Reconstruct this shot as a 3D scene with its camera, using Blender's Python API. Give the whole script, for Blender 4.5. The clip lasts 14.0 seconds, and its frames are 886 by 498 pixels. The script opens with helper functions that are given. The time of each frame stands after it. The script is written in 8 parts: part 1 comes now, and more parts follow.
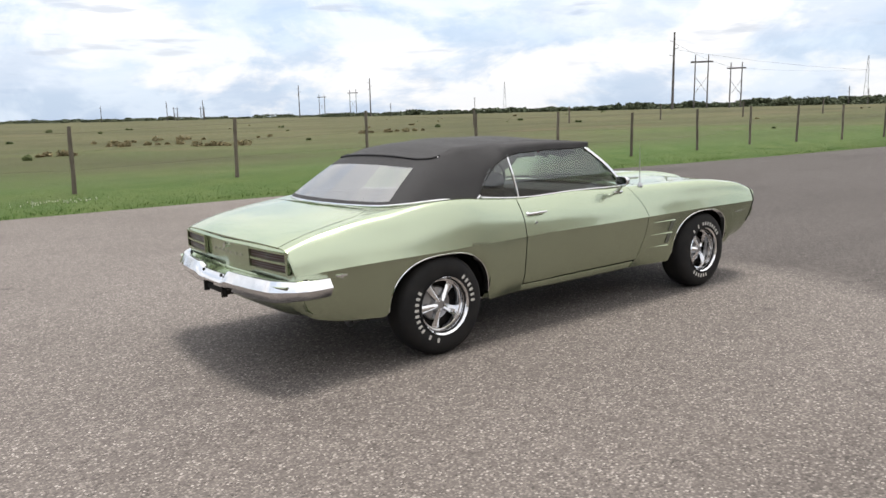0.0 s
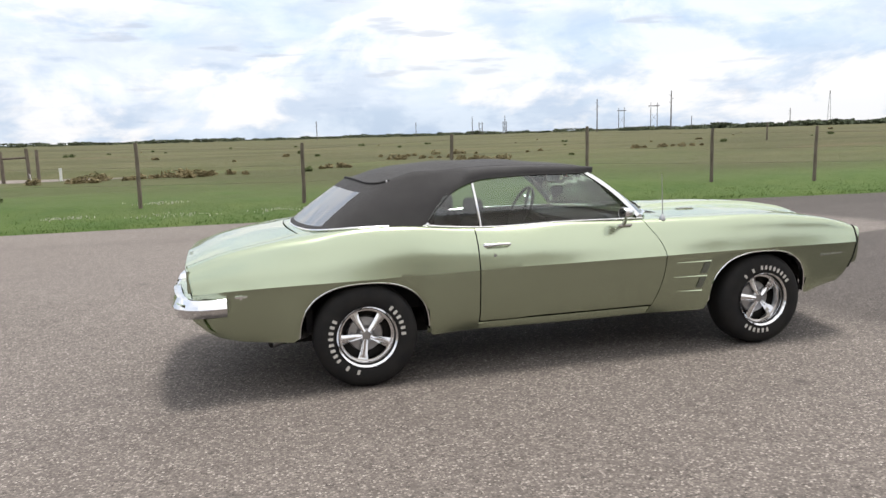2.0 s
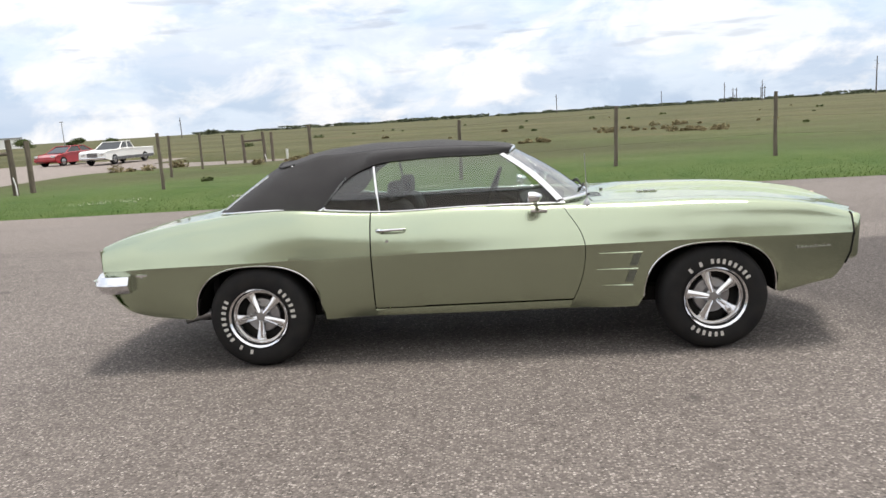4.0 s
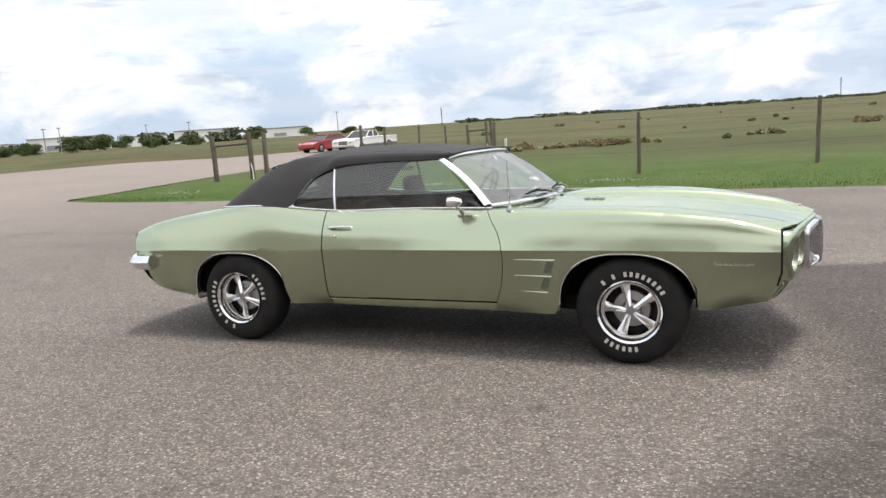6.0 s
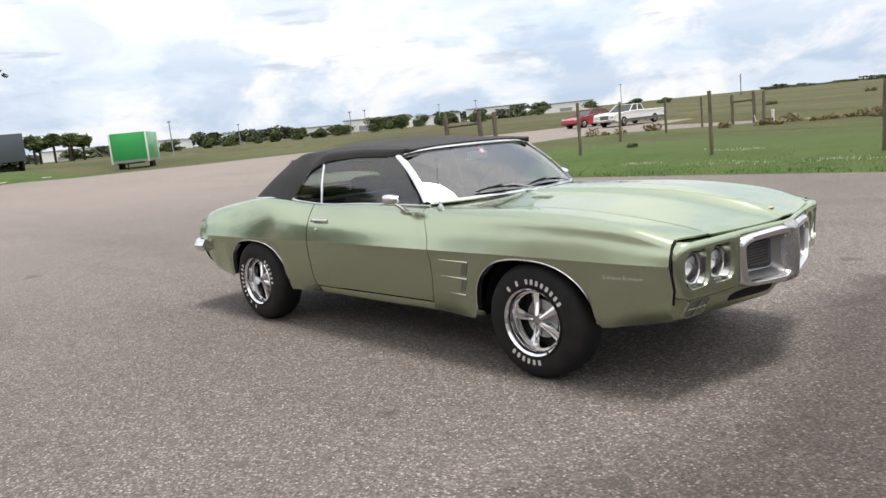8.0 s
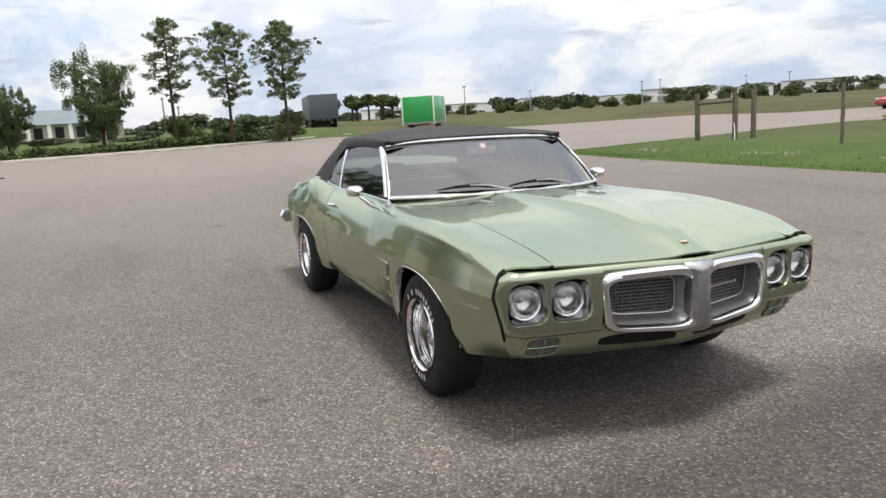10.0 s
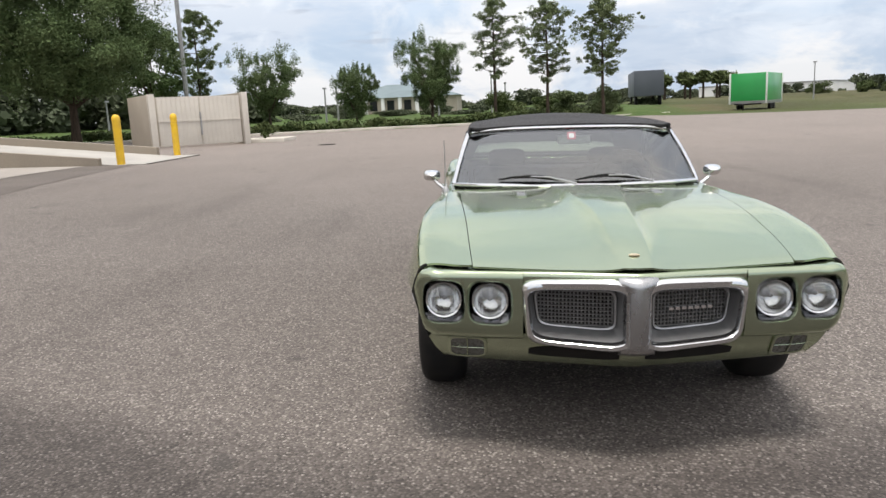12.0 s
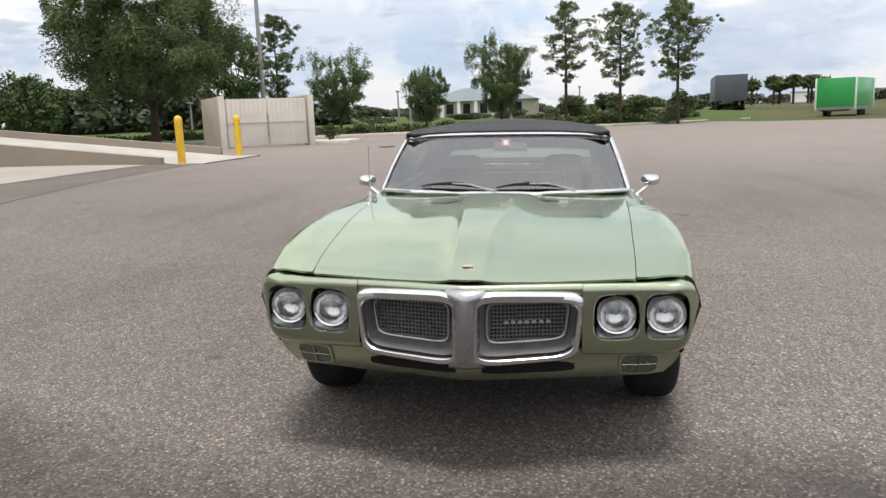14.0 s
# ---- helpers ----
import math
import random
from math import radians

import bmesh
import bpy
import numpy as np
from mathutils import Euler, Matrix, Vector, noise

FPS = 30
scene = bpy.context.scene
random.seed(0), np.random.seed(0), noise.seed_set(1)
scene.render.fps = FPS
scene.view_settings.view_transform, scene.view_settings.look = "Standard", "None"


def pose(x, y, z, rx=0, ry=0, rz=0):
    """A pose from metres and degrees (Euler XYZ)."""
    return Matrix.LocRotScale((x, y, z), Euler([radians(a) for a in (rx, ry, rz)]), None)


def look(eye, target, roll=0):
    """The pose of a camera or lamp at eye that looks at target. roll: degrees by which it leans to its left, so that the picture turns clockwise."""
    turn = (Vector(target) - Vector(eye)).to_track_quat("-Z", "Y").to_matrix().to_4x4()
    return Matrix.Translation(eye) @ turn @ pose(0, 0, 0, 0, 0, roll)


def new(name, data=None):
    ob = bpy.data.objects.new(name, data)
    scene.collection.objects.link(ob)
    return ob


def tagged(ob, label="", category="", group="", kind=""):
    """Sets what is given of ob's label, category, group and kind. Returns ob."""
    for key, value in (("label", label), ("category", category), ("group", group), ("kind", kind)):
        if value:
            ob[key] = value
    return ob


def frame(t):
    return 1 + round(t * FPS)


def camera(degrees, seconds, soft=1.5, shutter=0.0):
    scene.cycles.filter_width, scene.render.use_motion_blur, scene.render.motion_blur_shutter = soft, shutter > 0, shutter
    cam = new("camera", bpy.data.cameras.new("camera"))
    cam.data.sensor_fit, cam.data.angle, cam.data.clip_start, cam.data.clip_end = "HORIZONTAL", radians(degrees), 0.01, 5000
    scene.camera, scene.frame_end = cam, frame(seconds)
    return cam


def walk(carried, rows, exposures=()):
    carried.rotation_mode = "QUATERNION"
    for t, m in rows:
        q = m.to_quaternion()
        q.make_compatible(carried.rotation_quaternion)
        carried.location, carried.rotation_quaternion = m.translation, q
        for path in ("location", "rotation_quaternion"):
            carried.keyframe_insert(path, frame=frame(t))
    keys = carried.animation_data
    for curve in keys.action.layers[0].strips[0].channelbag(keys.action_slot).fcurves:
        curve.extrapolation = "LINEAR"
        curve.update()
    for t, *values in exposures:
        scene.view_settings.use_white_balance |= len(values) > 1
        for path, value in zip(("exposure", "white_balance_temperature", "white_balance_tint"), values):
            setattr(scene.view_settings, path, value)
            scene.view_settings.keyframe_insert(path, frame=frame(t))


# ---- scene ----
cam = camera(61.5, 14.0)
PATH = [
    (0, (-2.705, -4.464, 1.511), (-1.52, -2.894, 1.151), -1.3),
    (0.5, (-2.243, -4.752, 1.506), (-1.369, -2.987, 1.159), -2.5),
    (1, (-1.698, -4.93, 1.506), (-0.974, -3.096, 1.174), -2.6),
    (1.5, (-1.162, -5.089, 1.497), (-0.575, -3.203, 1.182), -2.3),
    (2, (-0.623, -5.17, 1.513), (-0.129, -3.256, 1.208), -1.6),
    (2.5, (-0.145, -5.295, 1.488), (0.239, -3.357, 1.177), -1.8),
    (3, (0.397, -5.263, 1.473), (0.61, -3.303, 1.132), -3.0),
    (5.5, (3.011, -5.176, 1.465), (2.369, -3.311, 1.131), -3.2),
    (6, (3.464, -5.054, 1.463), (2.668, -3.25, 1.13), -3.9),
    (6.5, (3.874, -4.773, 1.46), (2.904, -3.058, 1.119), -4.0),
    (7, (4.34, -4.503, 1.448), (3.198, -2.894, 1.121), -4.8),
    (9.5, (6.019, -2.527, 1.402), (4.276, -1.619, 1.03), -4.7),
    (10, (6.175, -2.078, 1.42), (4.345, -1.353, 1.063), -3.7),
    (10.5, (6.383, -1.653, 1.423), (4.496, -1.084, 1.08), -3.2),
    (11, (6.418, -1.22, 1.413), (4.483, -0.857, 1.061), -3.1),
    (11.5, (6.478, -0.853, 1.413), (4.514, -0.712, 1.062), -2.5),
    (12, (6.472, -0.535, 1.402), (4.51, -0.649, 1.031), -2.7),
    (12.5, (6.397, -0.242, 1.397), (4.45, -0.509, 1.025), -1.8),
    (13, (6.418, 0.04, 1.385), (4.487, -0.32, 1.013), -1.6),
    (13.5, (6.388, 0.25, 1.386), (4.481, -0.229, 1.019), -1.8),
    (14, (6.36, 0.388, 1.379), (4.418, 0.066, 1.025), -2.2),
]
walk(cam, [(t, look(eye, target, roll)) for t, eye, target, roll in PATH],
     [(0, 0.32), (7, 0.30), (9.5, 0.22), (12, 0.16), (14, 0.16)])

import collections

# ---- world, sun and exposure ----
SUN_DIR = Vector((0.19, 0.04, 0.98)).normalized()
world = bpy.data.worlds.new("sky_world")
scene.world = world
world.use_nodes = True
wt = world.node_tree
wt.nodes.clear()


def wn(kind, **kw):
    n = wt.nodes.new(kind)
    for k, v in kw.items():
        n.inputs[k].default_value = v
    return n


def wmath(op, a, b=0.0, c=0.0, clamp=False):
    n = wt.nodes.new("ShaderNodeMath")
    n.operation, n.use_clamp = op, clamp
    for i, v in enumerate((a, b, c)):
        if isinstance(v, (int, float)):
            n.inputs[i].default_value = v
        else:
            wt.links.new(v, n.inputs[i])
    return n.outputs[0]


def wmix(f, a, b):
    n = wt.nodes.new("ShaderNodeMix")
    n.data_type = "RGBA"
    for sock, v in ((n.inputs[0], f), (n.inputs[6], a), (n.inputs[7], b)):
        if isinstance(v, (int, float, tuple)):
            sock.default_value = v
        else:
            wt.links.new(v, sock)
    return n.outputs[2]


sky = wt.nodes.new("ShaderNodeTexSky")
sky.sky_type, sky.sun_disc = "NISHITA", False
sky.sun_elevation = math.asin(SUN_DIR.z)
sky.sun_rotation = math.atan2(SUN_DIR.x, SUN_DIR.y)
sky.air_density, sky.dust_density = 1.0, 0.6
wco = wt.nodes.new("ShaderNodeTexCoord")
sep = wt.nodes.new("ShaderNodeSeparateXYZ")
wt.links.new(wco.outputs["Generated"], sep.inputs[0])
up = wmath("MAXIMUM", sep.outputs[2], 0.0)
inv = wmath("DIVIDE", 1.0, wmath("ADD", up, 0.16))
flat = wt.nodes.new("ShaderNodeCombineXYZ")
wt.links.new(wmath("MULTIPLY", sep.outputs[0], inv), flat.inputs[0])
wt.links.new(wmath("MULTIPLY", sep.outputs[1], inv), flat.inputs[1])
wt.links.new(wmath("MULTIPLY", up, 3.0), flat.inputs[2])


def cloud(scale, detail, rough, lo, hi, shift):
    mp = wt.nodes.new("ShaderNodeMapping")
    mp.inputs["Location"].default_value = shift
    wt.links.new(flat.outputs[0], mp.inputs[0])
    n = wn("ShaderNodeTexNoise", Scale=scale, Detail=detail, Roughness=rough)
    wt.links.new(mp.outputs[0], n.inputs["Vector"])
    r = wt.nodes.new("ShaderNodeMapRange")
    r.interpolation_type = "SMOOTHSTEP"
    r.inputs[1].default_value, r.inputs[2].default_value = lo, hi
    wt.links.new(n.outputs[0], r.inputs[0])
    return r.outputs[0]


cover = cloud(0.55, 8.0, 0.58, 0.38, 0.55, (3.1, 0.4, 0.0))
thick = cloud(1.3, 7.0, 0.55, 0.52, 0.72, (7.3, 2.2, 1.0))
small = cloud(2.6, 5.0, 0.5, 0.58, 0.70, (1.7, 5.5, 2.0))
skyn = wt.nodes.new("ShaderNodeMix")
skyn.data_type, skyn.blend_type = "RGBA", "MULTIPLY"
skyn.inputs[0].default_value = 1.0
wt.links.new(sky.outputs[0], skyn.inputs[6])
skyn.inputs[7].default_value = (0.115, 0.115, 0.115, 1)
blue = wmix(0.55, skyn.outputs[2], (0.50, 0.63, 0.84, 1))
calm = wmath("SUBTRACT", 1.0, wmath("MULTIPLY", up, 0.75))
white = wmix(wmath("MULTIPLY", thick, calm), (0.90, 0.89, 0.89, 1), (0.55, 0.60, 0.68, 1))
white = wmix(wmath("MULTIPLY", wmath("MULTIPLY", small, calm), 0.75), white, (0.40, 0.44, 0.52, 1))
clouds = wmix(wmath("ADD", cover, wmath("MULTIPLY", up, 0.9), clamp=True), blue, white)
haze = wmath("POWER", wmath("SUBTRACT", 1.0, up, clamp=True), 14.0)
clouds = wmix(wmath("MULTIPLY", haze, 0.40), clouds, (0.60, 0.70, 0.84, 1))


def heap(scale, detail, lo, hi, shift):
    """Heaped clouds seen from the side, low over the land."""
    mp = wt.nodes.new("ShaderNodeMapping")
    mp.inputs["Location"].default_value = shift
    mp.inputs["Scale"].default_value = (1.0, 1.0, 1.9)
    wt.links.new(wco.outputs["Generated"], mp.inputs[0])
    n = wn("ShaderNodeTexNoise", Scale=scale, Detail=detail, Roughness=0.58, Distortion=0.35)
    wt.links.new(mp.outputs[0], n.inputs["Vector"])
    r = wt.nodes.new("ShaderNodeMapRange")
    r.interpolation_type = "SMOOTHSTEP"
    r.inputs[1].default_value, r.inputs[2].default_value = lo, hi
    wt.links.new(n.outputs[0], r.inputs[0])
    return r.outputs[0]


low_band = wmath("POWER", wmath("SUBTRACT", 1.0, up, clamp=True), 3.0)
shade = wmix(heap(9.0, 6.0, 0.42, 0.62, (2.0, 1.0, 0.4)), (0.52, 0.63, 0.79, 1), (0.72, 0.81, 0.93, 1))
low_cloud = wmix(heap(5.0, 8.0, 0.46, 0.58, (0.3, 4.0, 0.1)), shade, (0.97, 0.96, 0.96, 1))
clouds = wmix(wmath("MULTIPLY", low_band, 0.84), clouds, low_cloud)
mp = wt.nodes.new("ShaderNodeMapping")
mp.inputs["Location"].default_value, mp.inputs["Scale"].default_value = (0.7, 2.3, 0.0), (1.0, 1.0, 6.5)
wt.links.new(wco.outputs["Generated"], mp.inputs[0])
scud_noise = wn("ShaderNodeTexNoise", Scale=7.5, Detail=4.0, Roughness=0.5)
wt.links.new(mp.outputs[0], scud_noise.inputs["Vector"])
scud = wt.nodes.new("ShaderNodeMapRange")
scud.interpolation_type = "SMOOTHSTEP"
scud.inputs[1].default_value, scud.inputs[2].default_value = 0.60, 0.70
wt.links.new(scud_noise.outputs[0], scud.inputs[0])
scud_low = wmath("MULTIPLY", wmath("MULTIPLY", wmath("SUBTRACT", up, 0.03, clamp=True), 14.0, clamp=True), wmath("POWER", wmath("SUBTRACT", 1.0, up, clamp=True), 2.0))
clouds = wmix(wmath("MULTIPLY", wmath("MULTIPLY", scud.outputs[0], scud_low), 0.75), clouds, (0.46, 0.51, 0.60, 1))
ground_side = wmath("LESS_THAN", sep.outputs[2], -0.02)
clouds = wmix(ground_side, clouds, (0.22, 0.22, 0.17, 1))
# the cloud is brightest halfway up
bg = wn("ShaderNodeBackground")
wt.links.new(wmath("ADD", wmath("MULTIPLY", wmath("MULTIPLY", up, 1.30), wmath("MULTIPLY_ADD", up, -0.60, 1.0)), 0.86), bg.inputs["Strength"])
wt.links.new(clouds, bg.inputs[0])
wout = wt.nodes.new("ShaderNodeOutputWorld")
wt.links.new(bg.outputs[0], wout.inputs[0])

sun_data = bpy.data.lights.new("sun", "SUN")
sun_data.energy, sun_data.angle, sun_data.color = 3.0, radians(15), (1.0, 0.945, 0.875)
sun = new("sun", sun_data)
sun.matrix_world = look((0, 0, 60), Vector((0, 0, 60)) - SUN_DIR)


# ---- materials ----
def surface(name, col, col2=None, scale=6.0, rough=0.6, metal=0.0, bump=0.0, bscale=60.0, coat=0.0, rvar=0.08,
            fine=None, spec=0.5, seg=0.02, stretch=(1, 1, 1), trans=0.0, ior=1.45, per_object=0.0, per_island=0.0, emit=0.0):
    """A material with two scales of colour variation, uneven gloss and a fine relief."""
    m = bpy.data.materials.new(name)
    m.use_nodes = True
    nt = m.node_tree
    b = nt.nodes["Principled BSDF"]
    tc = nt.nodes.new("ShaderNodeTexCoord")
    mp = nt.nodes.new("ShaderNodeMapping")
    mp.inputs["Scale"].default_value = stretch
    nt.links.new(tc.outputs["Object"], mp.inputs[0])
    col2 = col2 or tuple(c * 0.82 for c in col)
    n1 = nt.nodes.new("ShaderNodeTexNoise")
    n1.inputs["Scale"].default_value, n1.inputs["Detail"].default_value = scale, 5.0
    nt.links.new(mp.outputs[0], n1.inputs["Vector"])
    r1 = nt.nodes.new("ShaderNodeMapRange")
    r1.inputs[1].default_value, r1.inputs[2].default_value = 0.35, 0.65
    nt.links.new(n1.outputs[0], r1.inputs[0])
    mix = nt.nodes.new("ShaderNodeMix")
    mix.data_type = "RGBA"
    mix.inputs[6].default_value, mix.inputs[7].default_value = (*col, 1), (*col2, 1)
    nt.links.new(r1.outputs[0], mix.inputs[0])
    out = mix.outputs[2]
    n2 = nt.nodes.new("ShaderNodeTexNoise")
    n2.inputs["Scale"].default_value, n2.inputs["Detail"].default_value = bscale, 3.0
    nt.links.new(mp.outputs[0], n2.inputs["Vector"])
    if fine:
        m2 = nt.nodes.new("ShaderNodeMix")
        m2.data_type, m2.blend_type = "RGBA", "OVERLAY"
        m2.inputs[0].default_value = fine
        nt.links.new(out, m2.inputs[6])
        nt.links.new(n2.outputs[0], m2.inputs[7])
        out = m2.outputs[2]
    for amount, kind, sock in ((per_object, "ShaderNodeObjectInfo", "Random"), (per_island, "ShaderNodeNewGeometry", "Random Per Island")):
        if amount:
            oi = nt.nodes.new(kind)
            hv = nt.nodes.new("ShaderNodeHueSaturation")
            mr = nt.nodes.new("ShaderNodeMapRange")
            mr.inputs[3].default_value, mr.inputs[4].default_value = 1 - amount, 1 + amount
            nt.links.new(oi.outputs[sock], mr.inputs[0])
            nt.links.new(mr.outputs[0], hv.inputs["Value"])
            nt.links.new(out, hv.inputs["Color"])
            out = hv.outputs[0]
    nt.links.new(out, b.inputs["Base Color"])
    rr = nt.nodes.new("ShaderNodeMapRange")
    rr.inputs[3].default_value, rr.inputs[4].default_value = max(0.0, rough - rvar), min(1.0, rough + rvar)
    nt.links.new(n1.outputs[0], rr.inputs[0])
    nt.links.new(rr.outputs[0], b.inputs["Roughness"])
    b.inputs["Metallic"].default_value = metal
    b.inputs["Specular IOR Level"].default_value = spec
    b.inputs["IOR"].default_value = ior
    b.inputs["Coat Weight"].default_value = coat
    b.inputs["Coat Roughness"].default_value = seg
    b.inputs["Transmission Weight"].default_value = trans
    if bump:
        bp = nt.nodes.new("ShaderNodeBump")
        bp.inputs["Strength"].default_value, bp.inputs["Distance"].default_value = bump, 0.01
        nt.links.new(n2.outputs[0], bp.inputs["Height"])
        nt.links.new(bp.outputs[0], b.inputs["Normal"])
    return m


def glass(name, tint, rough=0.0, clear=0.85):
    """Thin window glass: a clear tinted sheet with a mirror gloss on it."""
    m = bpy.data.materials.new(name)
    m.use_nodes = True
    nt = m.node_tree
    nt.nodes.clear()
    t = nt.nodes.new("ShaderNodeBsdfTransparent")
    t.inputs[0].default_value = (*tint, 1)
    g = nt.nodes.new("ShaderNodeBsdfGlossy")
    g.inputs["Roughness"].default_value = rough
    fr = nt.nodes.new("ShaderNodeFresnel")
    fr.inputs[0].default_value = 1.5
    mr = nt.nodes.new("ShaderNodeMapRange")
    mr.inputs[3].default_value, mr.inputs[4].default_value = 1 - clear, 1.0
    nt.links.new(fr.outputs[0], mr.inputs[0])
    mx = nt.nodes.new("ShaderNodeMixShader")
    nt.links.new(mr.outputs[0], mx.inputs[0])
    nt.links.new(t.outputs[0], mx.inputs[1])
    nt.links.new(g.outputs[0], mx.inputs[2])
    o = nt.nodes.new("ShaderNodeOutputMaterial")
    nt.links.new(mx.outputs[0], o.inputs[0])
    return m


def asphalt(name):
    """Old pale asphalt with exposed pebbles, oil stains and worn patches."""
    m = bpy.data.materials.new(name)
    m.use_nodes = True
    nt = m.node_tree
    b = nt.nodes["Principled BSDF"]
    tc = nt.nodes.new("ShaderNodeTexCoord")

    def nz(scale, detail, rough=0.5):
        n = nt.nodes.new("ShaderNodeTexNoise")
        n.inputs["Scale"].default_value, n.inputs["Detail"].default_value, n.inputs["Roughness"].default_value = scale, detail, rough
        nt.links.new(tc.outputs["Object"], n.inputs["Vector"])
        return n.outputs[0]

    def rng(v, lo, hi, a=0.0, z=1.0):
        r = nt.nodes.new("ShaderNodeMapRange")
        for i, x in enumerate((lo, hi, a, z)):
            r.inputs[i + 1].default_value = x
        nt.links.new(v, r.inputs[0])
        return r.outputs[0]

    def mixc(f, a, c, mode="MIX"):
        x = nt.nodes.new("ShaderNodeMix")
        x.data_type, x.blend_type = "RGBA", mode
        for s, v in ((x.inputs[0], f), (x.inputs[6], a), (x.inputs[7], c)):
            if isinstance(v, (float, int, tuple)):
                s.default_value = v
            else:
                nt.links.new(v, s)
        return x.outputs[2]

    vo = nt.nodes.new("ShaderNodeTexVoronoi")
    vo.inputs["Scale"].default_value = 84.0
    nt.links.new(tc.outputs["Object"], vo.inputs["Vector"])
    stone = nt.nodes.new("ShaderNodeSeparateColor")
    nt.links.new(vo.outputs["Color"], stone.inputs[0])
    ramp = nt.nodes.new("ShaderNodeValToRGB")
    el = ramp.color_ramp.elements
    el[0].position, el[0].color = 0.0, (0.044, 0.038, 0.035, 1)
    el[1].position, el[1].color = 1.0, (0.455, 0.416, 0.384, 1)
    for p, c in ((0.45, (0.146, 0.126, 0.114, 1)), (0.80, (0.220, 0.193, 0.176, 1)), (0.93, (0.315, 0.283, 0.259, 1))):
        e = el.new(p)
        e.color = c
    nt.links.new(stone.outputs[0], ramp.inputs[0])
    col = mixc(rng(vo.outputs["Distance"], 0.35, 0.8), ramp.outputs[0], (0.102, 0.089, 0.081, 1))
    col = mixc(rng(nz(16.0, 4), 0.3, 0.7, 0.0, 0.26), col, (0.210, 0.184, 0.168, 1))
    big = rng(nz(0.16, 6, 0.6), 0.35, 0.65)
    col = mixc(big, col, mixc(1.0, col, (0.80, 0.79, 0.78, 1), "MULTIPLY"))
    long_way = nt.nodes.new("ShaderNodeMapping")
    long_way.inputs["Scale"].default_value, long_way.inputs["Rotation"].default_value = (0.10, 0.9, 1.0), (0, 0, 0.25)
    nt.links.new(tc.outputs["Object"], long_way.inputs[0])
    track = nt.nodes.new("ShaderNodeTexNoise")
    track.inputs["Scale"].default_value, track.inputs["Detail"].default_value, track.inputs["Roughness"].default_value = 0.9, 5.0, 0.62
    nt.links.new(long_way.outputs[0], track.inputs["Vector"])
    col = mixc(rng(track.outputs[0], 0.52, 0.70, 0.0, 1.0), col, mixc(1.0, col, (0.80, 0.795, 0.80, 1), "MULTIPLY"))
    stain = rng(nz(0.9, 5, 0.65), 0.60, 0.72)
    col = mixc(stain, col, mixc(1.0, col, (0.84, 0.84, 0.84, 1), "MULTIPLY"))
    # a strip of darker asphalt starts on a slanting joint, darker still towards +y
    sp = nt.nodes.new("ShaderNodeSeparateXYZ")
    nt.links.new(tc.outputs["Object"], sp.inputs[0])

    def madd(v, k, add):
        n = nt.nodes.new("ShaderNodeMath")
        n.operation = "MULTIPLY_ADD"
        nt.links.new(v, n.inputs[0])
        n.inputs[1].default_value = k
        if isinstance(add, float):
            n.inputs[2].default_value = add
        else:
            nt.links.new(add, n.inputs[2])
        return n.outputs[0]

    bend = nt.nodes.new("ShaderNodeMath")
    bend.operation = "MINIMUM"
    nt.links.new(sp.outputs[1], bend.inputs[0])
    bend.inputs[1].default_value = -1.1
    swing = nt.nodes.new("ShaderNodeMath")
    swing.operation = "ADD"
    nt.links.new(rng(sp.outputs[1], -0.4, 1.1, 0.0, 0.4), swing.inputs[0])
    nt.links.new(rng(sp.outputs[1], 2.2, 4.2, 0.0, -6.0), swing.inputs[1])
    joint = madd(nz(1.6, 5, 0.65), 0.7, madd(bend.outputs[0], -0.42, madd(swing.outputs[0], 1.0, sp.outputs[0])))
    col = mixc(rng(joint, 4.40, 4.90), col, mixc(1.0, col, (0.53, 0.525, 0.53, 1), "MULTIPLY"))
    deeper = nt.nodes.new("ShaderNodeMath")
    deeper.operation = "MULTIPLY"
    nt.links.new(rng(joint, 4.40, 4.90), deeper.inputs[0])
    nt.links.new(rng(madd(nz(0.7, 4, 0.6), 1.6, sp.outputs[1]), 0.2, 2.2), deeper.inputs[1])
    col = mixc(deeper.outputs[0], col, mixc(1.0, col, (0.88, 0.875, 0.88, 1), "MULTIPLY"))
    # paler, smoother towards the lot's far end: grazing-angle brightening put into the colour
    col = mixc(rng(madd(nz(0.11, 4, 0.6), 14.0, sp.outputs[0]), 4.0, -14.0, 0.0, 0.85), col, mixc(0.68, mixc(1.0, col, (1.42, 1.37, 1.33, 1), "MULTIPLY"), (0.226, 0.195, 0.177, 1)))
    spots = rng(nz(2.3, 2, 0.4), 0.715, 0.75, 0.0, 0.55)
    col = mixc(spots, col, (0.05, 0.045, 0.042, 1))
    nt.links.new(col, b.inputs["Base Color"])
    b.inputs["Roughness"].default_value = 0.86
    b.inputs["Specular IOR Level"].default_value = 0.3
    bp = nt.nodes.new("ShaderNodeBump")
    bp.inputs["Strength"].default_value, bp.inputs["Distance"].default_value = 0.55, 0.004
    nt.links.new(rng(vo.outputs["Distance"], 0.0, 0.7, 1.0, 0.0), bp.inputs["Height"])
    nt.links.new(bp.outputs[0], b.inputs["Normal"])
    return m


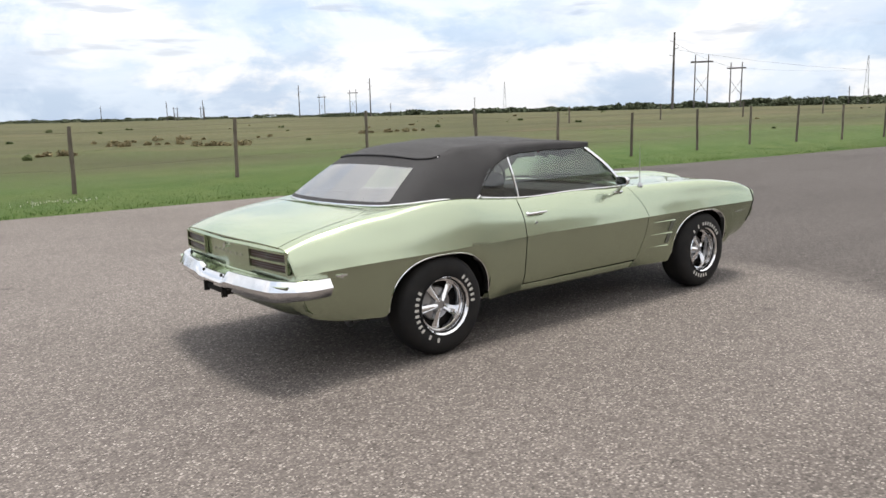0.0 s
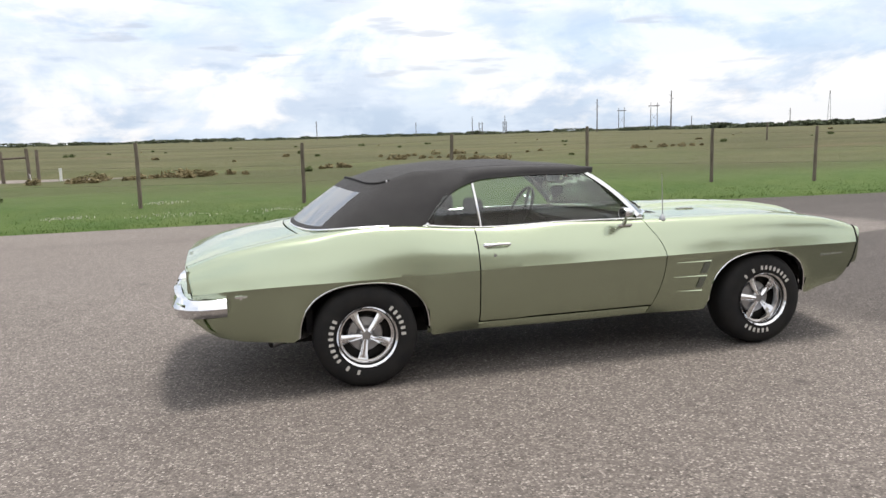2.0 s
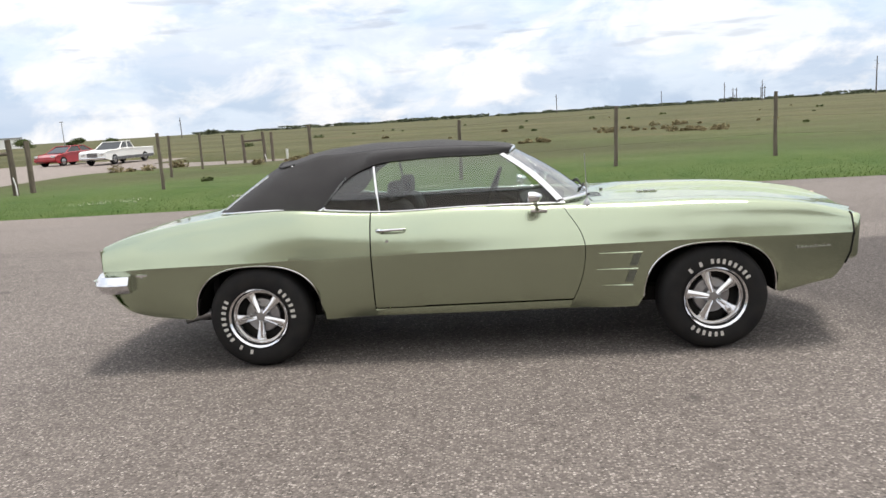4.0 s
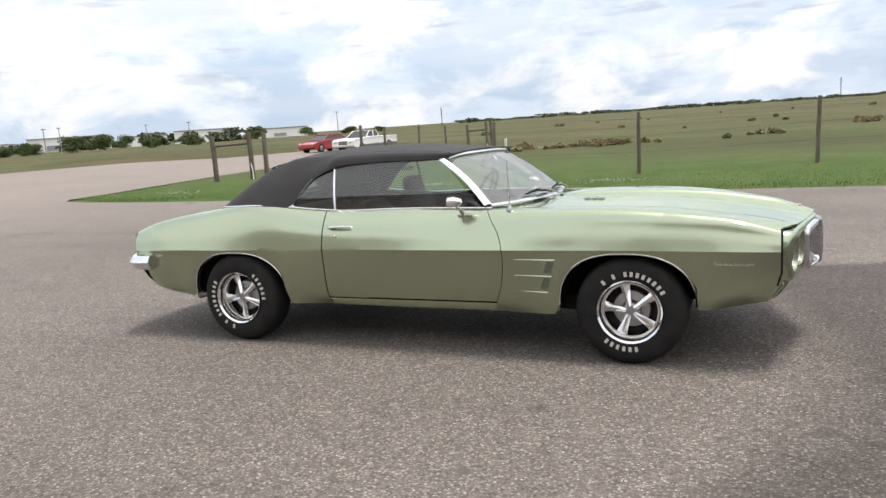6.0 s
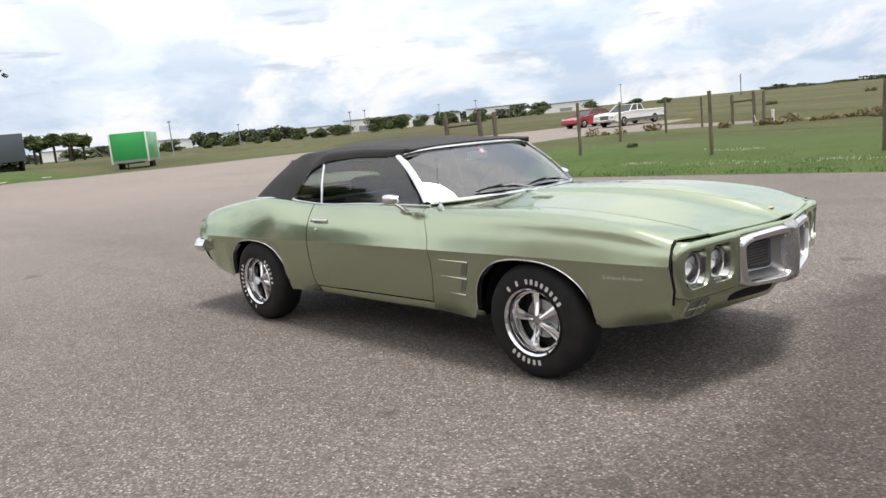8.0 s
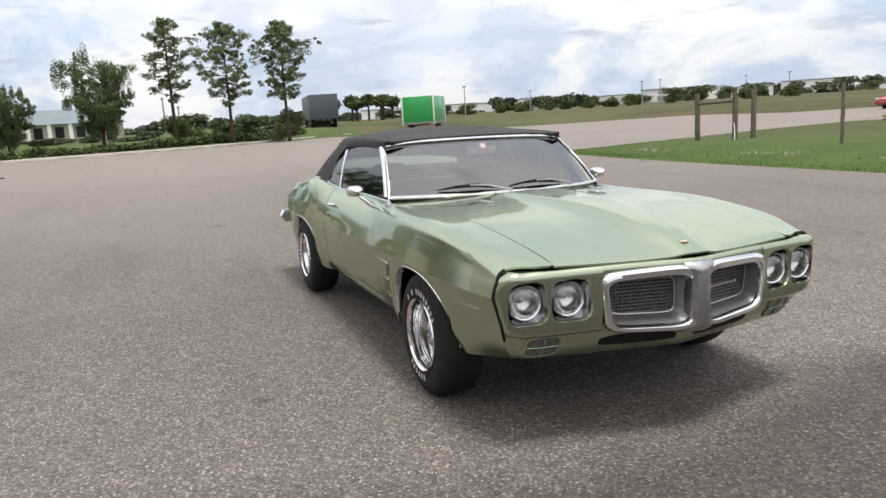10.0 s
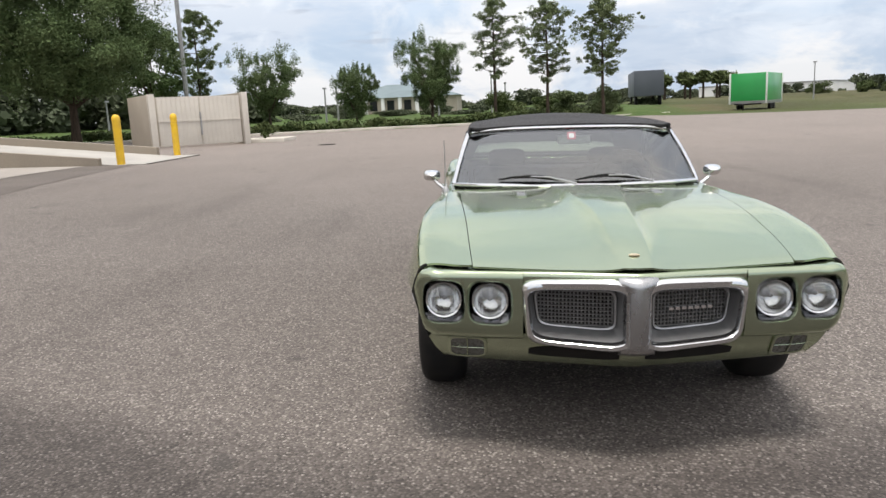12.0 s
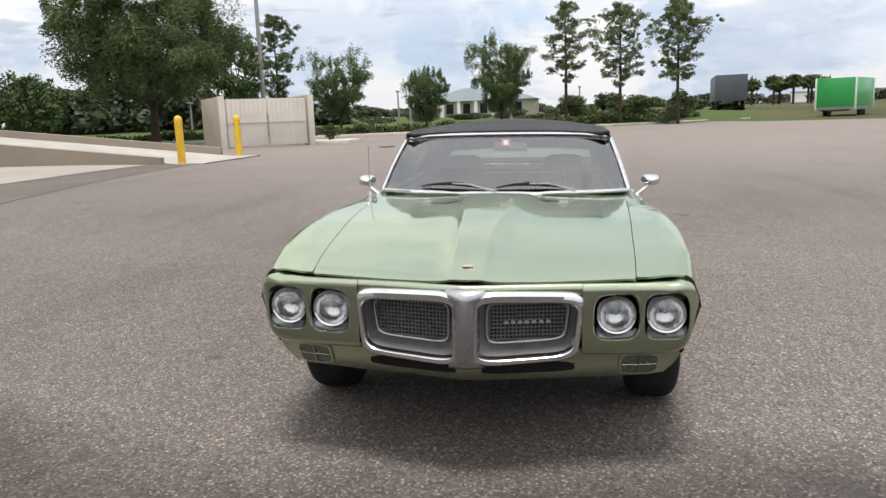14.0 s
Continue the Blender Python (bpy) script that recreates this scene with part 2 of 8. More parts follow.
def meadow(name):
    """Mown grass with dry, reddish and bare patches."""
    m = bpy.data.materials.new(name)
    m.use_nodes = True
    nt = m.node_tree
    b = nt.nodes["Principled BSDF"]
    tc = nt.nodes.new("ShaderNodeTexCoord")

    def nz(scale, detail, rough=0.5, stretch=(1, 1, 1)):
        mp = nt.nodes.new("ShaderNodeMapping")
        mp.inputs["Scale"].default_value = stretch
        nt.links.new(tc.outputs["Object"], mp.inputs[0])
        n = nt.nodes.new("ShaderNodeTexNoise")
        n.inputs["Scale"].default_value, n.inputs["Detail"].default_value, n.inputs["Roughness"].default_value = scale, detail, rough
        nt.links.new(mp.outputs[0], n.inputs["Vector"])
        return n.outputs[0]

    def rng(v, lo, hi, a=0.0, z=1.0):
        r = nt.nodes.new("ShaderNodeMapRange")
        for i, x in enumerate((lo, hi, a, z)):
            r.inputs[i + 1].default_value = x
        nt.links.new(v, r.inputs[0])
        return r.outputs[0]

    def mixc(f, a, c):
        x = nt.nodes.new("ShaderNodeMix")
        x.data_type = "RGBA"
        for s, v in ((x.inputs[0], f), (x.inputs[6], a), (x.inputs[7], c)):
            if isinstance(v, (float, int, tuple)):
                s.default_value = v
            else:
                nt.links.new(v, s)
        return x.outputs[2]

    col = mixc(rng(nz(1.2, 6, 0.65), 0.35, 0.65), (0.060, 0.126, 0.022, 1), (0.096, 0.160, 0.034, 1))
    col = mixc(rng(nz(0.06, 5, 0.6, (1, 2.2, 1)), 0.38, 0.58), col, (0.100, 0.116, 0.047, 1))
    col = mixc(rng(nz(0.10, 6, 0.65, (0.7, 1.5, 1)), 0.44, 0.64, 0.0, 0.85), col, (0.140, 0.128, 0.069, 1))
    col = mixc(rng(nz(14.0, 3), 0.4, 0.75, 0.0, 0.40), col, (0.057, 0.100, 0.025, 1))
    # mown green verge near the lot, rough brownish pasture further out
    sp = nt.nodes.new("ShaderNodeSeparateXYZ")
    nt.links.new(tc.outputs["Object"], sp.inputs[0])
    far = nt.nodes.new("ShaderNodeMath")
    far.operation = "MULTIPLY_ADD"
    far.inputs[1].default_value = 26.0
    nt.links.new(nz(0.12, 4, 0.6), far.inputs[0])
    nt.links.new(sp.outputs[1], far.inputs[2])
    rough_ground = mixc(rng(nz(0.5, 5, 0.65, (0.7, 1.6, 1)), 0.36, 0.64), (0.098, 0.107, 0.042, 1), (0.160, 0.138, 0.074, 1))
    col = mixc(rng(far.outputs[0], 24.0, 60.0, 0.0, 0.92), col, rough_ground)
    # broad darker and browner swathes, and a mottle of coarse weeds
    col = mixc(rng(nz(0.045, 5, 0.62, (0.7, 1.4, 1)), 0.42, 0.60, 0.0, 0.75), col, (0.070, 0.072, 0.030, 1))
    col = mixc(rng(nz(0.06, 5, 0.6, (0.6, 1.5, 1)), 0.56, 0.66, 0.0, 0.7), col, (0.155, 0.120, 0.066, 1))
    col = mixc(rng(nz(0.9, 6, 0.7), 0.52, 0.70, 0.0, 0.5), col, (0.038, 0.055, 0.016, 1))
    verge = mixc(rng(nz(0.7, 6, 0.7), 0.36, 0.66), (0.045, 0.084, 0.018, 1), (0.078, 0.112, 0.032, 1))
    lawn = nt.nodes.new("ShaderNodeMath")
    lawn.operation = "MULTIPLY_ADD"
    lawn.inputs[1].default_value = 8.0
    nt.links.new(nz(0.3, 5, 0.65), lawn.inputs[0])
    nt.links.new(sp.outputs[1], lawn.inputs[2])
    hv = nt.nodes.new("ShaderNodeHueSaturation")
    hv.inputs["Value"].default_value = 0.70
    nt.links.new(col, hv.inputs["Color"])
    col = mixc(rng(lawn.outputs[0], 16.5, 24.0, 0.85, 0.0), hv.outputs[0], verge)
    nt.links.new(col, b.inputs["Base Color"])
    b.inputs["Roughness"].default_value = 0.9
    b.inputs["Specular IOR Level"].default_value = 0.15
    bp = nt.nodes.new("ShaderNodeBump")
    bp.inputs["Strength"].default_value, bp.inputs["Distance"].default_value = 0.8, 0.06
    nt.links.new(nz(9.0, 5, 0.7), bp.inputs["Height"])
    nt.links.new(bp.outputs[0], b.inputs["Normal"])
    return m


M_ASPHALT = asphalt("asphalt")
M_DARKASPHALT = surface("dark_asphalt", (0.098, 0.084, 0.075), (0.130, 0.112, 0.101), 0.6, 0.85, 0.0, 0.5, 90.0, fine=0.5, spec=0.3)
M_GRASS = meadow("grass")
M_BLADE = surface("grass_blade", (0.056, 0.112, 0.020), (0.084, 0.130, 0.030), 0.5, 0.8, per_island=0.16, spec=0.2)
M_DRY = surface("dry_grass", (0.215, 0.178, 0.098), (0.155, 0.130, 0.070), 2.0, 0.9, per_island=0.35, spec=0.2)
M_PAINT = surface("green_metallic_paint", (0.392, 0.446, 0.322), (0.382, 0.435, 0.310), 1.5, 0.24, 1.0, 0.0, 900.0, coat=0.85, rvar=0.03, fine=0.06, seg=0.05)
M_PAINT.node_tree.nodes["Principled BSDF"].inputs["Specular Tint"].default_value = (0.86, 0.94, 0.73, 1)
# slightly uneven panels, as old body work has
pt = M_PAINT.node_tree
pb = pt.nodes["Principled BSDF"]
pc = pt.nodes.new("ShaderNodeTexCoord")
pn = pt.nodes.new("ShaderNodeTexNoise")
pn.inputs["Scale"].default_value, pn.inputs["Detail"].default_value = 3.2, 1.5
pt.links.new(pc.outputs["Object"], pn.inputs["Vector"])
pbump = pt.nodes.new("ShaderNodeBump")
pbump.inputs["Strength"].default_value, pbump.inputs["Distance"].default_value = 0.16, 0.035
pt.links.new(pn.outputs[0], pbump.inputs["Height"])
pt.links.new(pbump.outputs[0], pb.inputs["Normal"])
pt.links.new(pbump.outputs[0], pb.inputs["Coat Normal"])
pb.inputs["Coat IOR"].default_value = 1.5
M_CHROME = surface("chrome", (0.80, 0.80, 0.81), (0.72, 0.72, 0.73), 12.0, 0.09, 1.0, rvar=0.05)
M_ALU = surface("satin_aluminium", (0.42, 0.42, 0.43), (0.34, 0.34, 0.35), 20.0, 0.33, 0.9, rvar=0.08)
M_SILVER = surface("silver_grey_paint", (0.16, 0.16, 0.165), (0.13, 0.13, 0.135), 14.0, 0.4, 0.6)
M_TOP = surface("black_convertible_cloth", (0.030, 0.029, 0.031), (0.040, 0.039, 0.040), 5.0, 0.72, 0.0, 0.35, 700.0, spec=0.35)
M_RUBBER = surface("tyre_rubber", (0.012, 0.012, 0.013), (0.020, 0.019, 0.018), 9.0, 0.66, 0.0, 0.15, 160.0, spec=0.25)
M_LETTER = surface("white_rubber", (0.62, 0.60, 0.56), (0.50, 0.48, 0.45), 40.0, 0.7)
M_BLACK = surface("black_underbody", (0.012, 0.012, 0.012), (0.020, 0.018, 0.016), 7.0, 0.8, spec=0.2)
M_VINYL = surface("black_vinyl", (0.022, 0.022, 0.024), (0.030, 0.030, 0.032), 9.0, 0.6, 0.0, 0.2, 300.0, spec=0.2)
M_GLASS = glass("window_glass", (0.80, 0.88, 0.84), 0.03, 0.92)
M_SCREEN = glass("windscreen_glass", (0.84, 0.91, 0.90), 0.03, 0.78)
M_VINYLWIN = glass("clear_vinyl_window", (0.66, 0.66, 0.68), 0.10, 0.62)
M_LENS = surface("lamp_reflector", (0.92, 0.92, 0.92), (0.74, 0.74, 0.75), 26.0, 0.16, 1.0, 0.25, 1.0, stretch=(1, 60, 8))
M_LAMPGLASS = glass("lamp_glass", (0.90, 0.91, 0.91), 0.05, 0.90)
M_PROW = surface("worn_bright_metal", (0.47, 0.47, 0.48), (0.40, 0.40, 0.41), 20.0, 0.27, 1.0, rvar=0.05)
M_SHELL = surface("grille_shell_grey", (0.30, 0.30, 0.305), (0.25, 0.25, 0.255), 16.0, 0.40, 0.75)
M_CUP = surface("bright_cast_metal", (0.62, 0.62, 0.63), (0.50, 0.50, 0.51), 16.0, 0.16, 1.0)
M_GILLSHADE = surface("gill_shade_green", (0.145, 0.152, 0.122), (0.115, 0.121, 0.096), 60.0, 0.5, 0.2)
M_AMBER = surface("signal_lens", (0.080, 0.080, 0.070), (0.055, 0.056, 0.050), 60.0, 0.28, coat=0.6)
M_RED = surface("tail_lens_red", (0.055, 0.016, 0.012), (0.035, 0.012, 0.010), 20.0, 0.35, coat=0.15)
M_GRILLEBAR = surface("grille_bar_grey", (0.21, 0.205, 0.205), (0.16, 0.155, 0.155), 40.0, 0.4, 0.6)
M_WOOD = surface("weathered_post_wood", (0.165, 0.140, 0.112), (0.105, 0.090, 0.072), 3.0, 0.9, 0.0, 0.6, 25.0, stretch=(6, 6, 1), spec=0.2, per_object=0.2)
M_WIRE = surface("rusty_wire", (0.12, 0.10, 0.085), None, 6.0, 0.6, 0.5)
M_CONCRETE = surface("pale_concrete", (0.60, 0.56, 0.50), (0.53, 0.49, 0.44), 0.9, 0.85, 0.0, 0.3, 40.0, fine=0.15)
M_WHITECON = surface("white_concrete", (0.40, 0.38, 0.35), (0.33, 0.315, 0.29), 0.8, 0.85, 0.0, 0.2, 40.0, fine=0.12)
M_RAMPWALL = surface("brown_concrete", (0.29, 0.25, 0.20), (0.25, 0.215, 0.175), 0.5, 0.85, 0.0, 0.2, 30.0, fine=0.15)
M_APRON = surface("grey_concrete", (0.315, 0.285, 0.255), (0.26, 0.235, 0.21), 0.35, 0.85, 0.0, 0.2, 40.0, fine=0.2)
M_TAN = surface("tan_wall", (0.46, 0.41, 0.34), (0.40, 0.35, 0.29), 0.5, 0.85, 0.0, 0.2, 30.0, fine=0.12)
M_YELLOW = surface("yellow_bollard_paint", (0.72, 0.45, 0.02), (0.60, 0.37, 0.03), 5.0, 0.5, coat=0.1)
M_BARK = surface("bark", (0.085, 0.065, 0.048), (0.045, 0.036, 0.028), 3.0, 0.95, 0.0, 0.8, 18.0, stretch=(5, 5, 1), spec=0.15)
M_LEAF = surface("oak_leaf", (0.078, 0.118, 0.046), (0.112, 0.150, 0.066), 0.7, 0.75, per_island=0.09, spec=0.15)
M_PINE = surface("pine_needle", (0.110, 0.145, 0.068), (0.140, 0.170, 0.082), 0.7, 0.75, per_island=0.28, spec=0.2)
M_HEDGE = surface("hedge_leaf", (0.060, 0.085, 0.030), (0.100, 0.120, 0.050), 0.7, 0.8, per_island=0.28, spec=0.2)
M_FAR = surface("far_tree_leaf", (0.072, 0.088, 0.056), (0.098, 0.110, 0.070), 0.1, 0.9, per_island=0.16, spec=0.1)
M_STEEL = surface("galvanised_steel", (0.36, 0.36, 0.36), (0.28, 0.28, 0.28), 4.0, 0.5, 0.6)
M_WHITEPAINT = surface("white_car_paint", (0.72, 0.72, 0.70), (0.68, 0.68, 0.66), 1.0, 0.3, coat=0.5)
M_REDPAINT = surface("red_car_paint", (0.33, 0.022, 0.028), (0.29, 0.018, 0.024), 1.0, 0.3, coat=0.5)
M_DARKGLASS = surface("dark_glass", (0.02, 0.024, 0.026), None, 4.0, 0.08, spec=0.7)
M_GREENVAN = surface("green_trailer_panel", (0.030, 0.34, 0.085), (0.026, 0.29, 0.075), 0.6, 0.35, coat=0.3)
M_NAVY = surface("dark_grey_container", (0.085, 0.095, 0.115), (0.07, 0.08, 0.098), 0.4, 0.5)
M_ROOF = surface("grey_green_metal_roof", (0.150, 0.195, 0.205), (0.130, 0.170, 0.180), 0.5, 0.5)
M_WAREHOUSE = surface("white_warehouse_wall", (0.80, 0.80, 0.79), (0.72, 0.72, 0.72), 0.05, 0.8)
M_POLE = surface("grey_utility_pole", (0.13, 0.115, 0.105), (0.09, 0.08, 0.075), 1.0, 0.9)
M_STICKER = surface("sticker_white", (0.80, 0.80, 0.80), None, 20.0, 0.5)
M_STICKRED = surface("sticker_red", (0.42, 0.02, 0.05), None, 20.0, 0.5)
M_MIRROR = surface("mirror_glass", (0.85, 0.86, 0.87), None, 20.0, 0.03, 1.0, rvar=0.01)
M_GOLD = surface("emblem_gold", (0.62, 0.52, 0.36), (0.54, 0.45, 0.32), 20.0, 0.4, 0.4)
M_WEED = surface("white_weed_flower", (0.62, 0.62, 0.52), None, 4.0, 0.9, per_island=0.2)


# ---- mesh helpers ----
def mesh_of(name, bm, material, smooth=40.0):
    bmesh.ops.remove_doubles(bm, verts=bm.verts, dist=1e-5)
    me = bpy.data.meshes.new(name)
    bm.to_mesh(me)
    bm.free()
    if material:
        me.materials.append(material)
    if smooth:
        me.polygons.foreach_set("use_smooth", [True] * len(me.polygons))
        me.set_sharp_from_angle(angle=radians(smooth))
    return me


def part(name, bm, material, parent, label="", smooth=40.0):
    """Links a bmesh as one mesh under a thing or a part."""
    ob = new(name, bm if isinstance(bm, bpy.types.Mesh) else mesh_of(name, bm, material, smooth))
    ob.parent = parent
    if label:
        ob["label"] = label
    return ob


def thing(name, label, category, m=None, group="", kind=""):
    e = new(name)
    e.empty_display_size = 0.2
    if m is not None:
        e.matrix_world = m
    return tagged(e, label, category, group, kind)


def solid(name, bm, material, label, category, m=None, group="", kind="", smooth=40.0):
    ob = new(name, mesh_of(name, bm, material, smooth))
    if m is not None:
        ob.matrix_world = m
    return tagged(ob, label, category, group, kind)


def thicken(ob, t, offset=-1.0):
    md = ob.modifiers.new("thickness", "SOLIDIFY")
    md.thickness, md.offset = t, offset
    # keep open borders crisp, so that the sheet's edge does not look inflated
    count = collections.Counter(k for p in ob.data.polygons for k in p.edge_keys)
    for e in ob.data.edges:
        if count[tuple(sorted(e.vertices))] == 1:
            e.use_edge_sharp = True
    return ob


def box(bm, x0, x1, y0, y1, z0, z1, m=None, bevel=0.0):
    r = bmesh.ops.create_cube(bm, size=1.0)
    vs = r["verts"]
    for v in vs:
        v.co = Vector(((x0 + x1) / 2 + v.co.x * (x1 - x0), (y0 + y1) / 2 + v.co.y * (y1 - y0), (z0 + z1) / 2 + v.co.z * (z1 - z0)))
    if bevel:
        es = list({e for v in vs for e in v.link_edges})
        g = bmesh.ops.bevel(bm, geom=es, offset=bevel, segments=2, affect="EDGES", profile=0.6)
        vs = list({v for f in g["faces"] for v in f.verts} | {v for v in vs if v.is_valid})
    if m is not None:
        bmesh.ops.transform(bm, matrix=m, verts=[v for v in vs if v.is_valid])
    return vs


def tube(bm, pts, radii, n=10, caps=True):
    """A round bar along a path."""
    pts = [Vector(p) for p in pts]
    if isinstance(radii, (int, float)):
        radii = [radii] * len(pts)
    rings = []
    side = None
    for i, p in enumerate(pts):
        d = (pts[min(i + 1, len(pts) - 1)] - pts[max(i - 1, 0)]).normalized()
        if side is None:
            side = d.orthogonal().normalized()
        side = (side - d * side.dot(d)).normalized()
        other = d.cross(side)
        rings.append([bm.verts.new(p + (side * math.cos(a) + other * math.sin(a)) * radii[i]) for a in (2 * math.pi * k / n for k in range(n))])
    for a, b in zip(rings, rings[1:]):
        for k in range(n):
            bm.faces.new((a[k], a[(k + 1) % n], b[(k + 1) % n], b[k]))
    if caps:
        bm.faces.new(rings[0][::-1])
        bm.faces.new(rings[-1])


def loft(bm, rows, closed=False, outward=None, skip=None):
    """A skin over rows of points; closed: each row is a loop. outward: a point that the skin faces away from."""
    vs = [[bm.verts.new(p) for p in r] for r in rows]
    n = len(vs[0])
    made = []
    for i in range(len(vs) - 1):
        for j in range(n if closed else n - 1):
            if skip and skip(i, j):
                continue
            q = (vs[i][j], vs[i][(j + 1) % n], vs[i + 1][(j + 1) % n], vs[i + 1][j])
            try:
                made.append(bm.faces.new(q))
            except ValueError:
                pass
    if outward is not None:
        bm.normal_update()
        s = sum((f.calc_center_median() - Vector(outward)).dot(f.normal) * f.calc_area() for f in made)
        if s < 0:
            bmesh.ops.reverse_faces(bm, faces=made)
    return vs


def spin(bm, profile, n=48, axis="y"):
    """A turned form: profile of (radius, along)."""
    rows = []
    for r, a in profile:
        ring = []
        for k in range(n):
            c, s = math.cos(2 * math.pi * k / n) * r, math.sin(2 * math.pi * k / n) * r
            ring.append({"y": (c, a, s), "z": (c, s, a), "x": (a, c, s)}[axis])
        rows.append(ring)
    vs = loft(bm, rows, closed=True)
    return vs


def curve(table):
    """A smooth line through (x, value...) rows."""
    t = np.array(table, float)
    xs, ys = t[:, 0], t[:, 1:]
    d = np.gradient(ys, xs, axis=0) if len(xs) > 2 else np.repeat((ys[1:] - ys[:1]) / (xs[1] - xs[0]), 2, 0)

    def at(x):
        x = min(max(x, xs[0]), xs[-1])
        i = min(max(int(np.searchsorted(xs, x)) - 1, 0), len(xs) - 2)
        h = xs[i + 1] - xs[i]
        u = (x - xs[i]) / h
        v = (2 * u**3 - 3 * u**2 + 1) * ys[i] + (u**3 - 2 * u**2 + u) * h * d[i] + (3 * u**2 - 2 * u**3) * ys[i + 1] + (u**3 - u**2) * h * d[i + 1]
        return v if len(v) > 1 else float(v[0])

    return at


def smooth01(u):
    u = min(max(u, 0.0), 1.0)
    return u * u * (3 - 2 * u)


def lerp(a, b, u):
    return a + (b - a) * u


# ---- the convertible ----
car = thing("convertible_car", "light green metallic classic convertible with raised black soft top", "car", pose(0, -0.007, -0.0185, -1.26, 0, 0.3))
AXIS_R, AXIS_F, HUB_Z = 0.0, 2.746, 0.33

# lines of the body's half section: bottom edge, crease, flank, shoulder, lid gap
bottom_z = curve([(-1.0, 0.50), (-0.95, 0.45), (-0.88, 0.398), (-0.75, 0.358), (-0.42, 0.328), (0.39, 0.292), (0.8, 0.286), (1.3, 0.282), (1.9, 0.282), (2.2, 0.284), (2.33, 0.294), (3.08, 0.330), (3.30, 0.348), (3.44, 0.372), (3.52, 0.388)])
bottom_y = curve([(-1.0, 0.74), (-0.9, 0.77), (-0.4, 0.785), (0.4, 0.78), (1.3, 0.78), (2.3, 0.78), (2.9, 0.785), (3.1, 0.775), (3.35, 0.760), (3.52, 0.742)])
crease_y = curve([(-1.0, 0.838), (-0.85, 0.868), (-0.6, 0.892), (-0.2, 0.908), (0.2, 0.906), (0.6, 0.890), (1.0, 0.886), (1.6, 0.892), (2.2, 0.908), (2.75, 0.924), (3.1, 0.917), (3.35, 0.894), (3.52, 0.860)])
crease_z = curve([(-1.0, 0.655), (-0.7, 0.668), (0.0, 0.676), (0.8, 0.681), (1.5, 0.682), (2.2, 0.686), (2.75, 0.690), (3.2, 0.684), (3.52, 0.676)])
flank = curve([(-1.0, 0.808, 0.735), (-0.8, 0.834, 0.775), (-0.4, 0.856, 0.800), (0.0, 0.868, 0.820), (0.30, 0.869, 0.820), (0.55, 0.850, 0.812), (0.80, 0.844, 0.805), (1.3, 0.849, 0.800), (1.9, 0.854, 0.795), (2.4, 0.880, 0.802), (2.9, 0.893, 0.800), (3.25, 0.876, 0.780), (3.52, 0.844, 0.732)])
shoulder = curve([(-1.0, 0.764, 0.790), (-0.85, 0.776, 0.838), (-0.6, 0.784, 0.888), (-0.3, 0.792, 0.928), (0.0, 0.808, 0.955), (0.25, 0.814, 0.957), (0.55, 0.786, 0.931), (0.8, 0.772, 0.917), (1.3, 0.772, 0.922), (1.9, 0.784, 0.909), (2.3, 0.818, 0.906), (2.75, 0.843, 0.903), (3.05, 0.843, 0.883), (3.3, 0.831, 0.847), (3.52, 0.800, 0.783)])
lid_gap = curve([(-1.0, 0.700, 0.803), (-0.85, 0.705, 0.853), (-0.6, 0.690, 0.904), (-0.45, 0.655, 0.926), (-0.34, 0.590, 0.944), (-0.15, 0.690, 0.962), (0.0, 0.730, 0.972), (0.3, 0.738, 0.968), (0.55, 0.730, 0.942), (0.8, 0.724, 0.925), (1.3, 0.724, 0.930), (1.9, 0.712, 0.922), (2.3, 0.694, 0.920), (2.75, 0.670, 0.913), (3.05, 0.652, 0.892), (3.3, 0.636, 0.851), (3.52, 0.618, 0.793)])
ARCHES = ((0.0, 0.392, 0.325), (2.725, 0.388, 0.338))


def arch_z(x):
    for xc, a, b in ARCHES:
        u = abs(x - xc) / a
        if u < 1:
            return HUB_Z + b * (1 - u**2.5) ** 0.4
    return 0.0


def hermite_row(pts, w):
    n = len(pts) - 1
    i = min(int(w * n), n - 1)
    u = w * n - i
    p = [Vector(q) for q in pts]
    d0 = (p[i + 1] - p[i - 1]) / 2 if i > 0 else p[1] - p[0]
    d1 = (p[i + 2] - p[i]) / 2 if i + 2 <= n else p[n] - p[n - 1]
    return (2 * u**3 - 3 * u**2 + 1) * p[i] + (u**3 - 2 * u**2 + u) * d0 + (3 * u**2 - 2 * u**3) * p[i + 1] + (u**3 - u**2) * d1


def crease_at(x):
    """How sharp the body line is: it runs out towards the door's rear edge and starts again over the rear wheel."""
    return max(smooth01((x - 0.55) / 0.95), smooth01((0.45 - x) / 0.40))


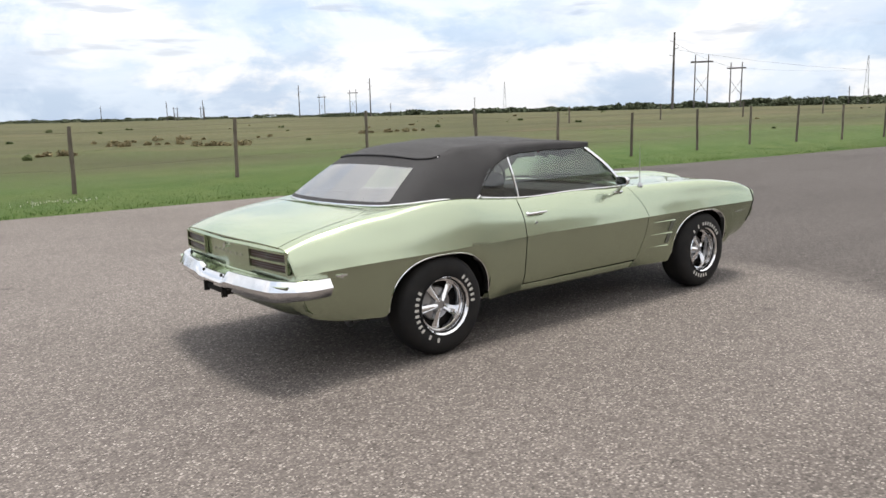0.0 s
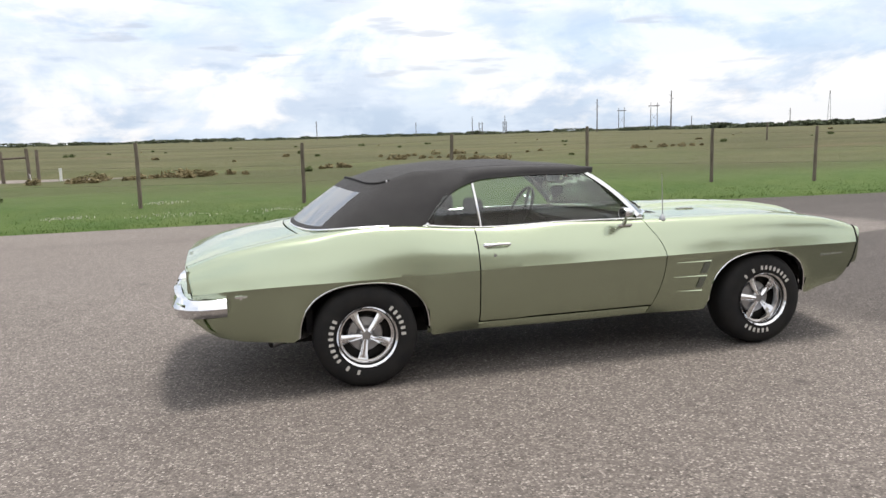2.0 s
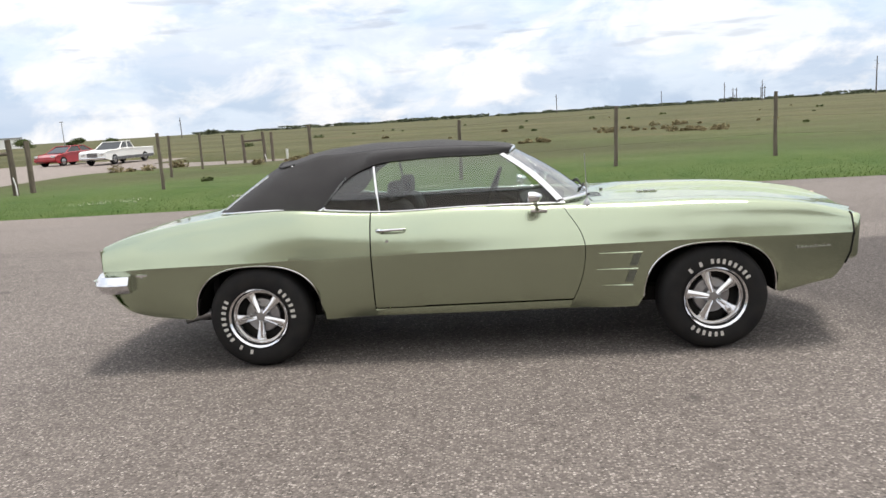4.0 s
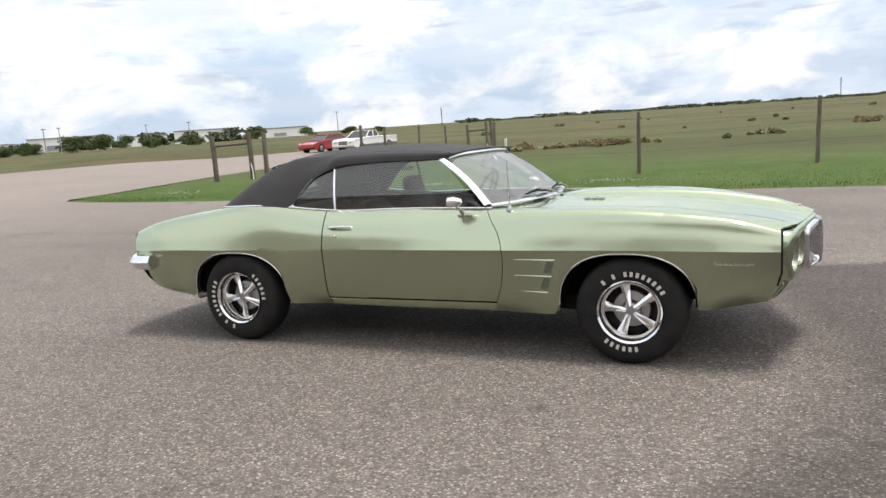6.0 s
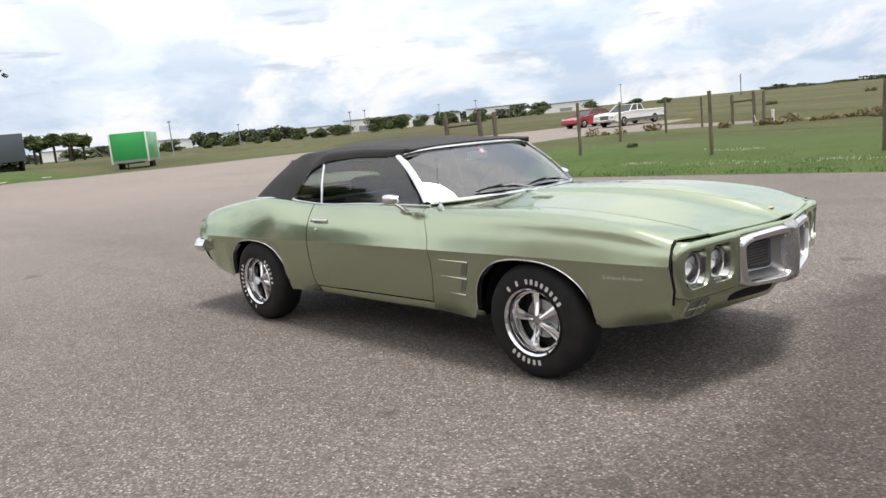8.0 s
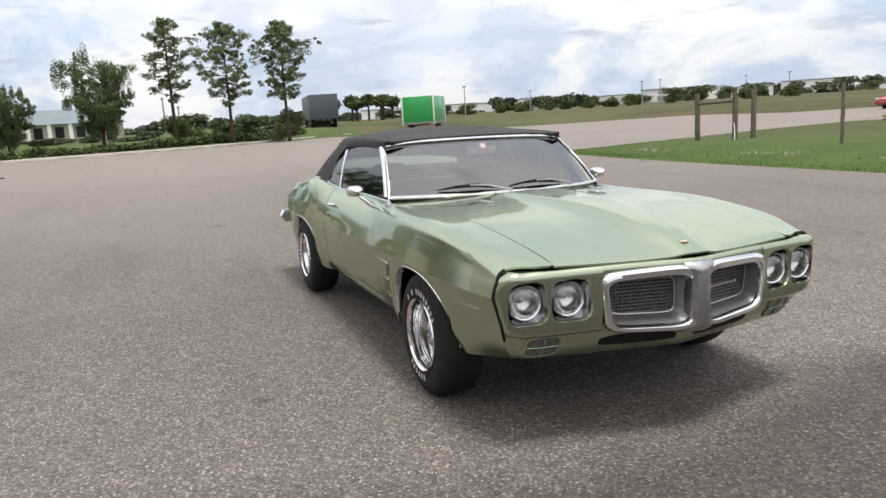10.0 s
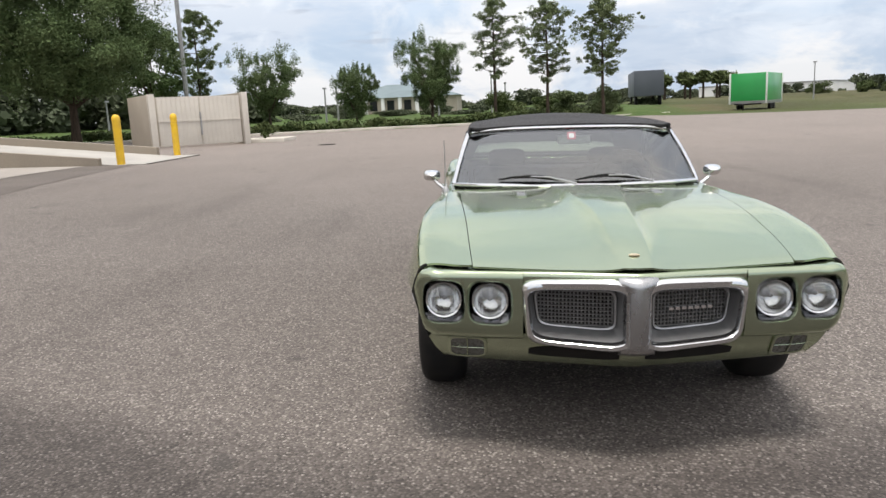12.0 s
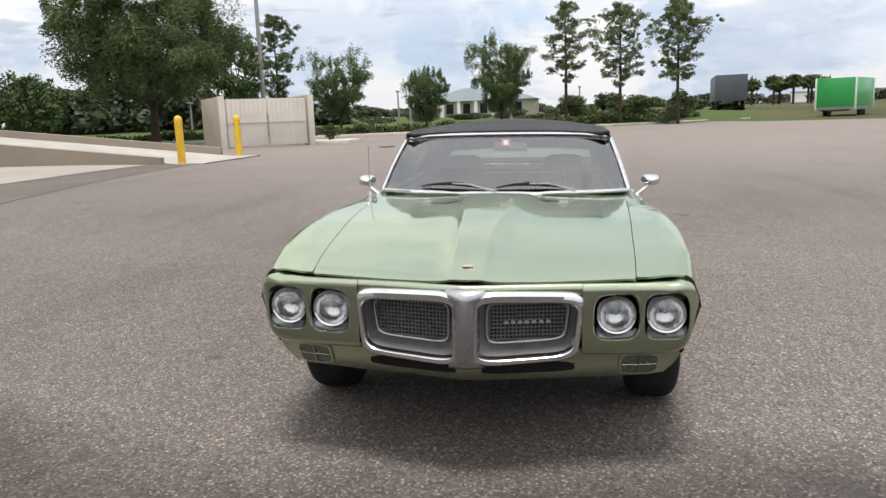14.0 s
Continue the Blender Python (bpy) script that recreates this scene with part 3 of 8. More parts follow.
def lower_side(x, w, floor_z=None):
    """Flank below the crease; w from the bottom edge to the crease."""
    z0, za = bottom_z(x), arch_z(x)
    k = crease_at(x)
    yc, zc = crease_y(x) - 0.004 * k - 0.012 * (1 - k), crease_z(x) - 0.009
    inset = (0.13 + 0.12 * smooth01((x - 2.85) / 0.26)) * (zc - max(z0, za)) + 0.004
    gap = min(abs(abs(x - xc) - a) for xc, a, _ in ARCHES)
    y0 = yc - inset if za > z0 else lerp(yc - inset, bottom_y(x), smooth01(gap / 0.30))
    z0 = max(z0, za)
    pts = [(y0, z0), (lerp(y0, yc, lerp(0.60, 0.41, k)), lerp(z0, zc, 0.24)), (lerp(y0, yc, lerp(0.86, 0.73, k)), lerp(z0, zc, 0.62)), (yc, zc)]
    if floor_z:
        low = max(0.0, next(k / 60 for k in range(61) if hermite_row([(a, b, 0) for a, b in pts], k / 60).y >= floor_z))
        w = lerp(low, 1.0, w)
    q = hermite_row([(a, b, 0) for a, b in pts], w)
    return q.x, q.y


def upper_side(x, w):
    """From the crease over flank and shoulder to the lid gap."""
    f, s, g = flank(x), shoulder(x), lid_gap(x)
    q = hermite_row([(crease_y(x) - 0.013 * (1 - crease_at(x)), crease_z(x), 0), (f[0], f[1], 0), (s[0], s[1], 0), (g[0], g[1], 0)], w)
    return q.x, q.y


def upper_y(x, z):
    """Half width of the upper flank at a height."""
    a, b = 0.0, 0.66
    for _ in range(18):
        m_ = (a + b) / 2
        a, b = (m_, b) if upper_side(x, m_)[1] < z else (a, m_)
    return upper_side(x, a)[0]


def side_y(x, z):
    """Half width of the lower flank at a height."""
    a, b = 0.0, 1.0
    for _ in range(18):
        m_ = (a + b) / 2
        a, b = (m_, b) if lower_side(x, m_)[1] < z else (a, m_)
    return lower_side(x, a)[0]


face_x = curve([(0.0, 3.742), (0.10, 3.725), (0.2, 3.704), (0.4, 3.664), (0.6, 3.622), (0.72, 3.603), (0.80, 3.588), (0.83, 3.570), (0.85, 3.550), (0.88, 3.520)])
door_front = curve([(0.30, 1.905), (0.34, 1.925), (0.43, 1.962), (0.52, 1.986), (0.62, 1.997), (0.70, 1.994), (0.79, 1.962), (0.86, 1.915), (0.92, 1.880)])
tail_x = curve([(0.0, -1.035), (0.4, -1.022), (0.7, -1.000), (0.80, -0.985), (0.86, -0.955)])


def stations(a, b, n):
    xs = set(np.round(np.linspace(a, b, n), 4).tolist())
    for xc, ra, _ in ARCHES:
        for k in range(33):
            x = xc - ra * 0.9995 * math.cos(math.pi * k / 32)
            if a < x < b:
                xs.add(round(x, 4))
        xs = {x for x in xs if not (ra * 0.9995 < abs(x - xc) < ra + 0.012)}
    return sorted(xs | {a, b})


def valance_x(y, z):
    """Face of the lower valance, tucked under the bezels."""
    return face_x(min(abs(y), 0.82)) - 0.035 - 0.050 * max(0.0, (0.51 - z) / 0.15) - 0.050 * max(0.0, (0.51 - z) / 0.15) ** 2 - 0.030 * smooth01((abs(y) - 0.66) / 0.14)


def warp(x0, y, z, kind):
    if kind == "door":
        return x0 + (door_front(z) - 0.003 - 1.985) * smooth01((x0 - 1.3) / 0.685)
    if kind == "fender":
        x0 += (door_front(z) + 0.002 - 1.995) * (1 - smooth01((x0 - 1.995) / 0.30))
        edge = lerp(3.533, face_x(y) - 0.010, smooth01((0.80 - y) / 0.15)) if z > 0.70 else 3.533
        edge = lerp(edge, valance_x(y, z) + 0.002, smooth01((0.56 - z) / 0.06))
        return x0 + (edge - 3.50) * smooth01((x0 - 3.1) / 0.40)
    if kind == "quarter":
        return x0 + (tail_x(y) + 1.0) * (1 - smooth01((x0 + 1.0) / 0.35))
    return x0


def side_panel(name, xs, kind, s, label="", door=False, upper_to=1.0):
    bm = bmesh.new()
    nl, nu = 8, 16
    low, upp = [], []
    for x in xs:
        rl, ru = [], []
        for k in range(nl + 1):
            y, z = lower_side(x, k / nl, 0.345 if door else None)
            rl.append((warp(x, y, z, kind), s * y, z))
        for k in range(nu + 1):
            y, z = upper_side(x, upper_to * k / nu)
            ru.append((warp(x, y, z, kind), s * y, z))
        low.append(rl + ru[:1])
        upp.append(ru)
    loft(bm, low, outward=(xs[len(xs) // 2], 0, 0.5))
    loft(bm, upp, outward=(xs[len(xs) // 2], 0, 0.5))
    return thicken(part(name, bm, M_PAINT, car, label, 22), 0.009)


for s in (-1, 1):
    side_panel("quarter_panel", stations(-1.0, 0.716, 46), "quarter", s)
    side_panel("front_fender", stations(1.995, 3.50, 60), "fender", s)
    door = side_panel("door", [0.724 + (1.985 - 0.724) * k / 36 for k in range(37)], "door", s, door=True)
    # rocker below the door
    bm = bmesh.new()
    rows = []
    for k in range(30):
        x = lerp(0.39, 2.325, k / 29)
        y0, z0 = bottom_y(x), bottom_z(x)
        rows.append([(x, s * (y0 - 0.10), z0 - 0.02), (x, s * (y0 - 0.004), z0), (x, s * (y0 + 0.018), 0.325), (x, s * (y0 + 0.016), 0.336), (x, s * (y0 - 0.03), 0.336)])
    loft(bm, rows, outward=(1.3, 0, 0.5))
    part("rocker_panel", bm, M_PAINT, car)
    # bright strip along the sill
    bm = bmesh.new()
    tube(bm, [(lerp(0.73, 1.92, k / 10), s * (bottom_y(1.3) + 0.022), 0.335) for k in range(11)], 0.004, 6)
    part("sill_strip", bm, M_PAINT, car)
    # door handle, push button and lock
    hy = upper_y(0.84, 0.825) - 0.004
    bm = bmesh.new()
    tube(bm, [(0.765, s * (hy + 0.004), 0.822), (0.79, s * (hy + 0.030), 0.826), (0.86, s * (hy + 0.034), 0.829), (0.92, s * (hy + 0.030), 0.829), (0.935, s * (hy + 0.004), 0.827)], [0.011, 0.011, 0.009, 0.008, 0.007], 8)
    handle = part("door_handle", bm, M_CHROME, door, "chrome door handle")
    bm = bmesh.new()
    bmesh.ops.create_uvsphere(bm, u_segments=16, v_segments=8, radius=0.022, matrix=pose(0.772, s * (hy + 0.002), 0.820) @ Matrix.Diagonal((1, 0.6, 0.8, 1)))
    part("handle_escutcheon", bm, M_ALU, door)
    bm = bmesh.new()
    bmesh.ops.create_cone(bm, cap_ends=True, segments=16, radius1=0.011, radius2=0.009, depth=0.012, matrix=pose(0.822, s * (upper_y(0.82, 0.762) + 0.002), 0.762, 90))
    part("door_lock", bm, M_CHROME, door)
    # wheel opening trims
    for xc, a, b in ARCHES:
        bm = bmesh.new()
        rows = []
        zlow = 0.34 if xc < 1 else 0.31
        pts = []
        for k in range(61):
            u = -math.cos(math.pi * k / 60) * 0.9995
            x = xc + a * u
            z = HUB_Z + b * (1 - abs(u) ** 2.5) ** 0.4
            y = lower_side(x, 0.0)[0]
            pts.append((x, y, z))
        for k, (x, y, z) in enumerate(pts):
            nrm = Vector((x - xc, 0, (z - HUB_Z) * 1.15)).normalized()
            rows.append([(x - nrm.x * 0.012, s * (y - 0.03), z - nrm.z * 0.012), (x - nrm.x * 0.003, s * (y + 0.002), z - nrm.z * 0.003),
                         (x + nrm.x * 0.002, s * (y + 0.005), z + nrm.z * 0.002), (x + nrm.x * 0.006, s * (y + 0.001), z + nrm.z * 0.006)])
        loft(bm, rows, outward=(xc, 0, HUB_Z))
        part("wheel_arch_trim", bm, M_CHROME, car, "thin bright trim round the wheel opening")
        # wheel house
        bm = bmesh.new()
        rows = []
        for k in range(25):
            t = math.pi * k / 24
            x, z = xc - (a + 0.02) * math.cos(t), HUB_Z + (b + 0.03) * math.sin(t)
            rows.append([(x, s * 0.50, z), (x, s * 0.775, z)])
        loft(bm, rows)
        bm.faces.new([bm.verts.new((xc - (a + 0.02) * math.cos(t), s * 0.50, HUB_Z + (b + 0.03) * math.sin(t))) for t in (math.pi * k / 24 for k in range(25))])
        part("wheel_house", bm, M_BLACK, car)
    # three slanted gills behind the front wheel
    for k, (x0, x1, z) in enumerate(((2.075, 2.325, 0.628), (2.062, 2.300, 0.528), (2.052, 2.270, 0.428))):
        bm = bmesh.new()
        rows = []
        for j in range(9):
            u = j / 8
            x = lerp(x0, x1, u)
            h = 0.003 + 0.004 * u
            y = side_y(x, z)
            rows.append([(x, s * (y - 0.003), z + 0.005 + h * 0.5), (x, s * (y + 0.001 + 0.004 * u), z + 0.001), (x, s * (y + 0.001 + 0.005 * u), z - 0.002), (x, s * (y - 0.004), z - 0.004)])
        loft(bm, rows, outward=(2.2, 0, z))
        gill = part("fender_gill", bm, M_PAINT, car)
        if k < 2:
            # flat face over the fender; the opening's shade is put into its darker green
            bm = bmesh.new()
            ya, yb = side_y(x1 - 0.03, z - 0.012), side_y(x1 - 0.05, z - 0.080)
            loft(bm, [[(x1 - 0.050, s * (ya + 0.002), z - 0.010), (x1 - 0.004, s * (ya + 0.0035), z - 0.010)], [(x1 - 0.074, s * (yb + 0.002), z - 0.080), (x1 - 0.030, s * (yb + 0.0035), z - 0.080)]], outward=(2.2, 0, z))
            part("gill_opening", bm, M_GILLSHADE, gill, "gill opening as a flat face, its shade painted in dark green")
    # maker's script on the fender as small bars, and the rear badge
    bm = bmesh.new()
    for k in range(8):
        x = 3.205 + k * 0.026
        y = side_y(x, 0.612) + 0.003
        hgt = 0.018 if k in (0, 4, 7) else 0.011
        box(bm, x, x + 0.008, s * y - 0.002, s * y + 0.002, 0.603, 0.603 + hgt)
        box(bm, x - 0.004, x + 0.020, s * y - 0.0015, s * y + 0.0015, 0.604, 0.6062)
    part("fender_script", bm, M_CHROME, car, "bright script badge reduced to plain bars")
    bm = bmesh.new()
    y = side_y(-0.71, 0.622) + 0.003
    box(bm, -0.745, -0.675, s * y - 0.004, s * y + 0.004, 0.622, 0.632)
    box(bm, -0.716, -0.704, s * y - 0.005, s * y + 0.005, 0.612, 0.636)
    part("side_marker", bm, M_CHROME, car, "small bright bird-shaped marker reduced to plain bars")

# hood, cowl and trunk lid
hood_mid = curve([(1.98, 0.940), (2.2, 0.950), (2.5, 0.951), (2.9, 0.936), (3.2, 0.908), (3.5, 0.853), (3.66, 0.813), (3.72, 0.801)])
def spine_width(x0):
    return lerp(0.195, 0.050, smooth01((x0 - 2.0) / 1.75) ** 0.8)


def hood_point(x0, y):
    """Hood surface with its raised, sharp-edged spine."""
    yg, zg = lid_gap(x0)
    u = min(1.0, abs(y) / (yg - 0.0035))
    zc = hood_mid(x0 + 0.2 * smooth01((x0 - 3.1) / 0.4))
    base = zg + 0.0005 + (zc - 0.012 - zg) * (1 - u**1.7)
    wb = spine_width(x0)
    lift = smooth01((x0 - 2.12) / 0.25) * lerp(0.026, 0.034, smooth01((x0 - 2.3) / 1.2)) * (1 - 0.70 * smooth01((x0 - 3.34) / 0.16))
    d = abs(y) - wb
    z = base + lift * (1.0 if d < 0 else math.exp(-d / 0.040) * (1 - u**4)) + 0.006 * max(0.0, 1 - abs(y) / 0.30)
    x = x0 + (face_x(abs(y)) - 0.006 - 3.50) * smooth01((x0 - 3.1) / 0.40)
    return x, y, z - 0.006 * smooth01((x0 - 3.44) / 0.06) ** 2


bm = bmesh.new()
rows = []
for k in range(71):
    x0 = lerp(2.075, 3.50, k / 70)
    yg = lid_gap(x0)[0] - 0.0035
    wb = spine_width(x0)
    half = [wb * 0.985 * i / 8 for i in range(9)] + [wb + 0.004 + (yg - wb - 0.004) * (i / 23) ** 1.35 for i in range(24)]
    rows.append([hood_point(x0, -y) for y in half[:0:-1]] + [hood_point(x0, y) for y in half])
loft(bm, rows, outward=(2.7, 0, 0.3))
hood = thicken(part("hood", bm, M_PAINT, car, "", 60), 0.008)
bm = bmesh.new()
rows = []
for k in range(9):
    x0 = lerp(1.86, 2.068, k / 8)
    row = []
    for j in range(-20, 21):
        u = j / 20
        yg, zg = lid_gap(x0)
        y = u * (yg - 0.004)
        row.append((x0 + 0.10 * (1 - abs(u) ** 2) * (1 - k / 8) + 0.0, y, zg + 0.001 + (0.944 - zg) * (1 - abs(u) ** 2.2) - 0.004))
    rows.append(row)
loft(bm, rows, outward=(2.0, 0, 0.3))
cowl = thicken(part("cowl_panel", bm, M_PAINT, car), 0.01)
for s in (-1, 1):
    for k in range(16):
        bm = bmesh.new()
        yv = s * 0.36 + (k - 7.5) * 0.0150
        sides = [[hood_point(2.086 + 0.080 * j / 3, yv + e) for j in range(4)] for e in (-0.0042, 0.0042)]
        loft(bm, [[(x, y, z + 0.0018) for x, y, z in r] for r in sides], outward=(2.1, yv, 0.5))
        part("cowl_slot", bm, M_BLACK, hood)
    x, y, z = hood_point(2.46, s * 0.36)
    bm = bmesh.new()
    box(bm, x - 0.066, x + 0.066, y - 0.026, y + 0.026, z - 0.004, z + 0.004, bevel=0.003)
    louvre = part("hood_louvre", bm, M_PAINT, hood, "row of three small louvres")
    for k in range(3):
        bm = bmesh.new()
        box(bm, x - 0.058 + k * 0.042, x - 0.026 + k * 0.042, y - 0.022, y + 0.022, z + 0.002, z + 0.009, bevel=0.003)
        part("louvre_slat", bm, M_ALU, louvre)
bm = bmesh.new()
x, y, z = hood_point(2.20, -0.17)
box(bm, x - 0.012, x + 0.012, y - 0.007, y + 0.007, z - 0.002, z + 0.009, bevel=0.004)
part("washer_nozzle", bm, M_SILVER, hood)
bm = bmesh.new()
x, y, z = hood_point(3.43, 0.0)
box(bm, x - 0.018, x + 0.016, -0.012, 0.012, z - 0.004, z + 0.0025, bevel=0.002)
box(bm, x - 0.006, x + 0.012, -0.020, 0.020, z - 0.004, z + 0.0015, bevel=0.002)
part("hood_emblem", bm, M_GOLD, hood, "faded gold emblem")

deck_mid = curve([(-1.03, 0.812), (-0.95, 0.845), (-0.8, 0.888), (-0.6, 0.922), (-0.4, 0.948), (-0.3, 0.957)])
bm = bmesh.new()
rows = []
for k in range(26):
    x0 = lerp(-1.0, -0.36, k / 25)
    yg, zg = lid_gap(x0)
    row = []
    for j in range(-18, 19):
        u = j / 18
        y = u * (yg - 0.008)
        x = x0 + (tail_x(abs(y)) + 1.0) * (1 - smooth01((x0 + 1.0) / 0.35)) - 0.05 * (1 - u * u) * smooth01((x0 + 0.7) / 0.34)
        row.append((x, y, zg + (deck_mid(x) - zg) * (1 - abs(u) ** 1.8)))
    rows.append(row)
loft(bm, rows, outward=(-0.7, 0, 0.3))
thicken(part("trunk_lid", bm, M_PAINT, car), 0.012)
# added black strips below the trunk lid's edges stand in for shade in the gap
for s in (-1, 1):
    bm = bmesh.new()
    tube(bm, [(lerp(-0.985, -0.33, k / 20), s * (lid_gap(lerp(-0.985, -0.33, k / 20))[0] - 0.003), lid_gap(lerp(-0.985, -0.33, k / 20))[1] - 0.012) for k in range(21)], 0.010, 6)
    part("lid_gap_shade", bm, M_BLACK, car)
# tulip panel between the lid and the soft top
bm = bmesh.new()
rows = []
for k in range(8):
    row = []
    for j in range(-18, 19):
        u = j / 18
        x0 = lerp(-0.352, -0.15, k / 7)
        yg, zg = lid_gap(x0)
        y = u * (yg + 0.006)
        x = x0 - 0.05 * (1 - u * u) * (1 - k / 7) - 0.09 * (1 - u * u) * (k / 7)
        row.append((x, y, zg - 0.001 + (0.957 - zg) * (1 - abs(u) ** 2.4)))
    rows.append(row)
loft(bm, rows, outward=(-0.3, 0, 0.3))
thicken(part("rear_deck_panel", bm, M_PAINT, car), 0.012)

# tail panel, tail lights, rear bumper, valance
tail_top = curve([(0.0, 0.795), (0.66, 0.795), (0.72, 0.793), (0.765, 0.784), (0.800, 0.752), (0.822, 0.700), (0.838, 0.655)])
bm = bmesh.new()
rows = []
for j in range(-24, 25):
    y = 0.835 * j / 24
    u = abs(y)
    zt = tail_top(u)
    xb = tail_x(u)
    rows.append([(xb + 0.004, y, zt), (xb - 0.004, y, zt - 0.016), (xb + 0.012, y, zt - 0.026), (xb + 0.016, y, 0.665 if zt > 0.72 else zt - 0.04), (xb + 0.010, y, 0.618), (xb - 0.004, y, 0.606), (xb - 0.075, y, 0.600)])
loft(bm, rows, outward=(-0.5, 0, 0.6))
tail_panel = part("tail_panel", bm, M_PAINT, car)
for s in (-1, 1):
    bm = bmesh.new()
    rows = []
    for k in range(13):
        y = lerp(0.36, 0.765, k / 12)
        x = tail_x(y) + 0.006
        rows.append([(x, s * y, 0.664), (x, s * y, 0.772)])
    loft(bm, rows, outward=(-0.5, 0, 0.7))
    lamp = part("tail_light", bm, M_RED, car, "dark red tail light")
    for z in (0.660, 0.716, 0.774):
        bm = bmesh.new()
        rows = []
        for k in range(13):
            y = lerp(0.352, 0.775, k / 12)
            x = tail_x(y)
            rows.append([(x + 0.008, s * y, z + 0.010), (x - 0.008, s * y, z + 0.007), (x - 0.009, s * y, z - 0.006), (x + 0.008, s * y, z - 0.009)])
        loft(bm, rows, outward=(-0.5, 0, 0.7))
        part("tail_light_bar", bm, M_PAINT, lamp)
    for z in (0.681, 0.694, 0.738, 0.752):
        bm = bmesh.new()
        tube(bm, [(tail_x(y) + 0.003, s * y, z) for y in (lerp(0.37, 0.765, k / 12) for k in range(13))], 0.0018, 5)
        part("lens_rib", bm, M_SILVER, lamp)
    bm = bmesh.new()
    loft(bm, [[(tail_x(y) + 0.003, s * y, 0.730), (tail_x(y) + 0.003, s * y, 0.760)] for y in (0.545, 0.565, 0.585)], outward=(-0.5, 0, 0.7))
    part("reversing_lens", bm, M_AMBER, lamp, "small pale reversing lens")
    for y in (0.352, 0.775):
        bm = bmesh.new()
        x = tail_x(y)
        box(bm, x - 0.010, x + 0.01, min(s * y, s * (y + 0.012)), max(s * y, s * (y + 0.012)), 0.660, 0.782)
        part("tail_light_rim", bm, M_PAINT, lamp)
for k in range(7):
    bm = bmesh.new()
    y = -0.21 + k * 0.07
    box(bm, tail_x(abs(y)) + 0.006, tail_x(abs(y)) + 0.016, y - 0.007, y + 0.007, 0.702, 0.718)
    part("tail_letter", bm, M_CHROME, tail_panel, "bright letter reduced to a plain bar")
bm = bmesh.new()
bmesh.ops.create_cone(bm, cap_ends=True, segments=16, radius1=0.014, radius2=0.014, depth=0.02, matrix=pose(-1.03, 0.0, 0.75, 0, 90))
part("trunk_lock", bm, M_CHROME, tail_panel)

bump_path = [(0.0, -1.135), (0.16, -1.133), (0.20, -1.131), (0.35, -1.122), (0.55, -1.10), (0.70, -1.075), (0.80, -1.035), (0.865, -0.985), (0.895, -0.93), (0.900, -0.86), (0.893, -0.79)]
bm = bmesh.new()
ring = []
full = [(-y, x) for y, x in bump_path[:0:-1]] + bump_path
dense = []
for (a, b), (c, d) in zip(full, full[1:]):
    for k in range(4):
        dense.append((lerp(a, c, k / 4), lerp(b, d, k / 4)))
dense.append(full[-1])
rows = []
for i, (y, x) in enumerate(dense):
    (ya, xa), (yb, xb) = dense[max(i - 1, 0)], dense[min(i + 1, len(dense) - 1)]
    t = Vector((xb - xa, yb - ya, 0)).normalized()
    nrm = Vector((-t.y, t.x, 0))
    if nrm.x > 0 and abs(y) < 0.85:
        nrm = -nrm
    if abs(y) >= 0.85 and nrm.y * y < 0:
        nrm = -nrm
    drop = 0.028 * smooth01((0.23 - abs(y)) / 0.05)
    end = smooth01((abs(y) - 0.7) / 0.2)
    top, bot = 0.628 - drop + 0.0 * end, lerp(0.500, 0.520, end)
    prof = [(-0.05, top - 0.004), (-0.016, top), (-0.008, top - 0.003), (0.019, lerp(top, bot, 0.42)), (0.022, lerp(top, bot, 0.47)), (0.019, lerp(top, bot, 0.52)), (-0.008, bot + 0.006), (-0.018, bot), (-0.05, bot + 0.004)]
    rows.append([(x + nrm.x * o, y + nrm.y * o, z) for o, z in prof])
loft(bm, rows, outward=(-0.7, 0, 0.56))
for r in (rows[0], rows[-1]):
    bm.faces.new([bm.verts.new(p) for p in r])
part("rear_bumper", bm, M_CHROME, car, "chrome rear bumper wrapping round the corners")
bm = bmesh.new()
rows = []
for j in range(-26, 27):
    f = j / 26
    row = []
    for dx, z in ((0.0, 0.56), (0.008, 0.50), (0.045, 0.44), (0.13, 0.388), (0.28, 0.356), (0.50, 0.342)):
        y = f * lerp(0.770, 0.836, (z - 0.34) / 0.22)
        row.append((tail_x(abs(y)) - 0.026 + 0.07 * smooth01((abs(f) - 0.70) / 0.30) + dx, y, z))
    rows.append(row)
loft(bm, rows, outward=(-0.6, 0, 0.7))
part("rear_valance", bm, M_PAINT, car)
bm = bmesh.new()
box(bm, -1.118, -1.06, -0.17, 0.17, 0.47, 0.59, bevel=0.01)
box(bm, -1.135, -1.10, -0.155, -0.135, 0.455, 0.60, bevel=0.004)
box(bm, -1.135, -1.10, 0.135, 0.155, 0.455, 0.60, bevel=0.004)
part("plate_holder", bm, M_BLACK, car, "dark empty licence plate recess")
for s in (-1, 1):
    bm = bmesh.new()
    tube(bm, [(-0.25, s * 0.55, 0.33), (-0.50, s * 0.63, 0.300), (-0.56, s * 0.66, 0.290)], 0.032, 12, caps=False)
    tube(bm, [(-0.25, s * 0.55, 0.33), (-0.52, s * 0.64, 0.297)], 0.026, 12)
    part("exhaust_pipe", bm, M_ALU, car)

# front bezels round the headlights
bez_top = curve([(0.0, 0.786), (0.4, 0.783), (0.6, 0.780), (0.74, 0.777), (0.828, 0.766), (0.862, 0.728)])
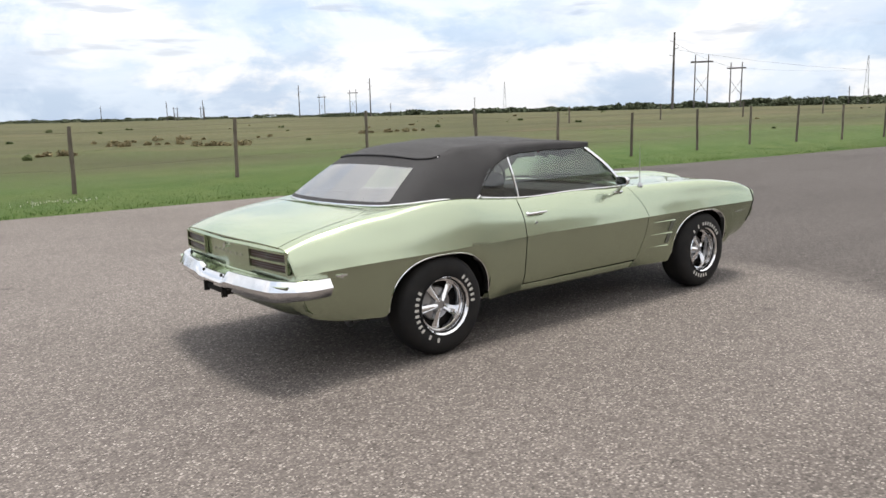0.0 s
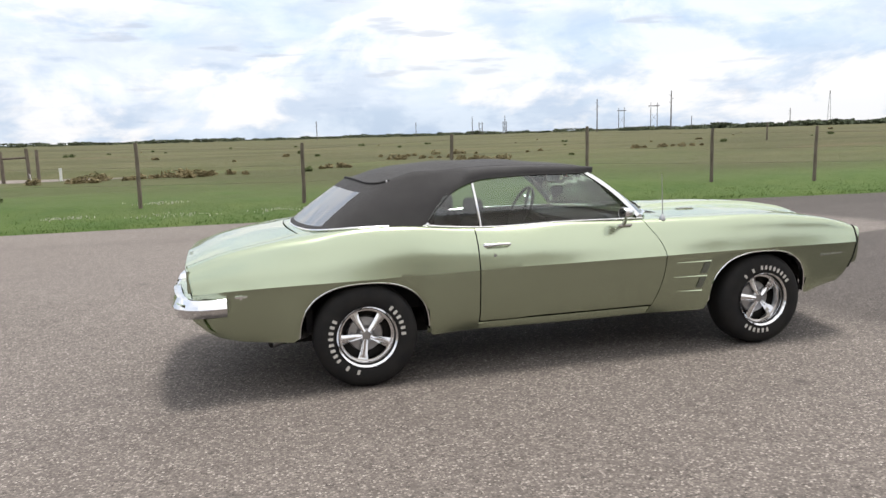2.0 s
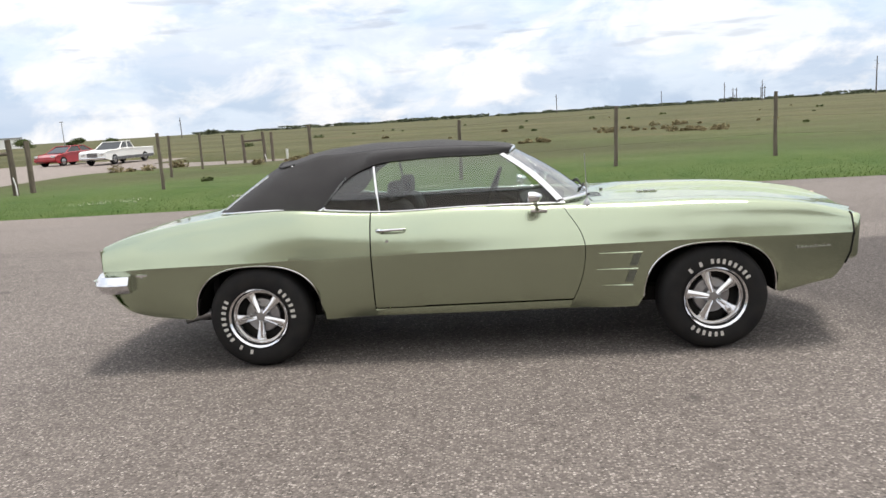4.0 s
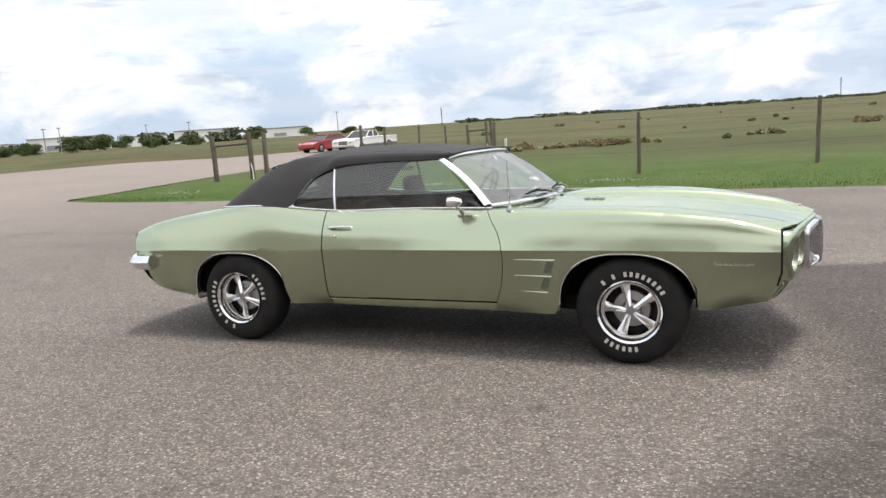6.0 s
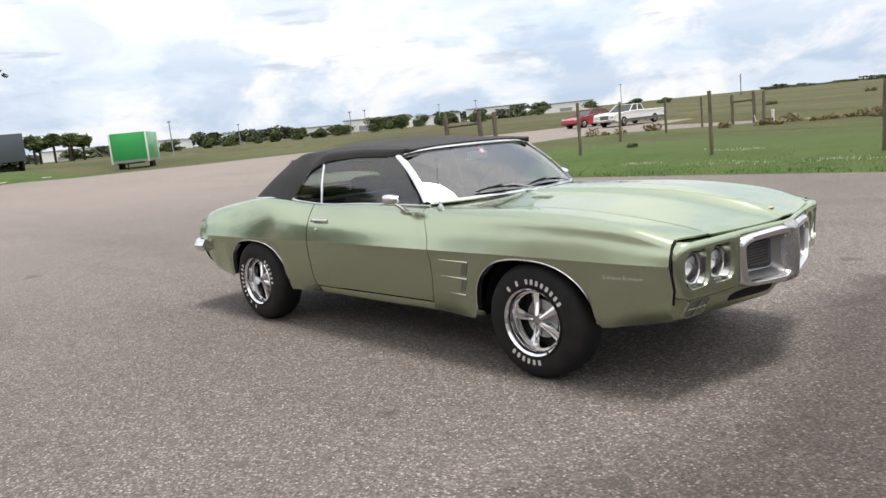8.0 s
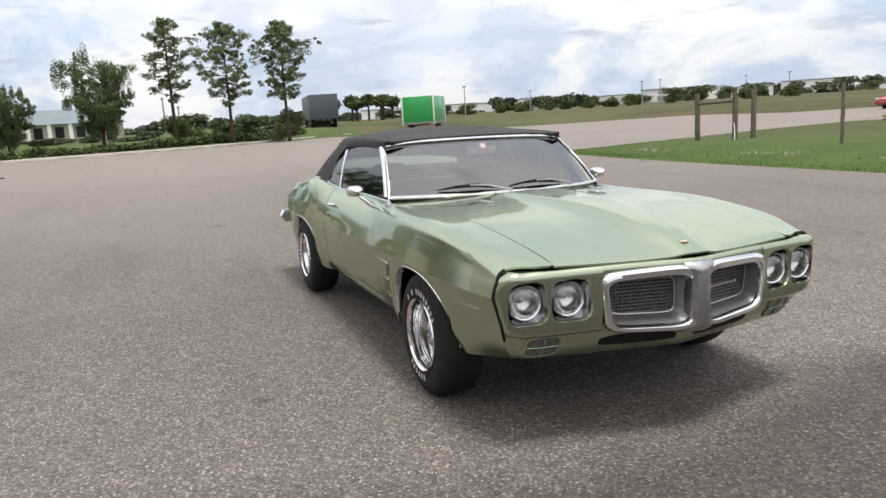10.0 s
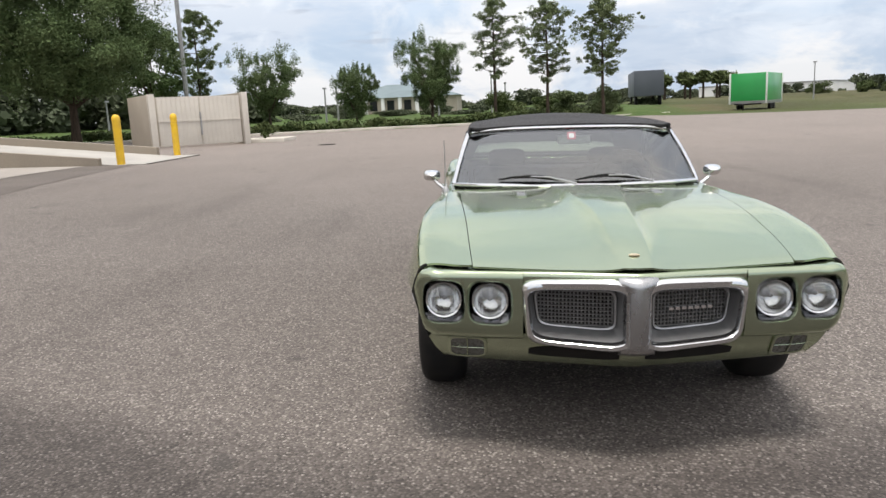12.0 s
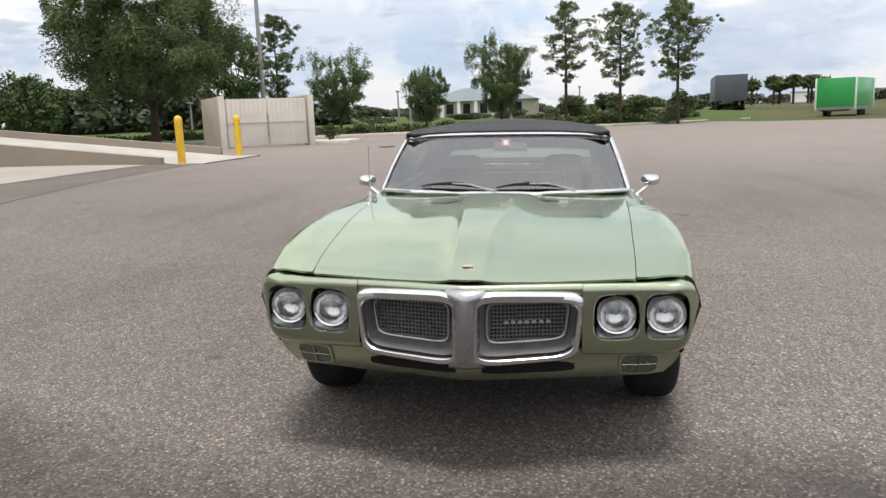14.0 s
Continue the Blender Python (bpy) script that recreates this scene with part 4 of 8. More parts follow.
bez_bot = curve([(0.0, 0.515), (0.38, 0.506), (0.5, 0.500), (0.70, 0.500), (0.775, 0.506), (0.815, 0.525), (0.862, 0.575)])


def rounded(cy, cz, hy, hz, n=32, e=4.0):
    out = []
    for k in range(n):
        a = 2 * math.pi * k / n
        c, s_ = math.cos(a), math.sin(a)
        out.append((cy + hy * math.copysign(abs(c) ** (2 / e), c), cz + hz * math.copysign(abs(s_) ** (2 / e), s_)))
    return out


LIGHTS = ((0.736, 0.651), (0.551, 0.651))
for s in (-1, 1):
    bm = bmesh.new()
    rows = []
    ys = [0.425 + (0.862 - 0.425) * k / 36 for k in range(37)]
    for y in ys:
        x, zt, zb = face_x(y), bez_top(y), bez_bot(y)
        rows.append([(px, s * min(abs(py), (upper_y(3.50, pz) if pz > 0.676 else side_y(3.50, pz)) - 0.003), pz) for px, py, pz in [(x - 0.13, s * y, zt), (x - 0.016, s * y, zt), (x - 0.003, s * y, zt - 0.002), (x + 0.007, s * y, zt - 0.008), (x + 0.013, s * y, zt - 0.019), (x + 0.014, s * y, zt - 0.032),
                     (x + 0.012, s * y, lerp(zt, zb, 0.35)), (x + 0.006, s * y, lerp(zt, zb, 0.75)), (x + 0.003, s * y, zb + 0.030), (x - 0.003, s * y, zb + 0.014), (x - 0.014, s * y, zb + 0.003), (x - 0.03, s * y, zb), (x - 0.13, s * y, zb)]])
    loft(bm, rows, closed=True, outward=(3.4, s * 0.6, 0.65))
    for r in (rows[0], rows[-1]):
        bm.faces.new([bm.verts.new(p) for p in r])
    bmesh.ops.remove_doubles(bm, verts=bm.verts, dist=1e-5)
    bmesh.ops.recalc_face_normals(bm, faces=bm.faces)
    me = bpy.data.meshes.new("bezel")
    bm.to_mesh(me)
    bm.free()
    raw = new("bezel_raw", me)
    cut = bmesh.new()
    for cy, cz in LIGHTS:
        x = face_x(cy)
        slope = (face_x(cy + 0.05) - face_x(cy - 0.05)) / 0.1
        loops = []
        for dx, f in ((-0.20, 1.0), (-0.012, 1.0), (0.000, 1.025), (0.008, 1.07), (0.014, 1.14), (0.030, 1.30)):
            loops.append([(x + dx + slope * (y - cy), s * y, z) for y, z in rounded(cy, cz - 0.004, 0.081 * f, 0.084 * f, 40, 3.6)])
        loft(cut, loops, closed=True)
        cut.verts.ensure_lookup_table()
    bmesh.ops.holes_fill(cut, edges=cut.edges)
    bmesh.ops.recalc_face_normals(cut, faces=cut.faces)
    cme = bpy.data.meshes.new("cutter")
    cut.to_mesh(cme)
    cut.free()
    cutter = new("cutter", cme)
    bo = raw.modifiers.new("holes", "BOOLEAN")
    bo.operation, bo.object, bo.solver = "DIFFERENCE", cutter, "EXACT"
    done = bpy.data.meshes.new_from_object(raw.evaluated_get(bpy.context.evaluated_depsgraph_get()))
    bpy.data.objects.remove(raw)
    bpy.data.objects.remove(cutter)
    done.materials.clear()
    done.materials.append(M_PAINT)
    done.polygons.foreach_set("use_smooth", [True] * len(done.polygons))
    done.set_sharp_from_angle(angle=radians(38))
    bezel = part("headlight_bezel", done, None, car)
    for cy, cz in LIGHTS:
        x = face_x(cy)
        bm = bmesh.new()
        loop = rounded(cy, cz - 0.004, 0.079, 0.082)
        mid = rounded(cy, cz - 0.003, 0.076, 0.079, e=3.0)
        circ = [(cy + 0.073 * math.cos(2 * math.pi * k / 32), cz + 0.073 * math.sin(2 * math.pi * k / 32)) for k in range(32)]
        slope = (face_x(cy + 0.05) - face_x(cy - 0.05)) / 0.1
        loft(bm, [[(x + slope * (y - cy) - 0.010, s * y, z) for y, z in loop], [(x + slope * (y - cy) * 0.8 - 0.036, s * y, z) for y, z in mid], [(x + slope * (y - cy) * 0.7 - 0.056, s * y, z) for y, z in circ]], closed=True, outward=(3.4, s * cy, cz))
        lamp = part("headlight", bm, M_CUP, car, "round headlight in a bright metal cup")
        bm = bmesh.new()
        spin(bm, [(0.074, -0.060), (0.0745, -0.034), (0.071, -0.028), (0.066, -0.031), (0.064, -0.040)], 40, "x")
        bmesh.ops.transform(bm, matrix=pose(x + 0.010, s * cy, cz), verts=bm.verts)
        part("headlight_ring", bm, M_CHROME, lamp)
        bm = bmesh.new()
        spin(bm, [(0.067, -0.040), (0.060, -0.031), (0.045, -0.024), (0.025, -0.019), (0.008, -0.0175), (0.0002, -0.017)], 40, "x")
        bmesh.ops.transform(bm, matrix=pose(x + 0.012, s * cy, cz), verts=bm.verts)
        lens = part("headlight_lens", bm, M_LAMPGLASS, lamp, "ribbed clear glass lens")
        lens.visible_shadow = False
        bm = bmesh.new()
        spin(bm, [(0.0665, -0.040), (0.062, -0.050), (0.050, -0.066), (0.032, -0.080), (0.014, -0.087), (0.0002, -0.088)], 40, "x")
        bmesh.ops.transform(bm, matrix=pose(x + 0.010, s * cy, cz), verts=bm.verts)
        part("headlight_reflector", bm, M_LENS, lamp, "silvered reflector bowl")
        bm = bmesh.new()
        bmesh.ops.create_uvsphere(bm, u_segments=10, v_segments=6, radius=0.010, matrix=pose(x - 0.062, s * cy, cz))
        part("headlight_bulb", bm, M_ALU, lamp)
    # dark joint between fender and bezel
    bm = bmesh.new()
    line = [upper_side(3.50, 0.66 * (1 - k / 14)) for k in range(15)] + [lower_side(3.50, 1 - 0.55 * k / 8) for k in range(9)]
    tube(bm, [(warp(3.50, y, z, "fender") + 0.004, s * (y - 0.002), z) for y, z in line], 0.0062, 6)
    part("bezel_joint", bm, M_BLACK, car)
    # turn signal set into the valance below
    sy, sz = 0.645, 0.444

    def on_valance(y, z, d):
        return (valance_x(y, z) + d, s * y, z)

    bm = bmesh.new()
    loft(bm, [[on_valance(y, z, d) for y, z in rounded(sy, sz, 0.070 + o, 0.046 + o, 28, 5)] for o, d in ((0.012, -0.004), (0.009, 0.009), (0.003, 0.011), (-0.002, 0.008), (-0.003, -0.006))], closed=True, outward=(3.3, s * sy, sz))
    sig = part("turn_signal", bm, M_PAINT, car, "turn signal with a cross-barred lens")
    bm = bmesh.new()
    bm.faces.new([bm.verts.new(on_valance(y, z, 0.006)) for y, z in rounded(sy, sz, 0.069, 0.045, 28, 5)])
    part("signal_lens", bm, M_AMBER, sig, "smoky ribbed lens")
    bm = bmesh.new()
    tube(bm, [on_valance(sy + 0.066 * (j / 4 - 1), sz, 0.008) for j in range(9)], 0.0022, 6)
    part("signal_bar", bm, M_PAINT, sig)
    bm = bmesh.new()
    tube(bm, [on_valance(sy, sz - 0.044, 0.008), on_valance(sy, sz, 0.009), on_valance(sy, sz + 0.044, 0.008)], 0.003, 6)
    part("signal_bar", bm, M_PAINT, sig)

# header strip over the grille, lower valance
bm = bmesh.new()
rows = []
for j in range(-18, 19):
    y = 0.4235 * j / 18
    x = face_x(abs(y))
    zt = bez_top(abs(y))
    rows.append([(x - 0.12, y, zt), (x - 0.014, y, zt), (x - 0.002, y, zt - 0.003), (x + 0.006, y, zt - 0.010), (x + 0.010, y, zt - 0.022), (x + 0.004, y, 0.735), (x - 0.10, y, 0.730)])
loft(bm, rows, outward=(3.5, 0, 0.755))
part("nose_header", bm, M_PAINT, car)
bm = bmesh.new()
rows = []
for j in range(-36, 37):
    f = j / 36
    zb = 0.374 + 0.010 * smooth01((abs(f) - 0.7) / 0.3)
    row = []
    for k in range(10):
        z = lerp(0.522 + 0.030 * smooth01((abs(f) - 0.90) / 0.10), zb + 0.010, k / 9)
        y = f * (side_y(3.50, max(z, 0.390)) - 0.002)
        row.append((valance_x(y, z), y, z))
    x, y, z = row[-1]
    row += [(x - 0.008, y, zb + 0.003), (x - 0.020, y, zb), (x - 0.14, y, zb - 0.004)]
    rows.append(row)
loft(bm, rows, outward=(3.2, 0, 0.6))
valance = part("front_valance", bm, M_PAINT, car)
for s in (-1, 1):
    bm = bmesh.new()
    rows = []
    for k in range(13):
        y = lerp(0.050, 0.400, k / 12)
        e = 0.5 + 0.5 * (1 - abs(2 * k / 12 - 1) ** 4)
        zc = lerp(0.428, 0.434, k / 12)
        rows.append([(valance_x(y, z) + 0.0025, s * y, z) for z in (zc - 0.016 * e, zc, zc + 0.036 * e)])
    loft(bm, rows, outward=(3.2, 0, 0.5))
    part("air_intake", bm, M_BLACK, valance, "dark air slot below the grille")

# chrome front bumper round the split grille
for s in (-1, 1):
    def frame_loop(gy, out, deep, inset=0.0):
        """A rounded, slightly slanted loop round one grille half."""
        pts = []
        n = 64
        y0, y1 = 0.030 - out * 0.4, 0.436 + out
        z0b, z0t = 0.500 - out, 0.750 + out
        for k in range(n):
            a = 2 * math.pi * k / n
            c, si = math.cos(a), math.sin(a)
            e = 6.5
            cu, cv = math.copysign(abs(c) ** (2 / e), c), math.copysign(abs(si) ** (2 / e), si)
            v = (cv + 1) / 2
            yo = lerp(y0, y1, (cu + 1) / 2) - (0.026 * (1 - v) if cu > 0 else 0) * (1 if cu > 0 else 0)
            z = lerp(z0b, z0t, v)
            z += (0.014 if v > 0.5 else -0.026) * (1 - yo / 0.44) * abs(2 * v - 1)
            pts.append((face_x(min(max(yo, 0), 0.82)) + deep, s * yo, z))
        return pts

    def shrink(loop, by_y0, by_y1, by_z0, by_z1, deep):
        ys = [p[1] * s for p in loop]
        zs = [p[2] for p in loop]
        ya, yb, za, zb = min(ys), max(ys), min(zs), max(zs)
        out = []
        for (x, y, z), yy in zip(loop, ys):
            u, v = (yy - ya) / (yb - ya), (z - za) / (zb - za)
            ny, nz = lerp(ya + by_y0, yb - by_y1, u), lerp(za + by_z0, zb - by_z1, v)
            out.append((face_x(max(ny, 0)) + deep, s * ny, nz))
        return out

    outer = frame_loop(0, 0.004, -0.02)
    l2 = shrink(outer, 0.002, 0.001, 0.002, 0.001, 0.010)
    l2b = shrink(outer, 0.003, 0.005, 0.005, 0.006, 0.022)
    l3 = shrink(outer, 0.005, 0.012, 0.011, 0.016, 0.030)
    l4 = shrink(outer, 0.010, 0.024, 0.025, 0.038, 0.029)
    l4b = shrink(outer, 0.012, 0.031, 0.033, 0.046, 0.020)
    l5 = shrink(outer, 0.013, 0.034, 0.037, 0.050, 0.004)
    l6 = shrink(outer, 0.038, 0.054, 0.066, 0.056, -0.060)
    bm = bmesh.new()
    loft(bm, [outer, l2, l2b, l3, l4, l4b, l5], closed=True, outward=(3.4, s * 0.22, 0.62))
    bump = part("front_bumper", bm, M_CHROME, car, "chrome frame round one half of the split grille")
    bm = bmesh.new()
    loft(bm, [l5, l6], closed=True)
    part("grille_shell", bm, M_SHELL, bump, "grey inner walls of the grille")
    ys = [p[1] for p in l6]
    zs = [p[2] for p in l6]
    ya, yb, za, zb = min(ys), max(ys), min(zs), max(zs)
    bm = bmesh.new()
    bm.faces.new([bm.verts.new((x - 0.03, y, z)) for x, y, z in l6])
    part("grille_backing", bm, M_BLACK, bump)
    bm = bmesh.new()
    rows = [l6, shrink(l6, 0.003, 0.003, 0.003, 0.003, -0.050), shrink(l6, 0.009, 0.009, 0.009, 0.009, -0.052), shrink(l6, 0.010, 0.010, 0.010, 0.010, -0.08)]
    loft(bm, rows, closed=True)
    part("grille_rim", bm, M_ALU, bump)
    bm = bmesh.new()
    for k in range(1, 22):
        y = lerp(ya, yb, k / 22)
        x = face_x(abs(y)) - 0.074
        box(bm, x - 0.008, x + 0.006, y - 0.0021, y + 0.0021, za + 0.012, zb - 0.012)
    for k in range(1, 11):
        z = lerp(za, zb, k / 11)
        rows = []
        for j in range(9):
            y = lerp(ya + 0.006, yb - 0.006, j / 8)
            x = face_x(abs(y)) - 0.068
            rows.append([(x - 0.008, y, z + 0.002), (x + 0.003, y, z + 0.002), (x + 0.003, y, z - 0.002), (x - 0.008, y, z - 0.002)])
        loft(bm, rows, closed=True)
    part("grille_mesh", bm, M_GRILLEBAR, bump, "fine egg-crate grille")
    if s > 0:
        bm = bmesh.new()
        for k in range(7):
            y = 0.135 + k * 0.026
            x = face_x(y) - 0.058
            box(bm, x - 0.004, x + 0.004, y, y + 0.017, 0.620, 0.632)
        part("grille_script", bm, M_CHROME, bump, "small bright letters reduced to plain bars")
# centre prow, flared where it joins the upper and lower bars
bm = bmesh.new()
rows = []
for k in range(25):
    u = k / 24
    z = lerp(0.464, 0.774, u)
    w = 0.047 + 0.028 * smooth01((u - 0.78) / 0.2) + 0.024 * smooth01((0.18 - u) / 0.18)
    back = 0.032 * max(0.0, (u - 0.90) / 0.10) ** 2 + 0.034 * max(0.0, (0.10 - u) / 0.10) ** 2
    f = 0.010 * math.sin(math.pi * u)
    e = face_x(w)
    half = [(3.68, w + 0.004), (e + 0.014 - back, w + 0.003), (e + 0.028 - back, w - 0.001), (e + 0.034 - back, w - 0.010), (face_x(0.035) + 0.037 + f * 0.5 - back, 0.034), (face_x(0.012) + 0.037 + f - back, 0.012), (face_x(0.0) + 0.037 + f - back, 0.0)]
    rows.append([(x, -y, z) for x, y in half] + [(x, y, z) for x, y in reversed(half[:-1])])
loft(bm, rows, outward=(3.6, 0, 0.6))
bm.faces.new([bm.verts.new(p) for p in rows[-1]])
bm.faces.new([bm.verts.new(p) for p in rows[0]])
part("bumper_prow", bm, M_PROW, car, "bright metal prow between the grille halves")

# dark floor pan and inner structure
bm = bmesh.new()
box(bm, -0.50, 3.05, -0.60, 0.60, 0.26, 0.36, bevel=0.03)
box(bm, 0.44, 2.30, -0.76, 0.76, 0.285, 0.34)
box(bm, 2.10, 3.42, -0.50, 0.50, 0.36, 0.70)
box(bm, -0.80, -0.40, -0.58, 0.58, 0.42, 0.62)
box(bm, 3.30, 3.42, -0.64, 0.64, 0.48, 0.70)
part("underbody", bm, M_BLACK, car)
bm = bmesh.new()
for s in (-1, 1):
    box(bm, 0.40, 2.02, s * 0.70 - 0.03, s * 0.70 + 0.03, 0.34, 0.895, bevel=0.01)
box(bm, -0.34, -0.30, -0.68, 0.68, 0.34, 0.90)
box(bm, 1.98, 2.02, -0.68, 0.68, 0.34, 0.90)
part("interior_trim", bm, M_VINYL, car, "black vinyl door and side trim")


# wheels
def wheel_meshes():
    d = {}
    bm = bmesh.new()
    spin(bm, [(0.166, -0.090), (0.182, -0.106), (0.206, -0.114), (0.242, -0.116), (0.278, -0.110), (0.300, -0.096), (0.313, -0.072), (0.318, -0.04), (0.318, 0.04), (0.313, 0.072), (0.300, 0.096), (0.278, 0.110), (0.242, 0.116), (0.182, 0.106), (0.166, 0.090)], 64)
    d["tyre"] = mesh_of("tyre", bm, M_RUBBER, 50)
    bm = bmesh.new()
    spin(bm, [(0.205, 0.085), (0.208, -0.108), (0.221, -0.119), (0.224, -0.112), (0.217, -0.108), (0.213, -0.096), (0.205, -0.095), (0.202, -0.082), (0.194, -0.081), (0.190, -0.066), (0.181, -0.064), (0.177, -0.048), (0.174, -0.030), (0.172, 0.085)], 64)
    d["rim"] = mesh_of("rim", bm, M_CHROME, 35)
    bm = bmesh.new()
    spin(bm, [(0.0002, -0.092), (0.020, -0.092), (0.031, -0.088), (0.037, -0.080), (0.039, -0.062), (0.046, -0.052), (0.085, -0.044), (0.090, -0.030), (0.050, 0.0)], 40)
    for k in range(5):
        a = 2 * math.pi * (k + 0.5) / 5
        bmesh.ops.create_cone(bm, cap_ends=True, segments=6, radius1=0.013, radius2=0.011, depth=0.022, matrix=pose(0.066 * math.cos(a), -0.055, 0.066 * math.sin(a), 90))
    d["hub"] = mesh_of("hub_cap", bm, M_ALU, 35)
    bm = bmesh.new()
    rows = []
    for r, hw, f, th in ((0.030, 0.016, -0.078, 0.020), (0.055, 0.019, -0.072, 0.022), (0.09, 0.022, -0.062, 0.022), (0.13, 0.027, -0.052, 0.022), (0.165, 0.033, -0.046, 0.022), (0.182, 0.038, -0.046, 0.022)):
        rows.append([(r, f + th, -hw), (r, f + 0.008, -hw), (r, f, -hw * 0.45), (r, f - 0.003, 0), (r, f, hw * 0.45), (r, f + 0.008, hw), (r, f + th, hw)])
    loft(bm, rows, outward=(0.1, 0.1, 0))
    d["spoke"] = mesh_of("spoke", bm, M_CHROME, 30)
    bm = bmesh.new()
    spin(bm, [(0.0002, 0.01), (0.172, 0.01), (0.172, 0.06)], 40)
    d["drum"] = mesh_of("brake_drum", bm, M_BLACK, 30)
    for k, f in (("rim", 0.835), ("spoke", 0.835), ("hub", 1.22)):
        d[k].transform(Matrix.Translation((0, {"rim": 0.0, "spoke": 0.008, "hub": 0.026}[k], 0)) @ Matrix.Diagonal((f, 1, f, 1)))
    return d


WM = wheel_meshes()


def letter_bar(a_deg):
    """One raised white bar on the tyre wall."""
    bm = bmesh.new()
    a = radians(a_deg)
    c, s_ = math.cos(a), math.sin(a)
    outline = [(0.205, -0.0065), (0.208, -0.0088), (0.231, -0.0088), (0.234, -0.0065), (0.234, 0.0065), (0.231, 0.0088), (0.208, 0.0088), (0.205, 0.0065)]
    bm.faces.new([bm.verts.new((r * c - t * s_, -0.1168, r * s_ + t * c)) for r, t in outline])
    return mesh_of("sidewall_bar", bm, M_LETTER, 0)


for x, s, spin_deg, spans in ((AXIS_R, -1, 8, ((52, -4, 6, ()), (258, 146, 12, (1, 3)))), (AXIS_F, -1, 22, ((135, 28, 12, (1, 3)), (228, 284, 6, ()))), (AXIS_R, 1, 30, ((52, -4, 6, ()),)), (AXIS_F, 1, 50, ((52, -4, 6, ()),))):
    wheel = part("wheel", WM["drum"], None, car, "chrome five-spoke wheel with a white-lettered black tyre")
    wheel.matrix_local = pose(x, s * (0.772 if x < 1 else 0.776), HUB_Z + (0.016 if s > 0 else 0.0), 0, 0, 0 if s < 0 else 180)
    part("tyre", WM["tyre"], None, wheel, "black rubber tyre")
    part("rim", WM["rim"], None, wheel, "stepped chrome rim")
    part("hub_cap", WM["hub"], None, wheel)
    for k in range(5):
        sp = part("spoke", WM["spoke"], None, wheel)
        sp.matrix_local = pose(0, 0, 0, 0, 90 - 72 * k + spin_deg, 0)
    for a0, a1, n, gaps in spans:
        for k in range(n):
            if k not in gaps:
                part("sidewall_bar", letter_bar(lerp(a0, a1, (k + 0.5) / n)), None, wheel, "worn white bar on the tyre wall")

# windscreen with bright frame
WS_BASE = curve([(0.0, 2.105, 0.945), (0.3, 2.082, 0.947), (0.55, 2.012, 0.948), (0.736, 1.878, 0.944)])
WS_TOP = curve([(0.0, 1.625, 1.262), (0.3, 1.612, 1.259), (0.5, 1.585, 1.252), (0.644, 1.550, 1.236)])
bm = bmesh.new()
rows = []
for k in range(11):
    v = k / 10
    row = []
    for j in range(-14, 15):
        u = j / 14
        (xb, zb), (xt, zt) = WS_BASE(abs(u) * 0.736), WS_TOP(abs(u) * 0.644)
        row.append((lerp(xb, xt, v) + 0.03 * math.sin(math.pi * v) * 0.5, u * lerp(0.736, 0.644, v), lerp(zb, zt, v) + 0.012 * math.sin(math.pi * v)))
    rows.append(row)
loft(bm, rows, outward=(1.4, 0, 0.9))
windscreen = part("windscreen", bm, M_SCREEN, car, "clear curved windscreen")
windscreen.visible_shadow = False
WS_ROWS = rows
for s in (-1, 1):
    bm = bmesh.new()
    edge = [r[-1 if s > 0 else 0] for r in WS_ROWS]
    rws = []
    for x, y, z in edge:
        rws.append([(x + 0.016, y - s * 0.006, z + 0.003), (x + 0.008, y + s * 0.005, z + 0.007), (x - 0.010, y + s * 0.016, z + 0.005), (x - 0.026, y + s * 0.019, z - 0.002), (x - 0.029, y + s * 0.006, z - 0.006), (x - 0.008, y - s * 0.006, z - 0.006)])
    loft(bm, rws, closed=True, outward=(1.75, s * 0.66, 1.09))
    part("windscreen_pillar", bm, M_CHROME, car, "bright windscreen pillar trim")
for r, dz, nm in ((WS_ROWS[0], -0.002, "windscreen_base_trim"), (WS_ROWS[-1], 0.004, "windscreen_header_trim")):
    bm = bmesh.new()
    tube(bm, [(x + 0.010, y, z + dz) for x, y, z in r], 0.011, 8)
    part(nm, bm, M_CHROME, windscreen)
bm = bmesh.new()
box(bm, -0.045, 0.045, -0.002, 0.002, -0.045, 0.045)
stick = part("windscreen_sticker", bm, M_STICKRED, windscreen, "small square red and white sticker", 0)
stick_place = pose(1.675, 0.005, 1.214, 0, 0, 90) @ pose(0, 0, 0, -32, 0, 0) @ Matrix.Diagonal((0.6, 0.6, 0.6, 1))
stick.matrix_local = stick_place
bm = bmesh.new()
box(bm, -0.026, 0.026, -0.0035, 0.0035, -0.026, 0.026)
box(bm, -0.010, 0.010, -0.0045, 0.0045, -0.012, 0.014)
p = part("sticker_field", bm, M_STICKER, windscreen, "", 0)
p.matrix_local = stick_place
bm = bmesh.new()
box(bm, -0.012, 0.012, -0.105, 0.105, -0.028, 0.028, bevel=0.01)
p = part("rear_view_mirror", bm, M_ALU, car, "interior rear-view mirror")
p.matrix_local = pose(1.60, 0.03, 1.185, 0, 10, 0)

